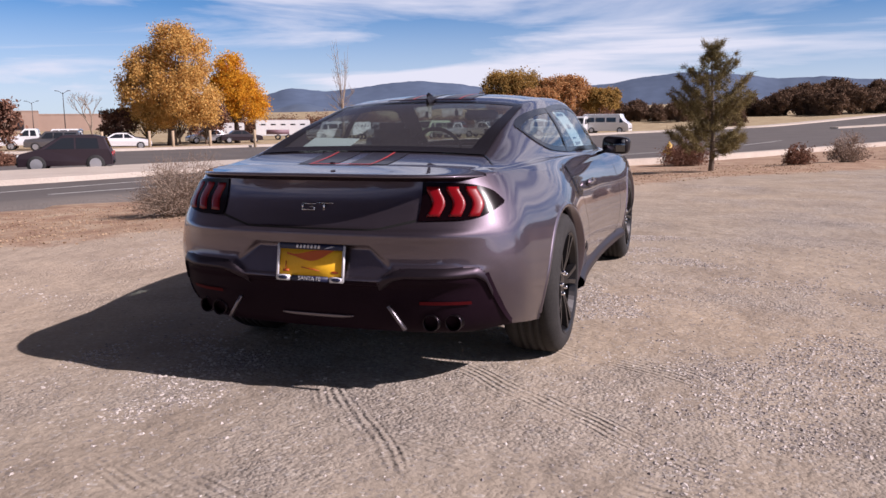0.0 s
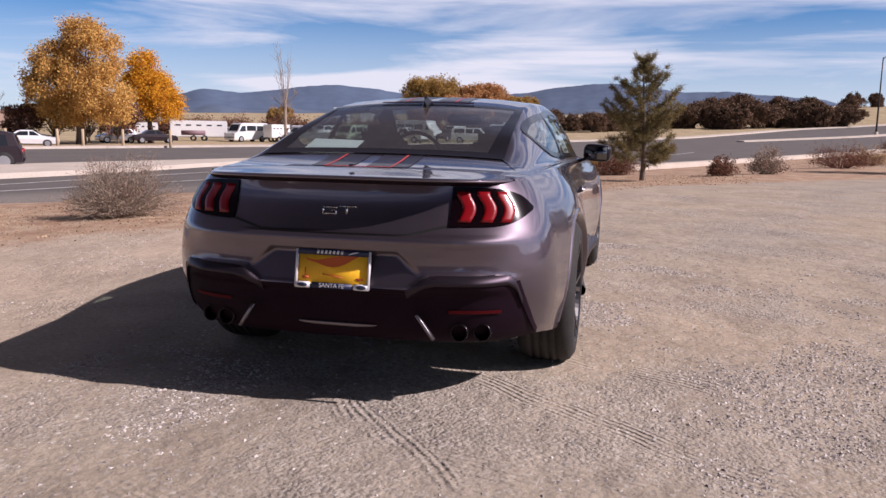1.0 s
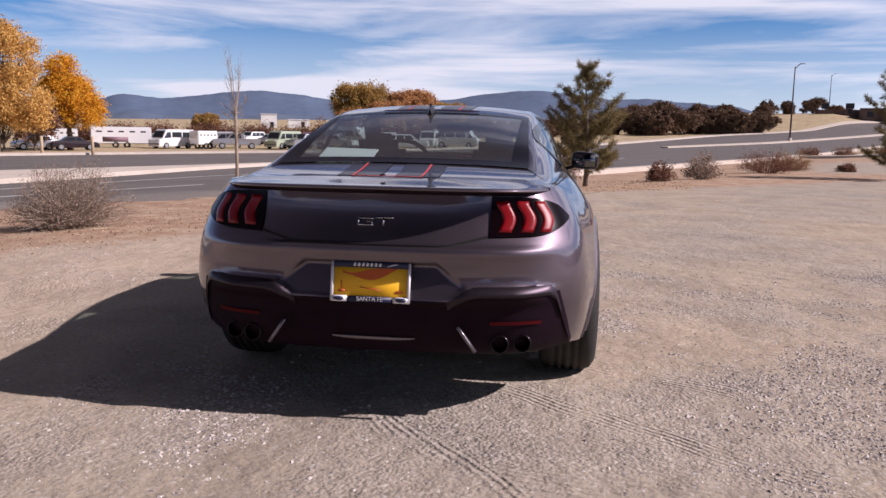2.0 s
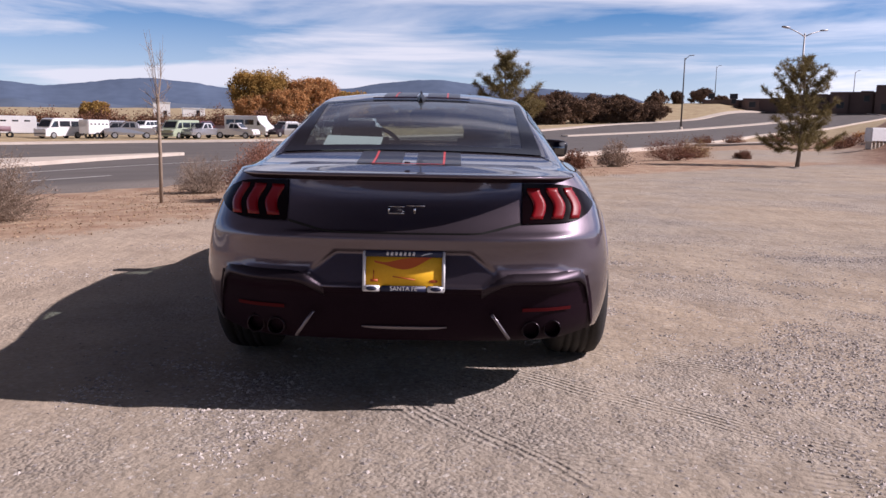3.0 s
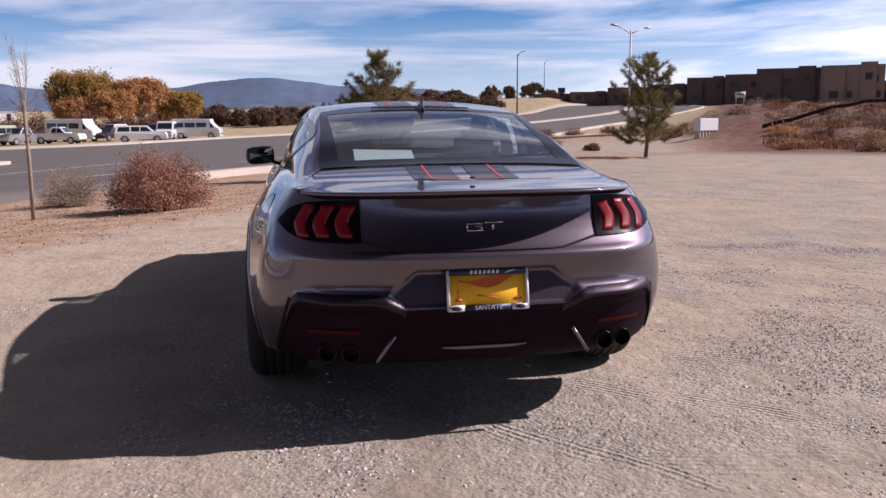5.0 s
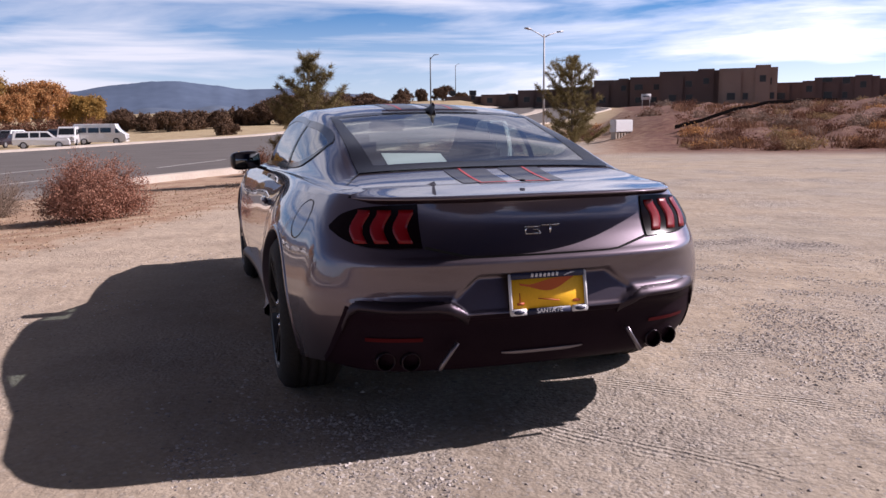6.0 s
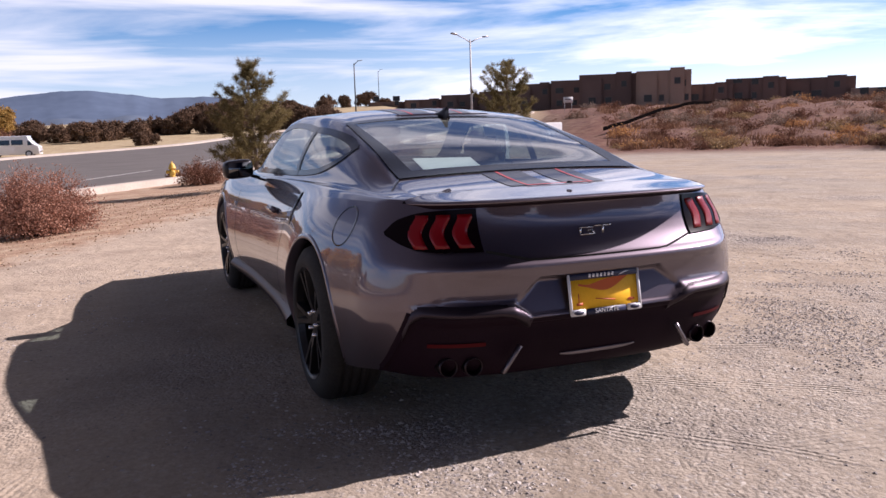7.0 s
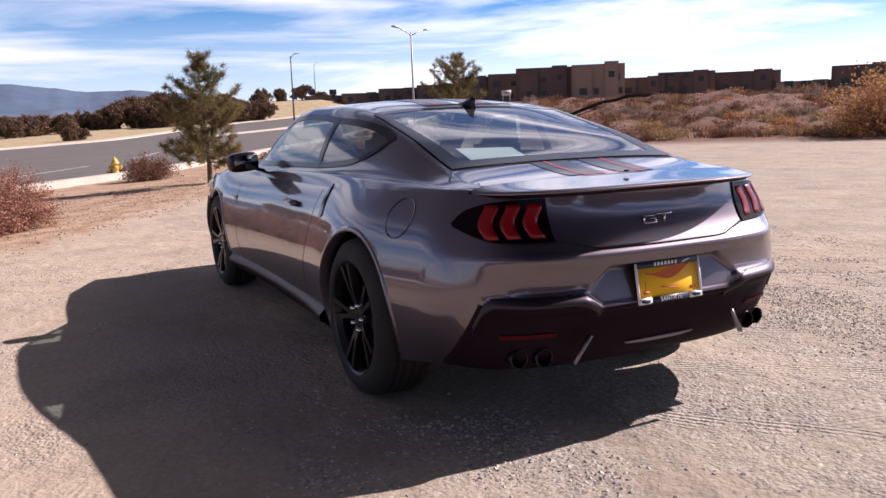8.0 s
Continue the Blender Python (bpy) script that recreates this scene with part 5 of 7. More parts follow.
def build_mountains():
    """Ranges on the horizon, with the blue of distance haze in their colour."""
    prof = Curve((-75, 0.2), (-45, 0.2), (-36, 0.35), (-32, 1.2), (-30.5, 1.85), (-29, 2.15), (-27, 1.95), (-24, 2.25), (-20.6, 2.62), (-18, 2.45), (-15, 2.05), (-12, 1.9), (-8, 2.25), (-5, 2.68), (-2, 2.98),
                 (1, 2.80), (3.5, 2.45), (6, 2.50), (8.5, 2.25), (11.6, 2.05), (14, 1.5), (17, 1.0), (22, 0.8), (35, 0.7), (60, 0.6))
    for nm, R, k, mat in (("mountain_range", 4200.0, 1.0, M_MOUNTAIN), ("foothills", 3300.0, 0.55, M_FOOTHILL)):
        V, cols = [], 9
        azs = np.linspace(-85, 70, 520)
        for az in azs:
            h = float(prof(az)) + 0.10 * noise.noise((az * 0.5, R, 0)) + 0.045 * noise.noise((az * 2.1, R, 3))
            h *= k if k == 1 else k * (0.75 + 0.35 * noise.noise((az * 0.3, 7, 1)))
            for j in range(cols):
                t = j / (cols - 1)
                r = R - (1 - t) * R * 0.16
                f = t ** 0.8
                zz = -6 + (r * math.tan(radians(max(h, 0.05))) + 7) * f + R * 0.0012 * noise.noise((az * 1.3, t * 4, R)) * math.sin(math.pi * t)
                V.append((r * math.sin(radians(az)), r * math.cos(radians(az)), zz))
        tagged(part(nm, (V, grid_faces(len(azs), cols)), mat), "wooded mountain range on the horizon, painted in haze blue", "mountains", kind="structure")


# base colours include the blue haze of distance
M_MOUNTAIN = noisy("haze_blue_mountains", (0.066, 0.098, 0.160), (0.098, 0.138, 0.212), 0.004, 0.02, 1.0, 0.0)
M_FOOTHILL = noisy("haze_blue_foothills", (0.07, 0.105, 0.165), (0.11, 0.14, 0.19), 0.004, 0.02, 1.0, 0.0)
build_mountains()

# ---- plants ----
M_BARK = noisy("grey_brown_bark", (0.10, 0.075, 0.055), (0.22, 0.17, 0.13), 6, 40, 0.95, 0.6, 0.02)
M_TWIG = noisy("pale_dry_twigs", (0.20, 0.15, 0.11), (0.38, 0.30, 0.23), 5, 40, 0.95, 0.2)
M_REDTWIG = noisy("red_brown_twigs", (0.13, 0.055, 0.04), (0.26, 0.12, 0.08), 5, 40, 0.95, 0.2)
L_GOLD = leaf_mat("golden_leaves", (0.44, 0.235, 0.07), (0.80, 0.52, 0.17), glow=0.30)
L_ORANGE = leaf_mat("orange_brown_leaves", (0.36, 0.18, 0.085), (0.64, 0.37, 0.16), glow=0.3)
L_OLIVE = leaf_mat("olive_brown_leaves", (0.24, 0.15, 0.055), (0.54, 0.35, 0.11), glow=0.3)
L_DARK = leaf_mat("dark_juniper_foliage", (0.095, 0.062, 0.046), (0.235, 0.152, 0.10), glow=0.15)
L_PINE = leaf_mat("pine_needles", (0.075, 0.064, 0.030), (0.36, 0.285, 0.135), glow=0.25)
L_RED = leaf_mat("red_brown_leaves", (0.27, 0.12, 0.085), (0.52, 0.30, 0.21), glow=0.25)
L_GREY = leaf_mat("grey_tan_brush", (0.22, 0.155, 0.12), (0.42, 0.32, 0.25), glow=0.2)
L_TAN = leaf_mat("straw_brush", (0.24, 0.15, 0.08), (0.52, 0.38, 0.20), glow=0.2)
L_BROWN = leaf_mat("brown_brush", (0.13, 0.065, 0.045), (0.28, 0.15, 0.10), glow=0.15)


def quads(centers, size, rng, flat=0.0, slim=1.0):
    """Small leaves, one quad each, turned at random; flat: how much they lie level."""
    n = len(centers)
    a = rng.normal(size=(n, 3)); a[:, 2] *= 1 - flat
    a /= np.linalg.norm(a, axis=1)[:, None]
    b = np.cross(a, rng.normal(size=(n, 3)))
    b /= np.linalg.norm(b, axis=1)[:, None]
    s = size * (0.6 + 0.8 * rng.random((n, 1)))
    a, b = a * s, b * s * slim * 0.62
    V = np.stack([centers - a, centers - b * 0.9 + a * 0.15, centers + a, centers + b * 0.9 + a * 0.15], 1).reshape(-1, 3)
    F = np.arange(4 * n).reshape(-1, 4)
    return V.tolist(), F.tolist()


def clumped(lobes, count, per, spread, rng):
    """Leaf places: clumps over the skins of lobes (x, y, z, rx, ry, rz), thinner inside."""
    lob = np.array(lobes, float)
    w = lob[:, 3] * lob[:, 4]
    pick = rng.choice(len(lob), count, p=w / w.sum())
    d = rng.normal(size=(count, 3))
    d /= np.linalg.norm(d, axis=1)[:, None]
    d[:, 2] = np.where(d[:, 2] < -0.55, -d[:, 2], d[:, 2])
    r = 0.55 + 0.48 * rng.random((count, 1)) ** 0.6
    c = lob[pick, :3] + d * lob[pick, 3:] * r
    k = np.repeat(c, per, 0)
    return k + np.clip(rng.normal(size=k.shape), -1.5, 1.5) * spread * (0.5 + rng.random((len(k), 1))), c


def broadleaf(name, label, at, trunk, lobes, count, per, spread, leaf, mat, seed, group=""):
    """A tree: tapered trunk, limbs to its clumps, a crown of separate leaves."""
    rng = np.random.default_rng(seed)
    t = thing(name, label, "tree", group, at=Matrix.Translation(at))
    pts, c = clumped(lobes, count, per, spread, rng)
    top = np.array(lobes)[:, :3].mean(0)
    fork = Vector((top[0] * 0.3, top[1] * 0.3, trunk[0]))
    geos = [tube([(0, 0, -0.2), (0.05, 0, trunk[0] * 0.4), fork], [trunk[1] * 1.25, trunk[1], trunk[1] * 0.75], 8)]
    for q in c[rng.choice(len(c), min(len(c), 46), False)]:
        q = Vector(q)
        m = fork.lerp(q, 0.5) + Vector((0, 0, 0.06 * (q - fork).length))
        geos.append(tube([fork - Vector((0, 0, 0.3)), m, q], [trunk[1] * 0.36, trunk[1] * 0.17, trunk[1] * 0.04], 5, False))
    part("trunk", merge(*geos), M_BARK, t, "grey bark trunk and limbs")
    part("crown", quads(pts, leaf, rng), mat, t, smooth=False)
    return t


def shrub(name, label, at, rx, rz, stems, leaves, size, twig, mat, seed, group="", droop=0.2, kind_cat="bush", spread=0.05):
    """A bush: many fine stems from one foot, small leaves on their outer parts."""
    rng = np.random.default_rng(seed)
    t = thing(name, label, kind_cat, group, at=Matrix.Translation(at))
    geos, tips = [], []
    for i in range(stems):
        az, th = rng.random() * 2 * math.pi, math.acos(1 - 0.985 * rng.random())
        k = 0.72 + 0.30 * rng.random() + 0.12 * math.sin(3 * az + seed)
        end = Vector((rx * k * math.sin(th) * math.cos(az), rx * k * math.sin(th) * math.sin(az), rz * k * math.cos(th) + 0.03 * rz))
        foot_ = Vector((0.16 * rx * math.cos(az), 0.16 * rx * math.sin(az), -0.03))
        mid = foot_.lerp(end, 0.5) + Vector((rng.normal() * 0.07 * rx, rng.normal() * 0.07 * rx, droop * rz * 0.35))
        r0 = 0.008 * (0.6 + 0.5 * rng.random()) * max(0.7, rx)
        geos.append(tube([foot_, mid, end], [r0, r0 * 0.6, r0 * 0.25], 3, False))
        for k in range(4):
            s = foot_.lerp(end, 0.3 + 0.6 * rng.random()) + Vector((0, 0, droop * rz * 0.2))
            e = s + Vector((rng.normal() * 0.16 * rx, rng.normal() * 0.16 * rx, rng.normal(0.06, 0.10) * rz))
            e.z = max(e.z, 0.01)
            geos.append(tube([s, e], [r0 * 0.4, r0 * 0.15], 3, False))
            tips.append((s, e))
        tips.append((mid, end))
    part("branchwork", merge(*geos), twig, t)
    idx = rng.integers(0, len(tips), leaves)
    f = rng.random((leaves, 1)) ** 0.7
    A = np.array([tuple(tips[i][0]) for i in idx]); B = np.array([tuple(tips[i][1]) for i in idx])
    part("foliage", quads(A + (B - A) * f + rng.normal(size=(leaves, 3)) * spread * rx, size, rng), mat, t, smooth=False)
    return t


def pine(at, height, width, seed, label, lean_=(0, 0), skirt=1.0):
    """A young pine: whorls of upswept boughs with needle tufts and gaps between."""
    rng = np.random.default_rng(seed)
    t = thing("pine_tree", label, "tree", "young pines", at=Matrix.Translation(at))
    trunk = [(lean_[0] * k + 0.03 * math.sin(5 * k), lean_[1] * k, height * k * 0.97 - 0.1 * (1 - k)) for k in np.linspace(0, 1, 9)]
    geos = [tube(trunk, [0.065 * height / 3 * (1 - 0.93 * k) + 0.004 for k in np.linspace(0, 1, 9)], 8)]
    tuft = []
    levels = 11
    for w in range(levels):
        k = 0.17 + 0.80 * w / (levels - 1)
        zc = height * k
        full = width * (1.06 - k) ** 0.68 * (0.48 + 0.80 * rng.random())
        if k < 0.45:
            full *= skirt
        n = 7 if w < 10 else 5
        a0 = rng.random() * 6.28
        for b in range(n):
            if rng.random() < 0.14:
                continue
            a = a0 + 2 * math.pi * b / n + rng.normal() * 0.25
            ln = max(0.16, full * (0.6 + 0.5 * rng.random()))
            rise = 0.30 + 0.95 * k + rng.normal() * 0.18
            s = Vector((lean_[0] * k, lean_[1] * k, zc))
            e = s + Vector((math.cos(a) * ln, math.sin(a) * ln, ln * rise * 0.7))
            m = s.lerp(e, 0.55) - Vector((0, 0, 0.17 * ln))
            geos.append(tube([s, m, e], [0.014 * height / 3, 0.009, 0.004], 4, False))
            for f in np.linspace(0.38, 1.0, max(3, int(ln / 0.085))):
                p = s.lerp(m, f / 0.55) if f < 0.55 else m.lerp(e, (f - 0.55) / 0.45)
                tuft.append((p, (e - m).normalized()))
                if ln > 0.35 and f > 0.45 and rng.random() < 0.75:
                    side = Vector((-math.sin(a), math.cos(a), 0.25)) * (0.10 + 0.18 * rng.random()) * rng.choice((-1, 1))
                    tuft.append((p + side, (side.normalized() + (e - m).normalized()).normalized()))
                    geos.append(tube([p, p + side], [0.005, 0.003], 3, False))
    top = Vector(trunk[-1])
    tuft += [(top + Vector((0, 0, 0.02 * i)), Vector((0, 0, 1))) for i in range(-5, 4)]
    part("trunk", merge(*geos), M_BARK, t, "brown bark trunk with boughs")
    V, F = [], []
    for p, d in tuft:
        for i in range(40):
            o = Vector(rng.normal(size=3)).normalized()
            v = (d * 0.75 + o).normalized() * (0.10 + 0.06 * rng.random())
            s = v.cross(Vector(rng.normal(size=3))).normalized() * 0.006
            q = p + Vector(rng.normal(size=3)) * 0.026
            b = len(V)
            V += [tuple(q - s), tuple(q + s), tuple(q + v)]
            F.append((b, b + 1, b + 2))
    part("needles", (V, F), L_PINE, t, smooth=False)
    return t


def bare_tree(name, label, at, height, radius, seed, depth=5, spread=0.55, first=0.35, mat=None):
    """A leafless tree by branching."""
    rng = random.Random(seed)
    t = thing(name, label, "tree", at=Matrix.Translation(at))
    geos = []

    def grow(p, d, ln, r, k):
        q = p + d * ln
        geos.append(tube([p, (p + q) / 2 + Vector((rng.gauss(0, 1), rng.gauss(0, 1), 0)) * ln * 0.04, q], [r, r * 0.85, r * 0.66], 5 if k > 2 else 3, False))
        if k <= 0:
            return
        for _ in range(rng.choice((2, 3))):
            nd = (d + Vector((rng.gauss(0, 1), rng.gauss(0, 1), rng.gauss(0.25, 0.5))) * spread).normalized()
            grow(q, nd, ln * rng.uniform(0.6, 0.82), r * 0.6, k - 1)

    grow(Vector((0, 0, -0.1)), Vector((0.02, 0, 1)), height * first, radius, depth)
    part("branchwork", merge(*geos), mat or M_TWIG, t)
    return t


def on(x, y, dz=0.0):
    return (x, y, land(x, y) + dz)


def far_street_trees():
    broadleaf("cottonwood_tree", "large cottonwood in golden autumn leaf beside car park", on(-50.0, 64.2), (3.0, 0.42),
              ((-1.2, 0, 5.6, 3.6, 3.2, 3.4), (1.0, 0.5, 7.6, 3.2, 3.0, 3.4), (2.6, -0.6, 4.8, 2.8, 2.8, 2.6), (-3.2, 0.4, 5.0, 2.2, 2.2, 2.2), (0.4, 0.2, 10.0, 1.7, 1.7, 1.6), (-2.6, 0, 7.8, 1.9, 1.9, 1.8), (-1.8, 0, 3.0, 2.3, 2.1, 1.8), (1.2, 0.3, 3.0, 2.5, 2.2, 1.8), (3.4, 0, 3.2, 1.8, 1.8, 1.6), (-4.0, 0, 6.2, 1.5, 1.5, 1.2)), 540, 130, 0.38, 0.100, L_GOLD, 4)
    broadleaf("cottonwood_tree", "smaller bright yellow cottonwood beside car park", on(-48.6, 73.6), (2.4, 0.3),
              ((0, 0, 4.6, 2.9, 2.7, 3.0), (-0.6, 0, 7.3, 1.9, 1.9, 1.9), (1.8, 0, 3.6, 1.8, 1.8, 1.9), (-1.9, 0, 5.2, 1.6, 1.6, 1.8)), 240, 140, 0.36, 0.095,
              leaf_mat("bright_yellow_leaves", (0.48, 0.20, 0.02), (0.88, 0.50, 0.05), glow=0.3), 5)
    for k, (x, y, s, m) in enumerate(((-56.4, 64.0, 1.0, L_BROWN), (-54.6, 66.5, 1.25, L_OLIVE), (-51.6, 67.5, 1.35, L_BROWN), (-49.4, 69.0, 1.1, L_BROWN), (-42.0, 35.4, 0.95, L_BROWN))):
        broadleaf("scrub_tree", "dull brown scrubby tree among parked cars", on(x, y), (0.8, 0.12),
                  ((0, 0, 1.9 * s, 1.7 * s, 1.6 * s, 1.5 * s), (0.9, 0.3, 2.6 * s, 1.2 * s, 1.1 * s, 1.1 * s), (-1.0, 0, 2.3 * s, 1.2 * s, 1.1 * s, 1.3 * s)), 90, 40, 0.26, 0.13, m, 20 + k, "scrub trees")
    bare_tree("bare_tree", "leafless grey street tree beside car park", on(-55.0, 58.8), 6.9, 0.15, 8, 6, 0.30, 0.24)
    for k, (x, y, rx, rz, m) in enumerate(((-31.0, 25.6, 1.6, 0.85, L_BROWN), (-32.8, 24.0, 1.5, 0.8, L_BROWN))):
        shrub("hedge_bush", "low brown hedge bush at the street's far side", on(x, y), rx, rz, 60, 2600, 0.06, M_REDTWIG, m, 40 + k, "hedge bushes")
    # autumn trees beyond the car park
    for k, (x, y, s, m, lab) in enumerate(((-34.5, 142, 1.28, L_OLIVE, "olive brown rounded tree beyond the car park"), (-25.6, 143, 1.10, L_ORANGE, "orange brown tree beyond the car park"),
                                           (-35.0, 138, 0.70, L_ORANGE, "low orange tree beyond the car park"), (-19.0, 145, 0.82, L_OLIVE, "olive brown tree beyond the car park"),
                                           (-29.5, 139, 0.85, L_ORANGE, "orange brown tree beyond the car park"), (-60.0, 132, 0.55, L_OLIVE, "olive brown tree beyond the car park"))):
        broadleaf("autumn_tree", lab, on(x, y), (2.0, 0.25), ((0, 0, 4.3 * s, 3.9 * s, 3.4 * s, 3.2 * s), (1.8 * s, 0, 5.4 * s, 2.5 * s, 2.4 * s, 2.2 * s), (-2.0 * s, 0, 5.0 * s, 2.4 * s, 2.4 * s, 2.4 * s)),
                  240, 100, 0.36 * s, 0.155, m, 60 + k, "autumn trees")
    # dark red-brown thicket behind the parked cars
    for k in range(-13, 13):
        x, y = -47 + 2.6 * k + random.Random(k + 50).uniform(-0.7, 0.7), 120 + 0.35 * k
        shrub("thicket_bush", "dense dark red-brown thicket bush behind parked cars", on(x, y), 2.1, 2.7 + 0.5 * math.sin(k * 2.1), 40, 2600, 0.13, M_REDTWIG, L_BROWN, 120 + k, "thicket", 0.3, spread=0.2)


def junipers():
    """Dark evergreen scrub on the slope across the street, and an added row behind."""
    protos = []
    for k in range(3):
        rng = np.random.default_rng(200 + k)
        lobes = [(rng.uniform(-1.3, 1.3), rng.uniform(-1.0, 1.0), rng.uniform(0.5, 1.9), rng.uniform(1.0, 1.8), rng.uniform(0.9, 1.5), rng.uniform(0.8, 1.3)) for _ in range(7)]
        protos.append(broadleaf("juniper", "dark juniper bush of the slope and the added rear row", (0, 0, -60), (0.35, 0.13), lobes, 230, 44, 0.16, 0.11, L_DARK, 210 + k, "junipers"))
    spots = [(18, 140, 1.45), (21.5, 144, 1.75), (24.5, 146, 1.6), (15, 146, 1.55), (12.0, 148, 1.5), (33, 141.5, 1.6), (30.2, 143, 1.4), (35.6, 143, 1.25), (6.5, 150, 1.2), (9.2, 147, 1.4), (-5.8, 146, 1.35), (-2.5, 152, 1.2),
             (2.6, 118, 0.72), (3.9, 119, 0.6), (-10, 160, 1.2), (-14, 164, 1.2), (-7, 168, 1.3), (1.5, 165, 1.4), (28, 150, 1.6), (39, 152, 1.1), (44, 176, 1.6), (49, 178, 1.3), (56, 184, 1.8), (62, 188, 1.3), (16.5, 170, 1.9), (22, 176, 1.9),
             (-20, 172, 1.3), (-26, 176, 1.4), (73, 198, 1.5), (38, 185, 1.5), (31, 180, 1.4), (-24, 158, 1.1), (-21, 160, 1.0), (-17, 157, 1.15), (-13, 155, 1.05), (-9, 153, 1.1), (-5, 157, 1.2), (-1, 158, 1.25), (3.5, 156, 1.2)]
    # added unseen row behind the camera's way, for dark reflections in the tail
    spots += [(-24 + 3.6 * k + 1.1 * math.sin(2.3 * k), -19 - 2.5 * math.sin(1.7 * k), 1.35 + 0.3 * math.sin(3.1 * k)) for k in range(14)]
    rng = random.Random(9)
    used = set()
    for k, (x, y, s) in enumerate(spots):
        p = k % 3
        if y > 100 and x > 4:
            far = 1.14 if x < 37 else 1.24
            x, y, s = x * far, y * far, s * (1.12 if x < 37 else 0.9)
        m = Matrix.Translation(on(x, y, -0.15)) @ Matrix.Rotation(rng.uniform(0, 6.28), 4, "Z") @ Matrix.Diagonal((s * rng.uniform(0.9, 1.15), s, s * rng.uniform(0.80, 1.20), 1))
        if p not in used:
            used.add(p)
            protos[p].matrix_world = m
        else:
            c = copy_thing(protos[p], Matrix())
            c.matrix_world = m


def verge_plants():
    shrub("dry_brush", "pale grey dry brush with fine bare stems", on(-5.25, 5.25), 0.80, 0.86, 420, 7000, 0.010, M_TWIG, L_GREY, 301, "", 0.28, spread=0.06)
    shrub("red_bush", "dense red-brown autumn bush on the verge", on(-2.62, 8.45), 0.84, 0.88, 420, 30000, 0.013, M_REDTWIG, L_RED, 302, "", 0.32, spread=0.05)
    shrub("dry_brush", "grey dry brush with fine bare stems", on(-4.35, 10.6), 0.60, 0.74, 260, 4500, 0.011, M_TWIG, L_GREY, 303, "", 0.28, spread=0.06)
    shrub("brown_bush", "low brown bush beside the young pine", on(0.68, 20.0), 0.82, 0.74, 150, 6500, 0.022, M_REDTWIG, L_BROWN, 304, "", 0.3, spread=0.08)
    for k, (x, y, rx, rz, m) in enumerate(((3.45, 17.9, 0.45, 0.55, L_BROWN), (4.65, 18.8, 0.62, 0.82, L_GREY), (7.7, 24.2, 1.15, 0.90, L_BROWN), (9.2, 26.8, 0.9, 0.75, L_TAN), (11.0, 26.6, 0.38, 0.32, L_BROWN), (0.2, 24.0, 0.35, 0.3, L_BROWN))):
        shrub("verge_brush", "dry rounded brush on the lot's dirt edge", on(x, y), rx, rz, 120, 2800, 0.022, M_TWIG if m is L_GREY else M_REDTWIG, m, 310 + k, "verge brush", 0.28, spread=0.07)
    pine((1.42, 15.4, land(1.42, 15.4)), 2.74, 0.98, 401, "young pine with upswept boughs on the verge", (-0.05, 0), 1.15)
    pine((10.55, 20.7, land(10.55, 20.7)), 3.18, 1.55, 402, "young pine on the lot's dirt edge", (0.06, 0), 1.2)
    # staked sapling
    t = thing("sapling", "thin leafless sapling with a straight bare trunk", "tree", at=Matrix.Translation(on(-4.22, 8.15)))
    rng = random.Random(12)
    geos = [tube([(0, 0, -0.1), (0.01, 0, 0.8), (0.0, 0.0, 1.62)], [0.030, 0.026, 0.022], 7)]
    for k in range(30):
        z0 = rng.uniform(0.9, 1.62) if k > 11 else rng.uniform(1.30, 1.62)
        a = rng.uniform(0, 6.28)
        ln = rng.uniform(0.14, 0.34) if k > 11 else rng.uniform(0.55, 1.30)
        up = rng.uniform(0.6, 1.2) if k > 11 else rng.uniform(4, 13)
        d = Vector((math.cos(a), math.sin(a), up)).normalized()
        e = Vector((0, 0, z0)) + d * ln
        geos.append(tube([(0, 0, z0), Vector((0, 0, z0)) + d * ln * 0.5 + Vector((0.02, 0, 0)), e], [0.005, 0.003, 0.0015], 4, False))
        for _ in range(4):
            s = Vector((0, 0, z0)).lerp(e, rng.uniform(0.4, 0.9))
            geos.append(tube([s, s + Vector((rng.gauss(0, 1), rng.gauss(0, 1), 1.2)).normalized() * rng.uniform(0.06, 0.2)], [0.003, 0.0015], 3, False))
    part("trunk", merge(*geos), M_TWIG, t, "grey bark and bare twigs")


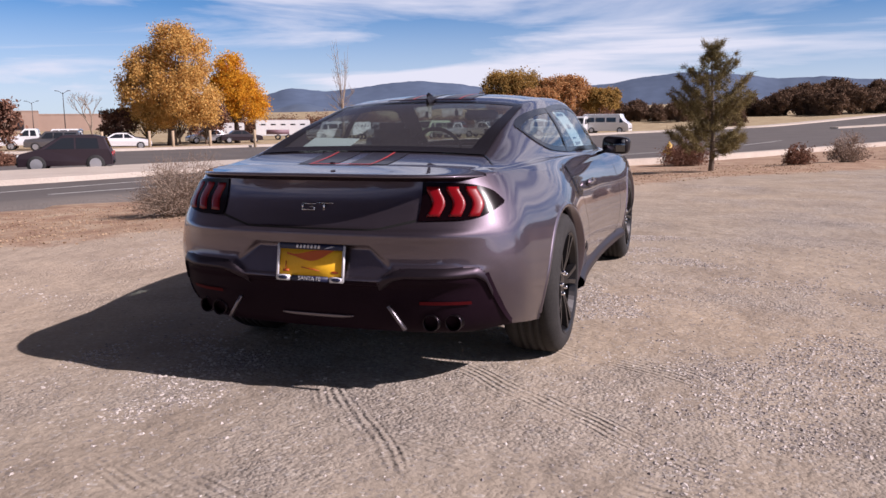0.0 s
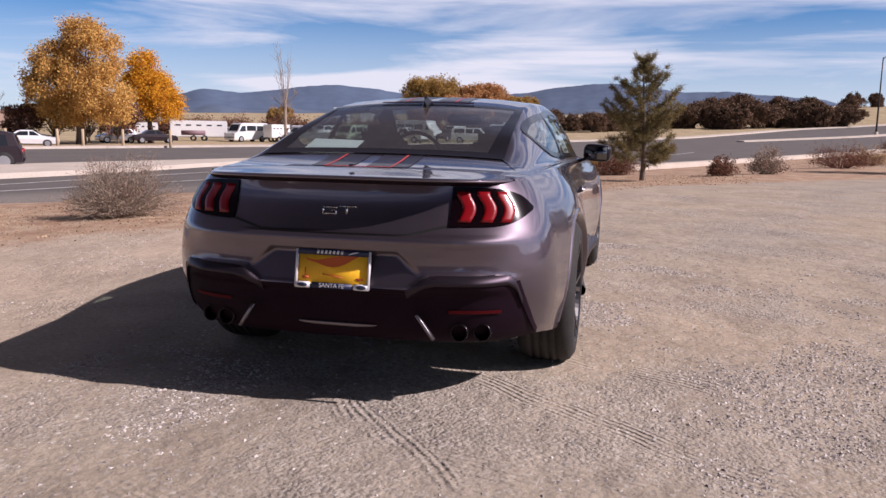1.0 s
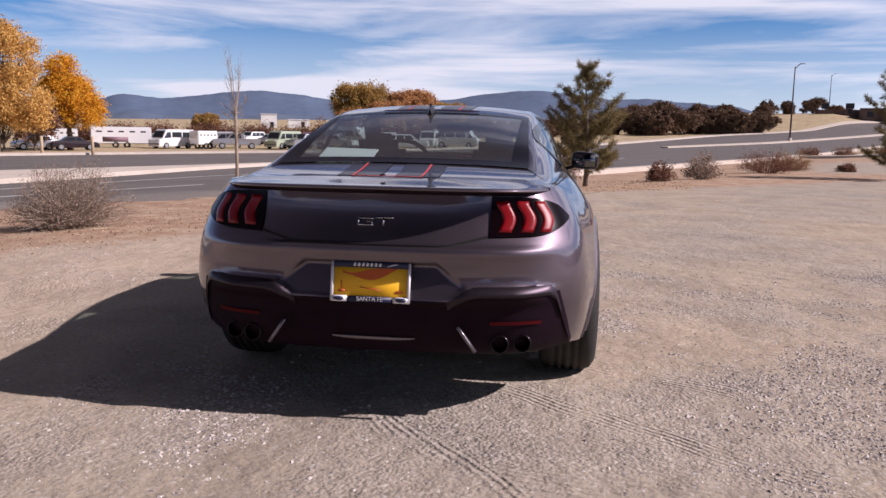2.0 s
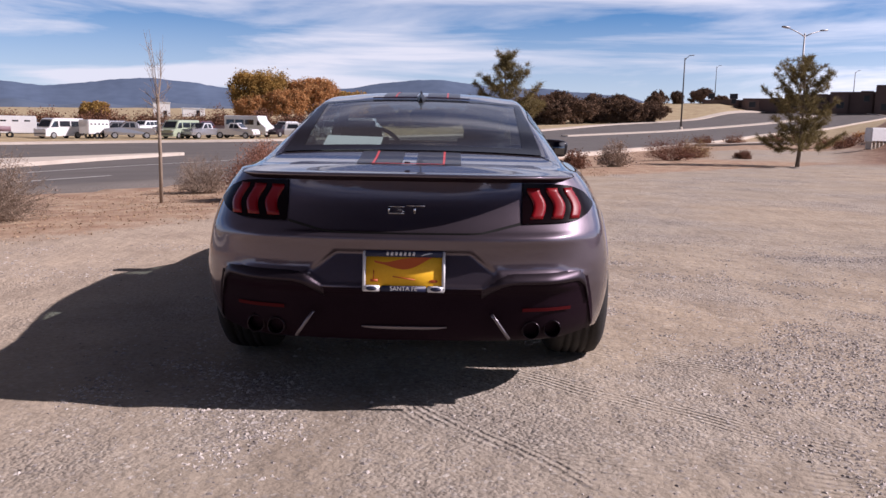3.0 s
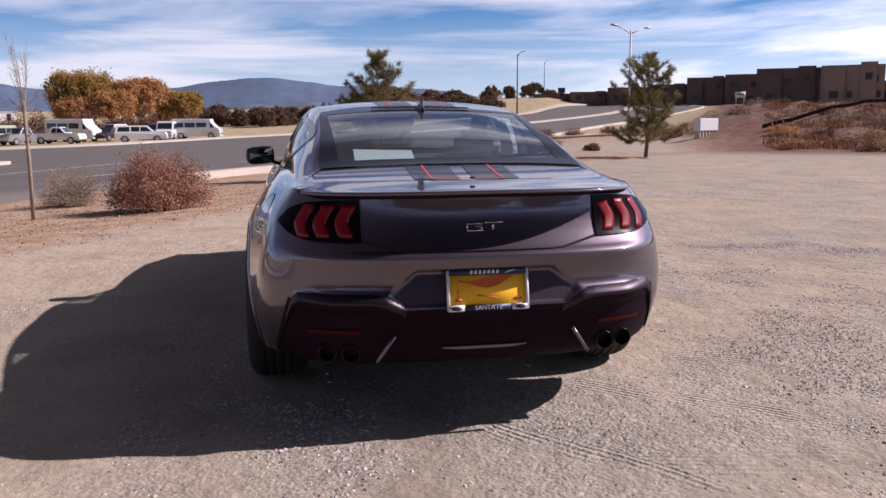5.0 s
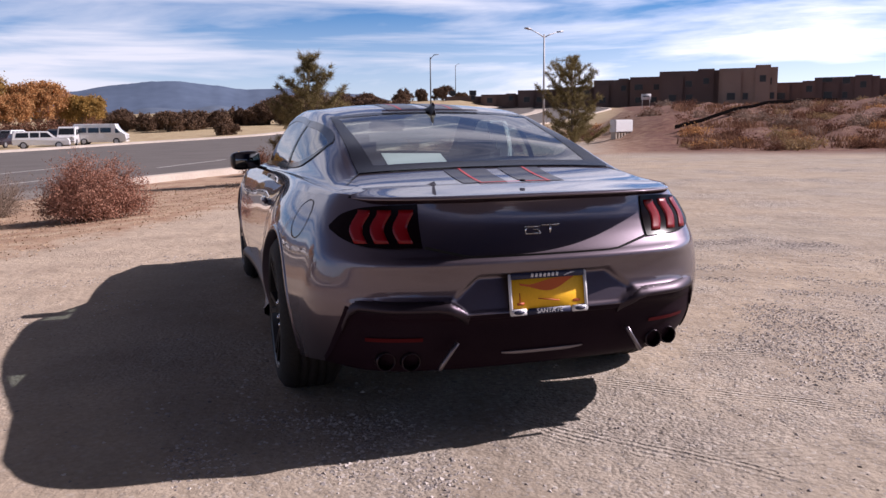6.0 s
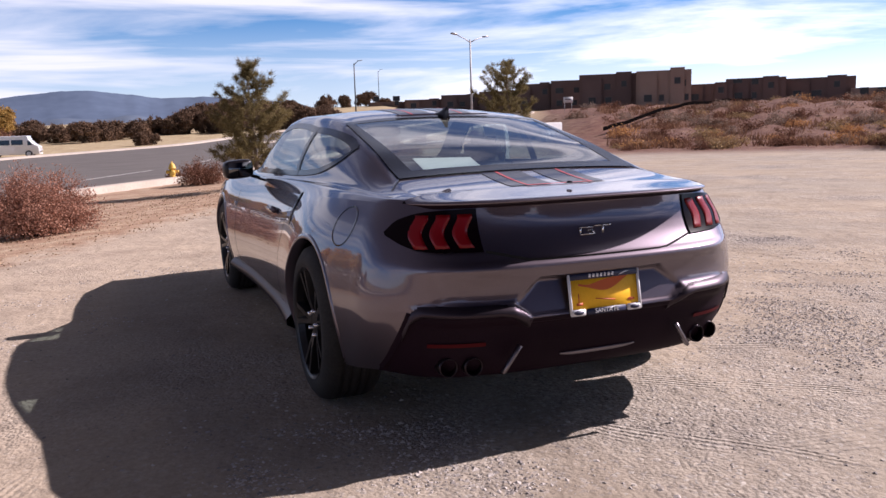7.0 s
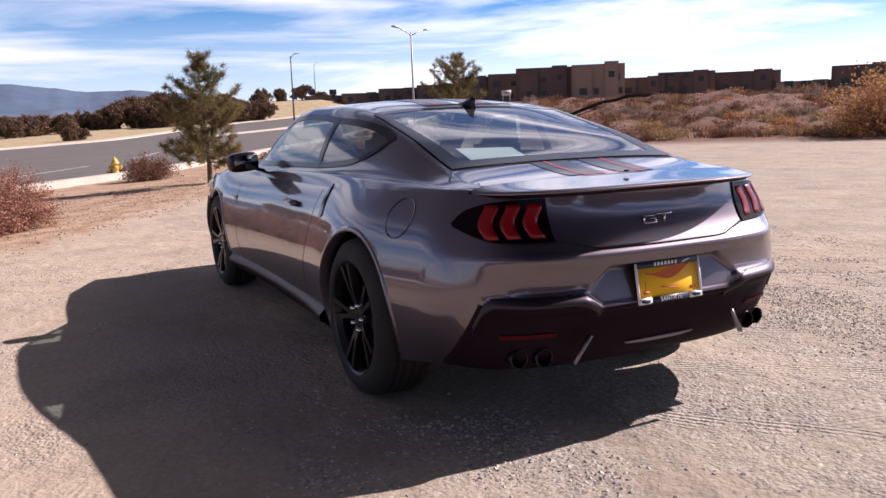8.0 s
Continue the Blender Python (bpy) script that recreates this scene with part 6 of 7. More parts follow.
def bank_brush():
    """Tufts and brush over the bank beyond the lot."""
    protos = []
    for k, (m, tw, sz) in enumerate(((L_TAN, M_TWIG, 0.045), (L_BROWN, M_REDTWIG, 0.045), (L_GREY, M_TWIG, 0.04), (L_ORANGE, M_REDTWIG, 0.045))):
        protos.append(shrub("bank_brush", "dry tufted brush on the rough bank", (0, 0, -60), 0.75, 0.62, 46, 700, sz, tw, m, 500 + k, "bank brush", 0.3, spread=0.1))
    rng = random.Random(77)
    first = set()
    for k in range(300):
        az = rng.uniform(24.5, 62)
        if k < 70:
            r = rng.uniform(32.5, 36) if az > 30 else rng.uniform(37, 41)
        else:
            r = 33 + 28 * rng.random() ** 0.8
        if az < 31.5 and r < 47:
            continue
        x, y = r * math.sin(radians(az)), r * math.cos(radians(az)) - 4
        s = rng.uniform(0.35, 0.9) if k < 70 else rng.uniform(0.25, 1.0)
        p = rng.choice((0, 1, 1, 2, 2, 1, 3))
        m = Matrix.Translation(on(x, y, -0.05)) @ Matrix.Rotation(rng.uniform(0, 6.28), 4, "Z") @ Matrix.Diagonal((s * 1.2, s * 1.2, s, 1))
        if p not in first:
            first.add(p)
            protos[p].matrix_world = m
        else:
            c = copy_thing(protos[p], Matrix())
            c.matrix_world = m
    shrub("tall_bush", "tall orange-brown leafy thicket at the lot's edge", on(26.6, 15.9), 3.0, 3.0, 150, 9500, 0.055, M_REDTWIG, L_ORANGE, 520, "", 0.3, spread=0.10)
    # silt fence up the bank
    V = []
    for i in range(41):
        t = i / 40
        az, r = 31.0 + 10.5 * t, 40 + 21 * t ** 1.1
        x, y = r * math.sin(radians(az)), r * math.cos(radians(az)) - 4
        z = land(x, y) + 0.34 + 0.14 * noise.noise((x * 0.3, y * 0.3, 1))
        V += [(x, y, z - 0.10), (x, y, z + 0.09), (x + 0.05, y + 0.05, z + 0.09), (x + 0.05, y + 0.05, z - 0.10)]
    tagged(part("silt_fence", (V, grid_faces(41, 4)), base_mat("black_fabric", (0.005, 0.004, 0.004), 0.9, spec=0.0), None), "low black fabric silt fence across the bank", "fence")


# ---- street furniture and buildings ----
M_POLE = noisy("galvanised_pole", (0.32, 0.31, 0.31), (0.46, 0.45, 0.45), 1, 30, 0.55, 0.0, metal=0.4)
M_DARKPOLE = base_mat("dark_bronze_pole", (0.05, 0.042, 0.04), 0.6, 0.3)
M_STUCCO = noisy("brown_stucco", (0.14, 0.092, 0.080), (0.205, 0.138, 0.118), 0.3, 8, 0.95, 0.2)
M_STUCCO2 = noisy("tan_stucco", (0.30, 0.21, 0.165), (0.38, 0.275, 0.215), 0.3, 8, 0.95, 0.2)
M_PANE = base_mat("dark_window_pane", (0.022, 0.020, 0.024), 0.25, 0, 0.0, 0.3)
M_FRAME = base_mat("brown_window_frame", (0.16, 0.12, 0.11), 0.7)
M_HYDRANT = noisy("yellow_enamel", (0.62, 0.36, 0.05), (0.78, 0.52, 0.12), 6, 60, 0.5, 0.1)
M_WOODPOST = noisy("weathered_wood", (0.34, 0.24, 0.15), (0.52, 0.40, 0.27), 3, 30, 0.9, 0.3)


def street_lamp(x, y, height, arms, label, mat=None, arm_len=1.6, yaw=0):
    z = land(x, y)
    t = thing("street_lamp", label, "street lamp", "street lamps", at=pose(x, y, z, 0, 0, yaw))
    mat = mat or M_POLE
    r = height / 100
    part("pole", tube([(0, 0, -0.2), (0, 0, height * 0.5), (0, 0, height)], [r * 1.25, r, r * 0.7], 10), mat, t)
    part("base", lathe([(0, r * 2.6), (0.5, r * 2.6), (0.55, r * 1.5)], "z", 12), M_CONCRETE, t)
    for sg in arms:
        a = part("arm", tube([(0, 0, height * 0.97), (sg * arm_len * 0.35, 0, height * 1.005), (sg * arm_len * 0.8, 0, height * 1.035)], [r * 0.6, r * 0.5, r * 0.4], 8), mat, t)
        part("lamp_head", moved(box(0, 0, 0, 0.62 * height / 8, 0.28, 0.10, 0.03), pose(sg * (arm_len * 0.8 + 0.25 * height / 8), 0, height * 1.04, 0, -sg * 6)), mat, a)
    return t


def hydrant():
    t = thing("fire_hydrant", "yellow fire hydrant standing beside the kerb", "fire hydrant", at=Matrix.Translation(on(0.08, 22.87)))
    part("barrel", lathe([(-0.1, 0.11), (0.03, 0.11), (0.04, 0.14), (0.07, 0.14), (0.08, 0.095), (0.42, 0.085), (0.43, 0.12), (0.46, 0.12)], "z", 20), M_HYDRANT, t)
    part("bonnet", lathe([(0.46, 0.12), (0.48, 0.105), (0.55, 0.085), (0.60, 0.05), (0.61, 0.025), (0.66, 0.022), (0.66, 0.0)], "z", 20), M_HYDRANT, t)
    for k, sg in enumerate((1, -1)):
        part("side_outlet", lathe([(sg * 0.06, 0.05), (sg * 0.14, 0.05), (sg * 0.145, 0.06), (sg * 0.18, 0.06), (sg * 0.185, 0.02), (sg * 0.20, 0.02), (sg * 0.20, 0.0)], "x", 14), M_HYDRANT, t).location = (0, 0, 0.34)
    part("front_outlet", lathe([(-0.06, 0.065), (-0.14, 0.065), (-0.145, 0.078), (-0.18, 0.078), (-0.19, 0.02), (-0.19, 0.0)], "y", 14), M_HYDRANT, t).location = (0, 0, 0.32)


def pueblo(name, label, at, yaw, blocks, group="stucco apartment houses"):
    """Flat-roofed stucco house: blocks of (x, y, w, d, h, tone) with windows of (x, z, w, h) on the front."""
    t = thing(name, label, "building", group, at=pose(*at, 0, 0, yaw))
    for x, y, w, d, h, tone, wins in blocks:
        m = M_STUCCO if tone else M_STUCCO2
        wall = part("wall", box(x, y, h / 2 - 0.75, w, d, h + 1.5, 0.10), m, t, "flat-roofed stucco block", smooth=False)
        part("parapet", merge(box(x, y - d / 2 + 0.15, h + 0.10, w, 0.3, 0.3, 0.05), box(x, y + d / 2 - 0.15, h + 0.10, w, 0.3, 0.3, 0.05),
                              box(x - w / 2 + 0.15, y, h + 0.10, 0.3, d - 0.6, 0.3, 0.05), box(x + w / 2 - 0.15, y, h + 0.10, 0.3, d - 0.6, 0.3, 0.05)), m, t, smooth=False)
        for wx, wz, ww, wh in wins:
            f = y - d / 2
            win = part("window", merge(box(x + wx, f, wz + wh / 2, ww + 0.2, 0.16, 0.1), box(x + wx, f, wz - wh / 2, ww + 0.2, 0.16, 0.1), box(x + wx - ww / 2 - 0.05, f, wz, 0.1, 0.16, wh - 0.1), box(x + wx + ww / 2 + 0.05, f, wz, 0.1, 0.16, wh - 0.1)), M_FRAME, t, smooth=False)
            part("pane", box(x + wx, f - 0.01, wz, ww, 0.06, wh - 0.1), M_PANE, win, smooth=False)


def hill_buildings():
    def house(az, w_deg, d, top_el, seed, tone=1, low=None):
        """A house filling a bearing range at a distance, its roof at a given elevation."""
        rng = random.Random(seed)
        x, y = -1.4 + d * math.sin(radians(az)), -3.6 + d * math.cos(radians(az))
        z = land(x, y)
        h = 1.2 + d * math.tan(radians(top_el)) - z
        w = d * radians(w_deg)
        wins = []
        n = max(1, int(w / 3.6))
        for fl in range(2 if h > 5 else 1):
            for i in range(n):
                if rng.random() < 0.75:
                    wins.append((-w / 2 + w * (i + 0.5) / n + rng.uniform(-0.4, 0.4), 1.7 + 2.9 * fl, rng.choice((0.9, 1.3, 1.8)), 1.3))
        blocks = [(0, 0, w, 9, h, tone, wins)]
        if w > 8:
            blocks.append((-w * 0.28, -1.6, w * 0.34, 7, h * rng.uniform(0.8, 0.93), tone, [(0, 1.7, 1.5, 1.4)]))
            blocks.append((w * 0.25, -1.0, w * 0.26, 8, h * rng.uniform(1.02, 1.07), tone, [(0, h * 0.72, 1.1, 1.3)]))
        pueblo("apartment_house", "brown stucco flat-roofed apartment house on the hill", (x, y, z), -az, blocks)

    for k, a in enumerate(((18.4, 2.6, 235, 1.75), (21.0, 2.7, 228, 1.85), (23.6, 2.8, 222, 2.1), (26.2, 2.7, 214, 2.25), (28.7, 2.6, 205, 2.65), (30.9, 2.2, 200, 2.80), (33.7, 3.9, 188, 3.10), (37.3, 3.5, 184, 3.18),
                           (40.2, 3.0, 190, 2.20), (43.1, 3.6, 192, 2.45), (46.8, 4.2, 196, 2.30), (50.4, 3.4, 194, 1.55), (53.7, 3.6, 190, 2.35), (57.6, 4.6, 190, 2.2))):
        house(*a, seed=600 + k, tone=0 if k in (7, 11) else 1)
    # tan store and white buildings across the car park
    pueblo("store", "long low tan stucco store beyond the car park", (-158, 160.5, -1.3), 44, ((0, 0, 36, 14, 4.1, 0, ()), (-8, -3, 9, 9, 4.9, 0, ((0, 1.6, 2.4, 2.2),))), "")
    for nm, x, y, z, w, h in (("white_building", -84.5, 231.5, 1.4, 4.6, 4.2), ("white_shed", -76.2, 234.2, 1.7, 6.2, 2.4)):
        t = thing(nm, "plain white building far beyond the car park", "building", at=pose(x, y, z, 0, 0, 20))
        part("wall", box(0, 0, h / 2 - 0.5, w, 6, h + 1, 0.05), M_WHITEWALL, t, smooth=False)
        part("roof", box(0, 0, h + 0.1, w + 0.3, 6.3, 0.2, 0.03), M_WHITEWALL, t, smooth=False)
        part("door", box(w * 0.2, -3.02, 1.0, 1.0, 0.08, 2.0, 0.01), M_PANE, t, smooth=False)


M_WHITEWALL = noisy("white_painted_wall", (0.66, 0.66, 0.66), (0.80, 0.80, 0.79), 0.5, 10, 0.8, 0.1)


def small_street_things():
    street_lamp(24.0, 53.2, 7.45, (1, -1), "tall pale double-arm street lamp on the hill", None, 1.9, 24)
    street_lamp(33.4, 116.5, 10.4, (1,), "tall dark street lamp beside the road", M_DARKPOLE, 0.9, 15)
    for x, y, h in ((70.0, 218.0, 9.6), (93.0, 189.0, 9.4), (-101.8, 104.8, 7.2), (-105.2, 101.5, 5.6)):
        street_lamp(x, y, h, (1, -1) if x < 0 else (1,), "slim dark lamp pole far off", M_DARKPOLE, 1.0, 20)
    hydrant()
    for x, y in ((-43.3, 52.4), (-41.8, 53.5), (-36.3, 57.3), (-46.2, 50.2), (-39.4, 55.3)):
        p = part("fence_post", tube([(0, 0, -0.3), (0, 0, 0.8), (0, 0, 1.55)], [0.125, 0.12, 0.115], 10), M_WOODPOST)
        p.location = on(x, y)
        tagged(p, "round weathered wooden post beside the street", "post", "fence posts")
    # low concrete headwall on short posts
    t = thing("concrete_headwall", "pale concrete headwall block on short posts", "wall", at=pose(19.45, 33.3, land(19.45, 33.3), 0, 0, 24))
    part("slab", box(0, 0, 0.55, 1.42, 0.4, 0.62, 0.03), M_WHITEWALL, t, smooth=False)
    for k in range(6):
        part("post", box(-0.6 + 0.24 * k, 0, 0.10, 0.10, 0.3, 0.40, 0.01), M_CONCRETE, t, smooth=False)
    # road sign before the houses
    s = thing("sign_board", "white sign board on two posts before the houses", "sign", at=pose(59.4, 98.0, land(59.4, 98.0), 0, 0, -33))
    part("panel", box(0, 0, 1.55, 1.35, 0.06, 0.8, 0.02), M_WHITEWALL, s)
    part("print_bar", box(0, -0.035, 1.6, 0.95, 0.01, 0.12), M_PANE, s)
    for sg in (1, -1):
        part("post", box(sg * 0.5, 0.05, 0.7, 0.08, 0.06, 1.4, 0.005), M_WHITEWALL, s)
    # planted island at the lot's entrance
    isl = slab(((15.5, 52), (18.5, 50.5), (22.5, 47.5)), ((17, 56), (20.5, 55), (24, 51)), "island", "dirt island with a pale kerb", 0.16, 12)
    for k, (x, y) in enumerate(((17.5, 53), (19.5, 52.5), (21.5, 50.5), (22.6, 49.6))):
        shrub("island_brush", "brown brush on the kerbed island", on(x, y, 0.1), 0.9, 0.7, 60, 1200, 0.04, M_REDTWIG, L_BROWN, 540 + k, "island brush", 0.3, spread=0.1)


# ---- parked vehicles ----
M_TYRE2 = base_mat("far_tyre", (0.02, 0.02, 0.02), 0.85)
M_HUB2 = base_mat("far_hubcap", (0.45, 0.45, 0.46), 0.35, 0.7)
M_VGLASS = base_mat("vehicle_glass", (0.02, 0.024, 0.03), 0.08, 0, 0.5)
M_LIGHTR = base_mat("far_red_lamp", (0.35, 0.02, 0.02), 0.3)
M_LIGHTW = base_mat("far_clear_lamp", (0.7, 0.7, 0.68), 0.2)
V_WHITE = paint("white_paint", (0.74, 0.74, 0.74), 0.35, 0.0)
V_SILVER = paint("silver_paint", (0.36, 0.36, 0.38), 0.3, 0.6)
V_BLACK = paint("black_plum_paint", (0.016, 0.007, 0.013), 0.5, 0.0)
V_BLACK.node_tree.nodes["Principled BSDF"].inputs["Coat Weight"].default_value = 0.12
V_GREY = paint("grey_paint", (0.13, 0.13, 0.14), 0.3, 0.5)
V_MAROON = paint("maroon_paint", (0.10, 0.025, 0.025), 0.35, 0.2)
V_GREEN = paint("pale_green_paint", (0.36, 0.42, 0.30), 0.4, 0.0)

# side profiles, along from tail 0 to nose 1 and up 0 to 1; and glass between two stations
PROFILES = {
    "sedan": ([(0, .22), (0, .52), (.03, .62), (.17, .66), (.32, .96), (.40, 1.0), (.56, .99), (.72, .68), (.95, .58), (1, .45), (1, .2)], [(.22, .69, .35, .93, .49, .94, .49, .69), (.51, .69, .51, .94, .58, .93, .68, .69)]),
    "hatch": ([(0, .2), (0, .45), (.03, .62), (.08, .93), (.20, 1.0), (.52, 1.0), (.76, .64), (.96, .52), (1, .40), (1, .18)], [(.13, .64, .15, .92, .38, .94, .38, .64), (.40, .64, .40, .94, .53, .93, .71, .64)]),
    "suv": ([(0, .22), (0, .55), (.02, .92), (.06, 1.0), (.62, 1.0), (.74, .66), (.97, .60), (1, .45), (1, .2)], [(.05, .66, .07, .93, .28, .94, .28, .66), (.31, .66, .31, .94, .47, .94, .47, .66), (.49, .66, .49, .94, .61, .93, .70, .66)]),
    "pickup": ([(0, .24), (0, .62), (.36, .62), (.385, .95), (.42, 1.0), (.58, 1.0), (.70, .66), (.97, .60), (1, .42), (1, .22)], [(.40, .66, .42, .93, .50, .94, .50, .66), (.52, .66, .52, .94, .58, .93, .67, .66)]),
    "van": ([(0, .14), (0, .95), (.03, 1.0), (.72, 1.0), (.80, .95), (.90, .55), (.99, .46), (1, .30), (1, .12)], [(.05, .60, .06, .86, .34, .87, .34, .60), (.37, .60, .37, .87, .64, .87, .64, .60), (.68, .58, .68, .87, .78, .86, .87, .56)]),
    "bus": ([(0, .12), (0, .96), (.02, 1.0), (.80, 1.0), (.83, .80), (.90, .62), (.99, .48), (1, .3), (1, .12)], [(.05, .58, .05, .82, .24, .82, .24, .58), (.27, .58, .27, .82, .48, .82, .48, .58), (.51, .58, .51, .82, .72, .82, .72, .58), (.80, .55, .80, .78, .83, .78, .89, .56)]),
}


def vehicle(kind, label, x, y, yaw, L, W, Hh, mat, group="parked vehicles"):
    """A parked vehicle, nose along +y before turning: body with tumblehome, panes, wheels and lamps."""
    z = land(x, y)
    names = {"sedan": "parked_sedan", "hatch": "parked_hatchback", "suv": "parked_suv", "pickup": "parked_pickup", "van": "parked_van", "bus": "parked_bus"}
    t = thing(names[kind], label, {"bus": "bus", "van": "van", "pickup": "pickup truck"}.get(kind, "car"), group, at=pose(x, y, z, 0, 0, yaw))
    prof, panes = PROFILES[kind]
    box_like = kind in ("van", "bus")

    def half(h):
        lo = 0.90 + 0.10 * min(1, h / 0.4)
        return W / 2 * (lo if h < 0.6 else 1 - (0.06 if box_like else 0.26) * (h - 0.6) / 0.4)

    rings = []
    for sx in (-1, -0.92, 0.92, 1):
        shrink = 0.97 if abs(sx) == 1 else 1.0
        rings.append([(sx * half(h), (a - 0.5) * L * shrink, (0.5 + (h - 0.5) * shrink) * Hh) for a, h in prof])
    n = len(prof)
    V = [v for r in rings for v in r]
    F = [(i * n + j, i * n + (j + 1) % n, (i + 1) * n + (j + 1) % n, (i + 1) * n + j) for i in range(3) for j in range(n)]
    F += [tuple(range(n))[::-1], tuple(range(3 * n, 4 * n))]
    part("body", (V, F), mat, t, smooth=False)
    for q in panes:
        pts = [(q[0], q[1]), (q[2], q[3]), (q[4], q[5]), (q[6], q[7])]
        for sg in (1, -1):
            G = [(sg * (half(h) + 0.006), (a - 0.5) * L * 0.97, (0.5 + (h - 0.5) * 0.97) * Hh) for a, h in pts]
            part("side_window", thick(G, [(0, 1, 2, 3)], (sg, 0, 0), 0.02), M_VGLASS, t, smooth=False)
    # front and rear screens lie on the slopes that climb to the roof
    slopes = [(prof[i], prof[i + 1]) for i in range(n - 1) if min(prof[i][1], prof[i + 1][1]) >= 0.5 and abs(prof[i][1] - prof[i + 1][1]) > 0.2]
    for (a0, h0), (a1, h1) in slopes:
        G = []
        for f in (0.12, 0.9):
            a, h = a0 + (a1 - a0) * f, h0 + (h1 - h0) * f
            out = -0.012 if a < 0.5 else 0.012
            for sx in (-0.82, 0.82):
                G.append((sx * half(h), (a - 0.5) * L + out, h * Hh + 0.012))
        part("screen", thick(G, [(0, 1, 3, 2)], (0, 0, 1), 0.015), M_VGLASS, t, smooth=False)
    r = min(0.36, 0.235 * Hh) if not box_like else 0.36
    for sg in (1, -1):
        for ya in (0.19, 0.80):
            w = part("wheel", moved(lathe([(-0.10, r * 0.5), (-0.10, r * 0.92), (-0.07, r), (0.07, r), (0.10, r * 0.92), (0.10, r * 0.62)], "x", 20), Matrix.Translation((sg * (W / 2 - 0.09), (ya - 0.5) * L, r))), M_TYRE2, t)
            part("hubcap", moved(lathe([(0.105 * sg, r * 0.64), (0.108 * sg, r * 0.3), (0.112 * sg, 0.0)], "x", 20), Matrix.Translation((sg * (W / 2 - 0.09), (ya - 0.5) * L, r))), M_HUB2, w)
        part("head_lamp", box(sg * W * 0.36, L * 0.485, Hh * 0.44, W * 0.18, 0.10, Hh * 0.09, 0.02), M_LIGHTW, t)
        part("rear_lamp", box(sg * W * 0.40, -L * 0.492, Hh * 0.48, W * 0.12, 0.06, Hh * 0.14, 0.015), M_LIGHTR, t)
    part("rear_bumper", box(0, -L * 0.492, Hh * 0.27, W * 0.92, 0.12, Hh * 0.10, 0.03), M_GLOSSB if mat is V_BLACK else V_GREY, t)
    part("front_bumper", box(0, L * 0.492, Hh * 0.25, W * 0.92, 0.12, Hh * 0.10, 0.03), M_GLOSSB if mat is V_BLACK else V_GREY, t)
    return t


def trailer(x, y, yaw, L, W, Hh, label, mural=True):
    t = thing("trailer", label, "trailer", "parked vehicles", at=pose(x, y, land(x, y), 0, 0, yaw))
    part("box_body", box(0, 0, 0.5 + (Hh - 0.5) / 2, W, L, Hh - 0.5, 0.06), V_WHITE, t, smooth=False)
    part("roof", box(0, 0, Hh + 0.03, W * 0.96, L * 0.98, 0.08, 0.02), V_WHITE, t, smooth=False)
    for sg in (1, -1):
        for k in range(5):
            part("slot_window", box(sg * (W / 2 + 0.005), -L * 0.36 + L * 0.18 * k, Hh * 0.80, 0.02, L * 0.09, Hh * 0.07, 0.005), M_VGLASS, t)
        for ya in (-0.06, 0.06):
            part("wheel", moved(lathe([(-0.1, 0.2), (-0.1, 0.34), (0.1, 0.34), (0.1, 0.2)], "x", 18), Matrix.Translation((sg * (W / 2 - 0.05), ya * L * 1.6, 0.34))), M_TYRE2, t)
        if mural:
            part("mural_patch", box(sg * (W / 2 + 0.004), -L * 0.1, Hh * 0.42, 0.012, L * 0.42, Hh * 0.24, 0.003), base_mat("faded_plum_print", (0.20, 0.12, 0.14), 0.6), t)
    part("end_door", box(0, -L / 2 - 0.01, 0.55 + (Hh - 0.6) / 2, W * 0.86, 0.03, Hh - 0.75, 0.01), V_WHITE, t)
    if mural:
        part("end_print", box(0, -L / 2 - 0.03, Hh * 0.36, W * 0.8, 0.01, Hh * 0.22, 0.003), base_mat("orange_brown_print", (0.45, 0.20, 0.10), 0.6), t)
    part("drawbar", box(0, L / 2 + 0.5, 0.5, 0.12, 1.1, 0.1, 0.02), M_TYRE2, t)


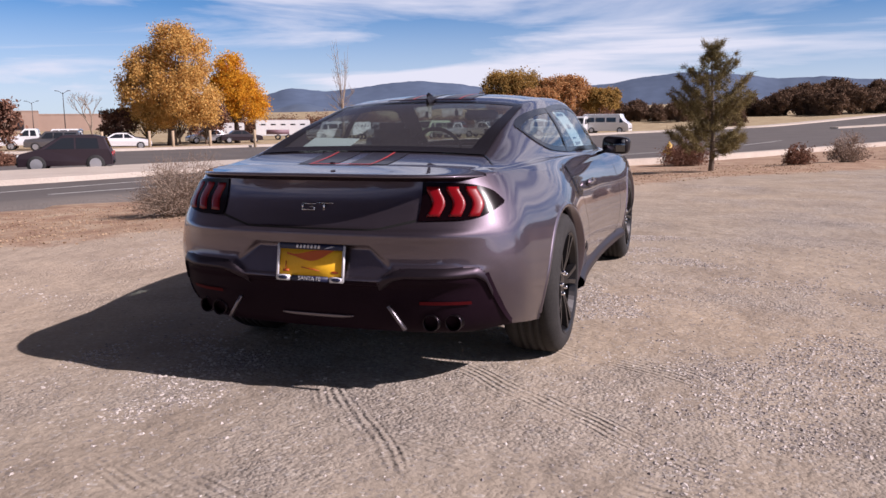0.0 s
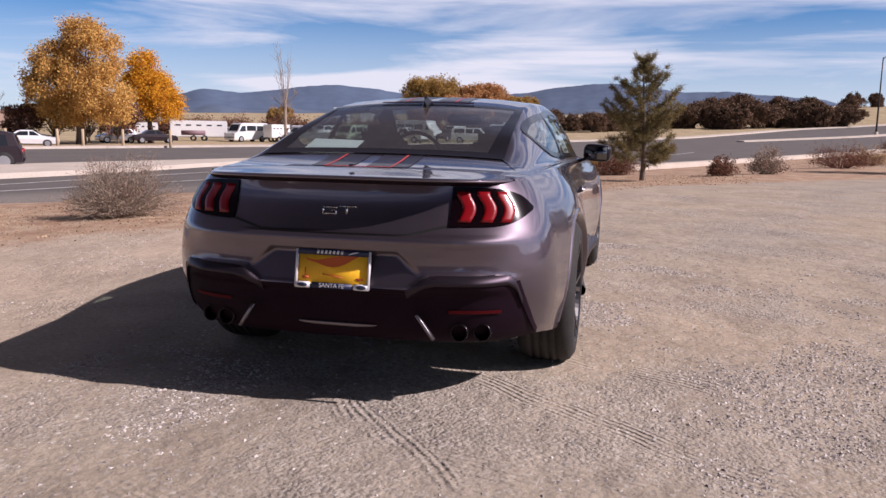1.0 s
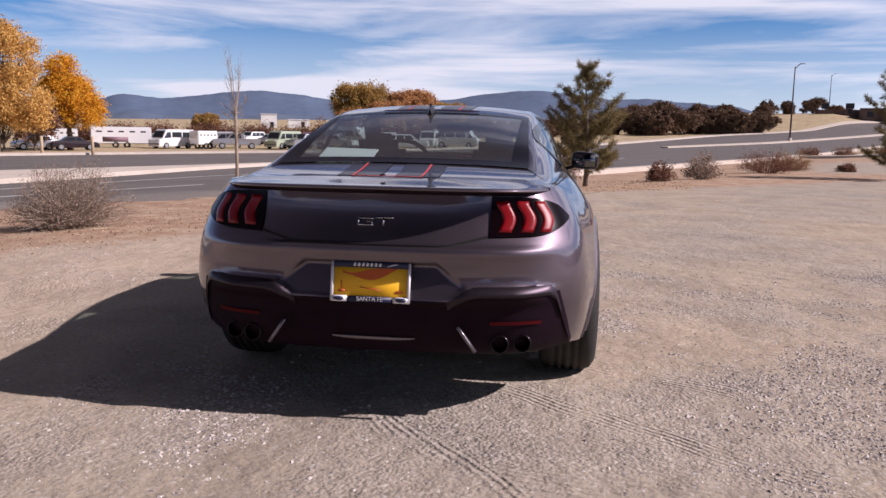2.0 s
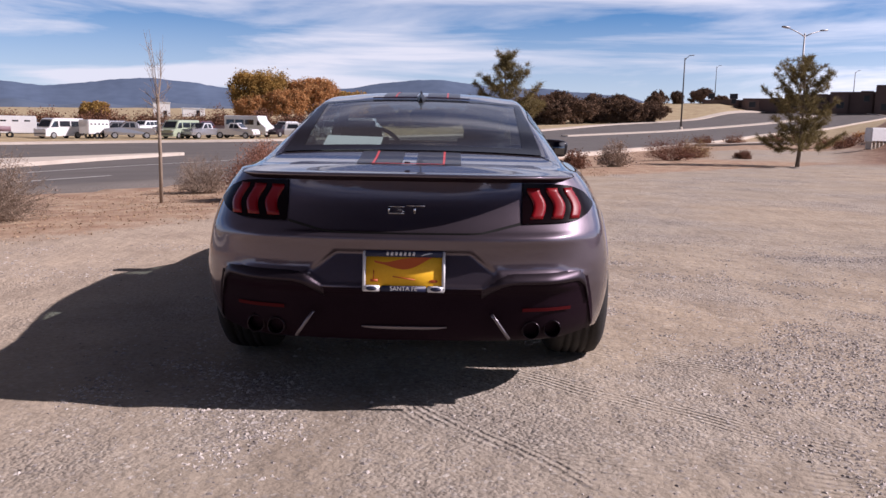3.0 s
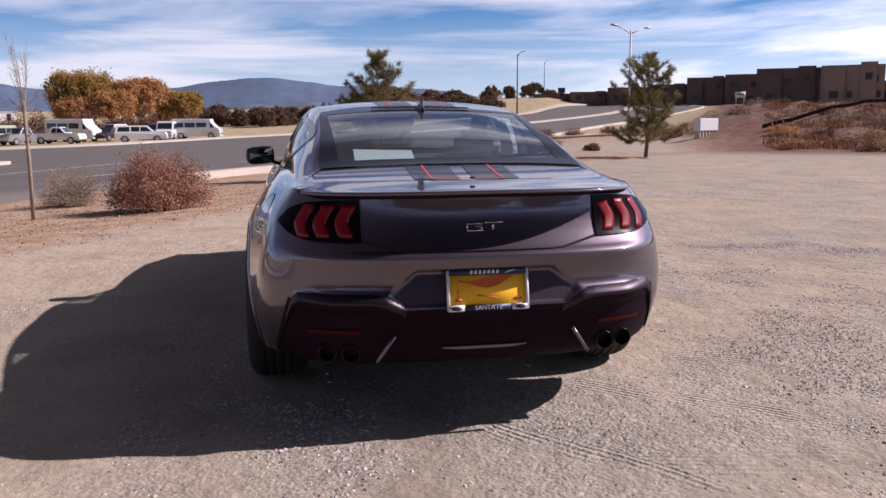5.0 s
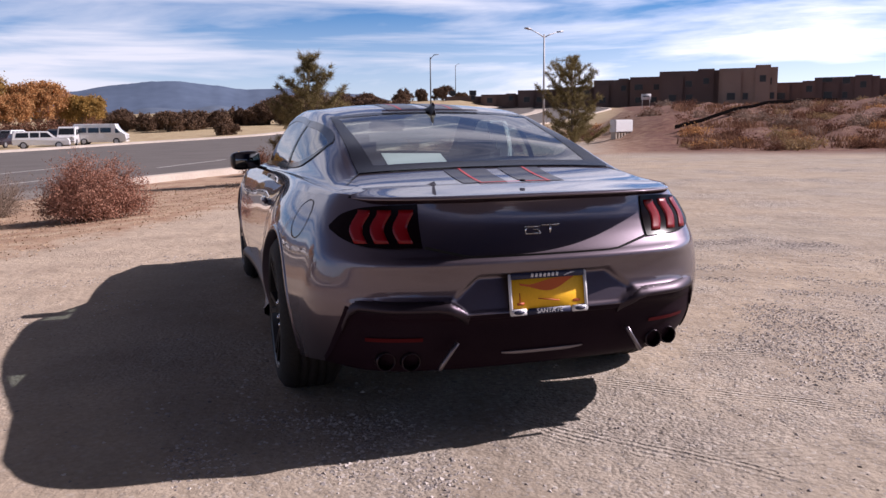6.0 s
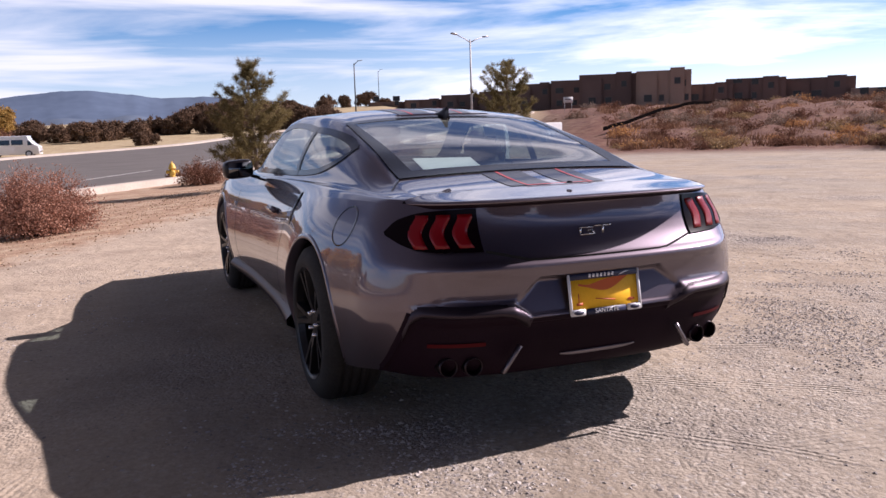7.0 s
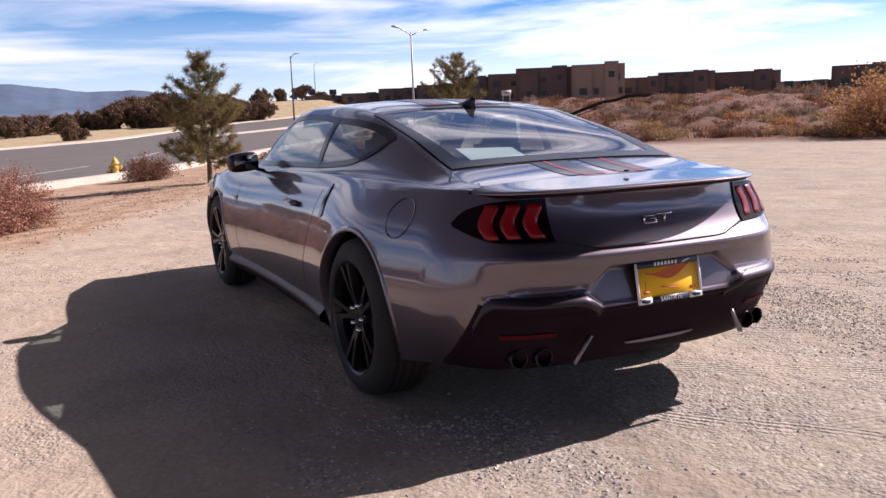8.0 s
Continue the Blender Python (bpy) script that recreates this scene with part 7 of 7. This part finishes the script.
def car_park():
    vehicle("hatch", "black plum hatchback on the street", -22.2, 21.1, 128, 3.35, 1.60, 1.42, V_BLACK, "")
    vehicle("sedan", "white sedan parked behind wooden posts", -47.4, 54.2, -52, 4.5, 1.78, 1.42, V_WHITE)
    vehicle("pickup", "white pickup parked in the car park", -55.6, 52.2, 130, 5.2, 1.9, 1.85, V_WHITE)
    vehicle("suv", "grey SUV parked in the car park", -51.6, 50.6, 128, 4.4, 1.8, 1.62, V_GREY)
    vehicle("suv", "white SUV in the back row", -60.5, 60.5, 128, 4.5, 1.85, 1.75, V_WHITE)
    vehicle("hatch", "small silver car under the cottonwood", -50.6, 70.6, 140, 3.9, 1.7, 1.5, V_SILVER)
    vehicle("sedan", "dark blue-black car under the trees", -54.0, 62.0, -40, 4.4, 1.8, 1.4, V_BLACK)
    vehicle("sedan", "dark sedan parked beside the trailers", -47.2, 72.2, -50, 4.4, 1.8, 1.4, V_BLACK)
    trailer(-48.4, 83.2, -58, 6.4, 2.2, 2.30, "white livestock trailer with a faded side print")
    trailer(-53.6, 80.0, -58, 3.2, 2.0, 2.05, "short white box trailer beside a longer one", False)
    vehicle("van", "white van with dark rear windows", -42.0, 82.6, 155, 4.9, 1.95, 2.15, V_WHITE)
    trailer(-38.6, 83.4, 150, 2.6, 1.7, 1.95, "dark maroon box trailer", False)
    vehicle("pickup", "silver crew-cab pickup in the front row", -35.3, 84.8, 115, 5.3, 1.9, 1.85, V_SILVER)
    vehicle("suv", "silver SUV in the back row", -38.2, 88.5, 115, 4.6, 1.85, 1.75, V_SILVER)
    vehicle("van", "pale green and white delivery van", -30.4, 86.6, 160, 4.6, 1.9, 2.05, V_GREEN)
    vehicle("pickup", "grey pickup in the front row", -28.0, 87.2, 150, 5.0, 1.85, 1.75, V_SILVER)
    vehicle("pickup", "white pickup facing along the row", -24.6, 88.4, -100, 5.0, 1.85, 1.75, V_WHITE)
    vehicle("bus", "white shuttle bus with dark windows", -24.8, 95.2, -110, 6.0, 2.1, 2.55, V_WHITE)
    vehicle("sedan", "black car beside the shuttle bus", -21.2, 95.6, 160, 4.5, 1.8, 1.5, V_BLACK)
    vehicle("suv", "long white SUV beside the kerb", -16.2, 87.6, -84, 5.3, 1.95, 1.75, V_WHITE)
    vehicle("bus", "white camper bus parked at the kerb", -11.4, 96.6, -95, 5.6, 2.1, 2.30, V_WHITE)
    vehicle("van", "white van parked beside a camper bus", -14.6, 95.8, 175, 4.6, 1.95, 2.1, V_WHITE)
    rng = random.Random(31)
    for k in range(16):
        x = -58 + 2.7 * k + rng.uniform(-0.4, 0.4)
        y = 104 + 0.30 * k + rng.uniform(-2, 2)
        kd = rng.choice(("suv", "sedan", "pickup", "suv", "van"))
        dims = {"suv": (4.6, 1.85, 1.75), "sedan": (4.5, 1.8, 1.45), "pickup": (5.2, 1.9, 1.8), "van": (4.8, 1.9, 2.05)}[kd]
        m, c = rng.choice(((V_WHITE, "white"), (V_SILVER, "silver"), (V_BLACK, "black"), (V_GREY, "grey"), (V_WHITE, "white"), (V_MAROON, "maroon")))
        vehicle(kd, "%s %s in the car park's back rows" % (c, {"suv": "SUV", "sedan": "sedan", "pickup": "pickup", "van": "van"}[kd]), x, y, rng.choice((160, -20)) + rng.uniform(-5, 5), *dims, m)


far_street_trees()
junipers()
verge_plants()
bank_brush()
hill_buildings()
small_street_things()
car_park()


# ---- loose stones and litter ----
def loose_stones():
    """Crushed stone lying on the packed dirt, thick in drifts."""
    rng = np.random.default_rng(900)
    spots = []
    while len(spots) < 80000:
        x, y = rng.uniform(-3.6, 4.6), rng.uniform(-3.4, 4.2)
        if 0.875 * x - 0.485 * y < -4.4:
            continue
        f = noise.noise((x * 0.75, y * 0.9, 4.0)) + 0.55 * noise.noise((x * 2.6, y * 2.8, 9.0))
        if x - 0.25 * y < -1.2 and rng.random() < 0.82:
            continue
        if rng.random() < 0.045 + 0.95 * max(0.0, min(1.0, (f - 0.12) * 3.2)):
            spots.append((x, y))
    P = np.array(spots)
    n = len(P)
    s = np.minimum(0.0050 * np.exp(rng.normal(0, 0.48, n)), 0.0125)
    unit = np.array([(1, 0, 0), (0.2, 1, 0), (-1, 0.1, 0), (-0.1, -1, 0), (0.15, 0.25, 0.52), (0.40, -0.35, 0.48)])
    ang = rng.uniform(0, 6.283, n)
    jit = 1 + rng.normal(0, 0.22, (n, 6, 3))
    q = unit[None] * jit * s[:, None, None]
    q[:, :, 0] *= rng.uniform(0.8, 1.5, n)[:, None]
    c, d = np.cos(ang)[:, None], np.sin(ang)[:, None]
    X = q[:, :, 0] * c - q[:, :, 1] * d + P[:, 0, None]
    Y = q[:, :, 0] * d + q[:, :, 1] * c + P[:, 1, None]
    ground = np.array([land(x, y) for x, y in spots])
    Z = q[:, :, 2] + ground[:, None] - 0.001
    V = np.stack([X, Y, Z], 2).reshape(-1, 3)
    tri = np.array([(0, 1, 4), (1, 2, 4), (2, 3, 4), (3, 5, 4), (3, 0, 5), (0, 4, 5)])
    F = (tri[None] + 6 * np.arange(n)[:, None, None]).reshape(-1, 3)
    mat = noisy("crushed_stone", (0.22, 0.195, 0.18), (0.52, 0.47, 0.425), 3, 60, 0.9, 0.0, spread=0.8, island=True)
    tagged(part("loose_gravel", (V.tolist(), F.tolist()), mat, smooth=False), "loose grey and tan gravel scattered on packed dirt", "gravel", kind="stuff")


def verge_litter():
    """Dry leaves and straw on the verge beside the lot."""
    rng = np.random.default_rng(901)
    pts = []
    while len(pts) < 12000:
        x, y = rng.uniform(-9.5, 4.0), rng.uniform(-2.5, 19.0)
        edge = 0.875 * x - 0.485 * y + 4.95 - 0.46 * max(0.0, y - 12.5)
        if edge > 0.35 or edge < -5.5 or (x < -5.2 - 0.0 and y < -1):
            continue
        if rng.random() < 0.25 + 0.9 * max(0, noise.noise((x * 1.1, y * 1.1, 2.0))):
            pts.append((x, y, land(x, y) + 0.012))
    V, F = quads(np.array(pts), 0.013, rng, flat=0.75)
    mat = leaf_mat("fallen_leaves", (0.26, 0.16, 0.095), (0.52, 0.40, 0.27), glow=0.1)
    tagged(part("leaf_litter", (V, F), mat, smooth=False), "dry fallen leaves and straw on the verge", "litter", kind="stuff")


def bank_grass():
    """Low dry tufts over the bank, too many to count."""
    rng = np.random.default_rng(902)
    V, F = [], []
    for _ in range(900):
        az, r = radians(rng.uniform(31.5, 64)), 33.5 + 30 * rng.random() ** 1.1
        x, y = r * math.sin(az), r * math.cos(az) - 4
        h = rng.uniform(0.12, 0.42)
        z = land(x, y) - 0.03
        for _ in range(26):
            a, o = rng.uniform(0, 6.28), rng.normal(0, h * 0.7, 2)
            dx, dy = math.cos(a) * h * 0.10, math.sin(a) * h * 0.10
            b = len(V)
            lx, ly = rng.normal(0, h * 0.35, 2)
            V += [(x + o[0] - dx, y + o[1] - dy, z), (x + o[0] + dx, y + o[1] + dy, z), (x + o[0] + lx, y + o[1] + ly, z + h * rng.uniform(0.6, 1.1))]
            F.append((b, b + 1, b + 2))
    mat = leaf_mat("dry_tuft_grass", (0.13, 0.06, 0.042), (0.35, 0.21, 0.13), glow=0.2)
    tagged(part("bank_grass", (V, F), mat, smooth=False), "low dry red-brown grass tufts over the bank", "dry grass", kind="stuff")


loose_stones()
verge_litter()
bank_grass()
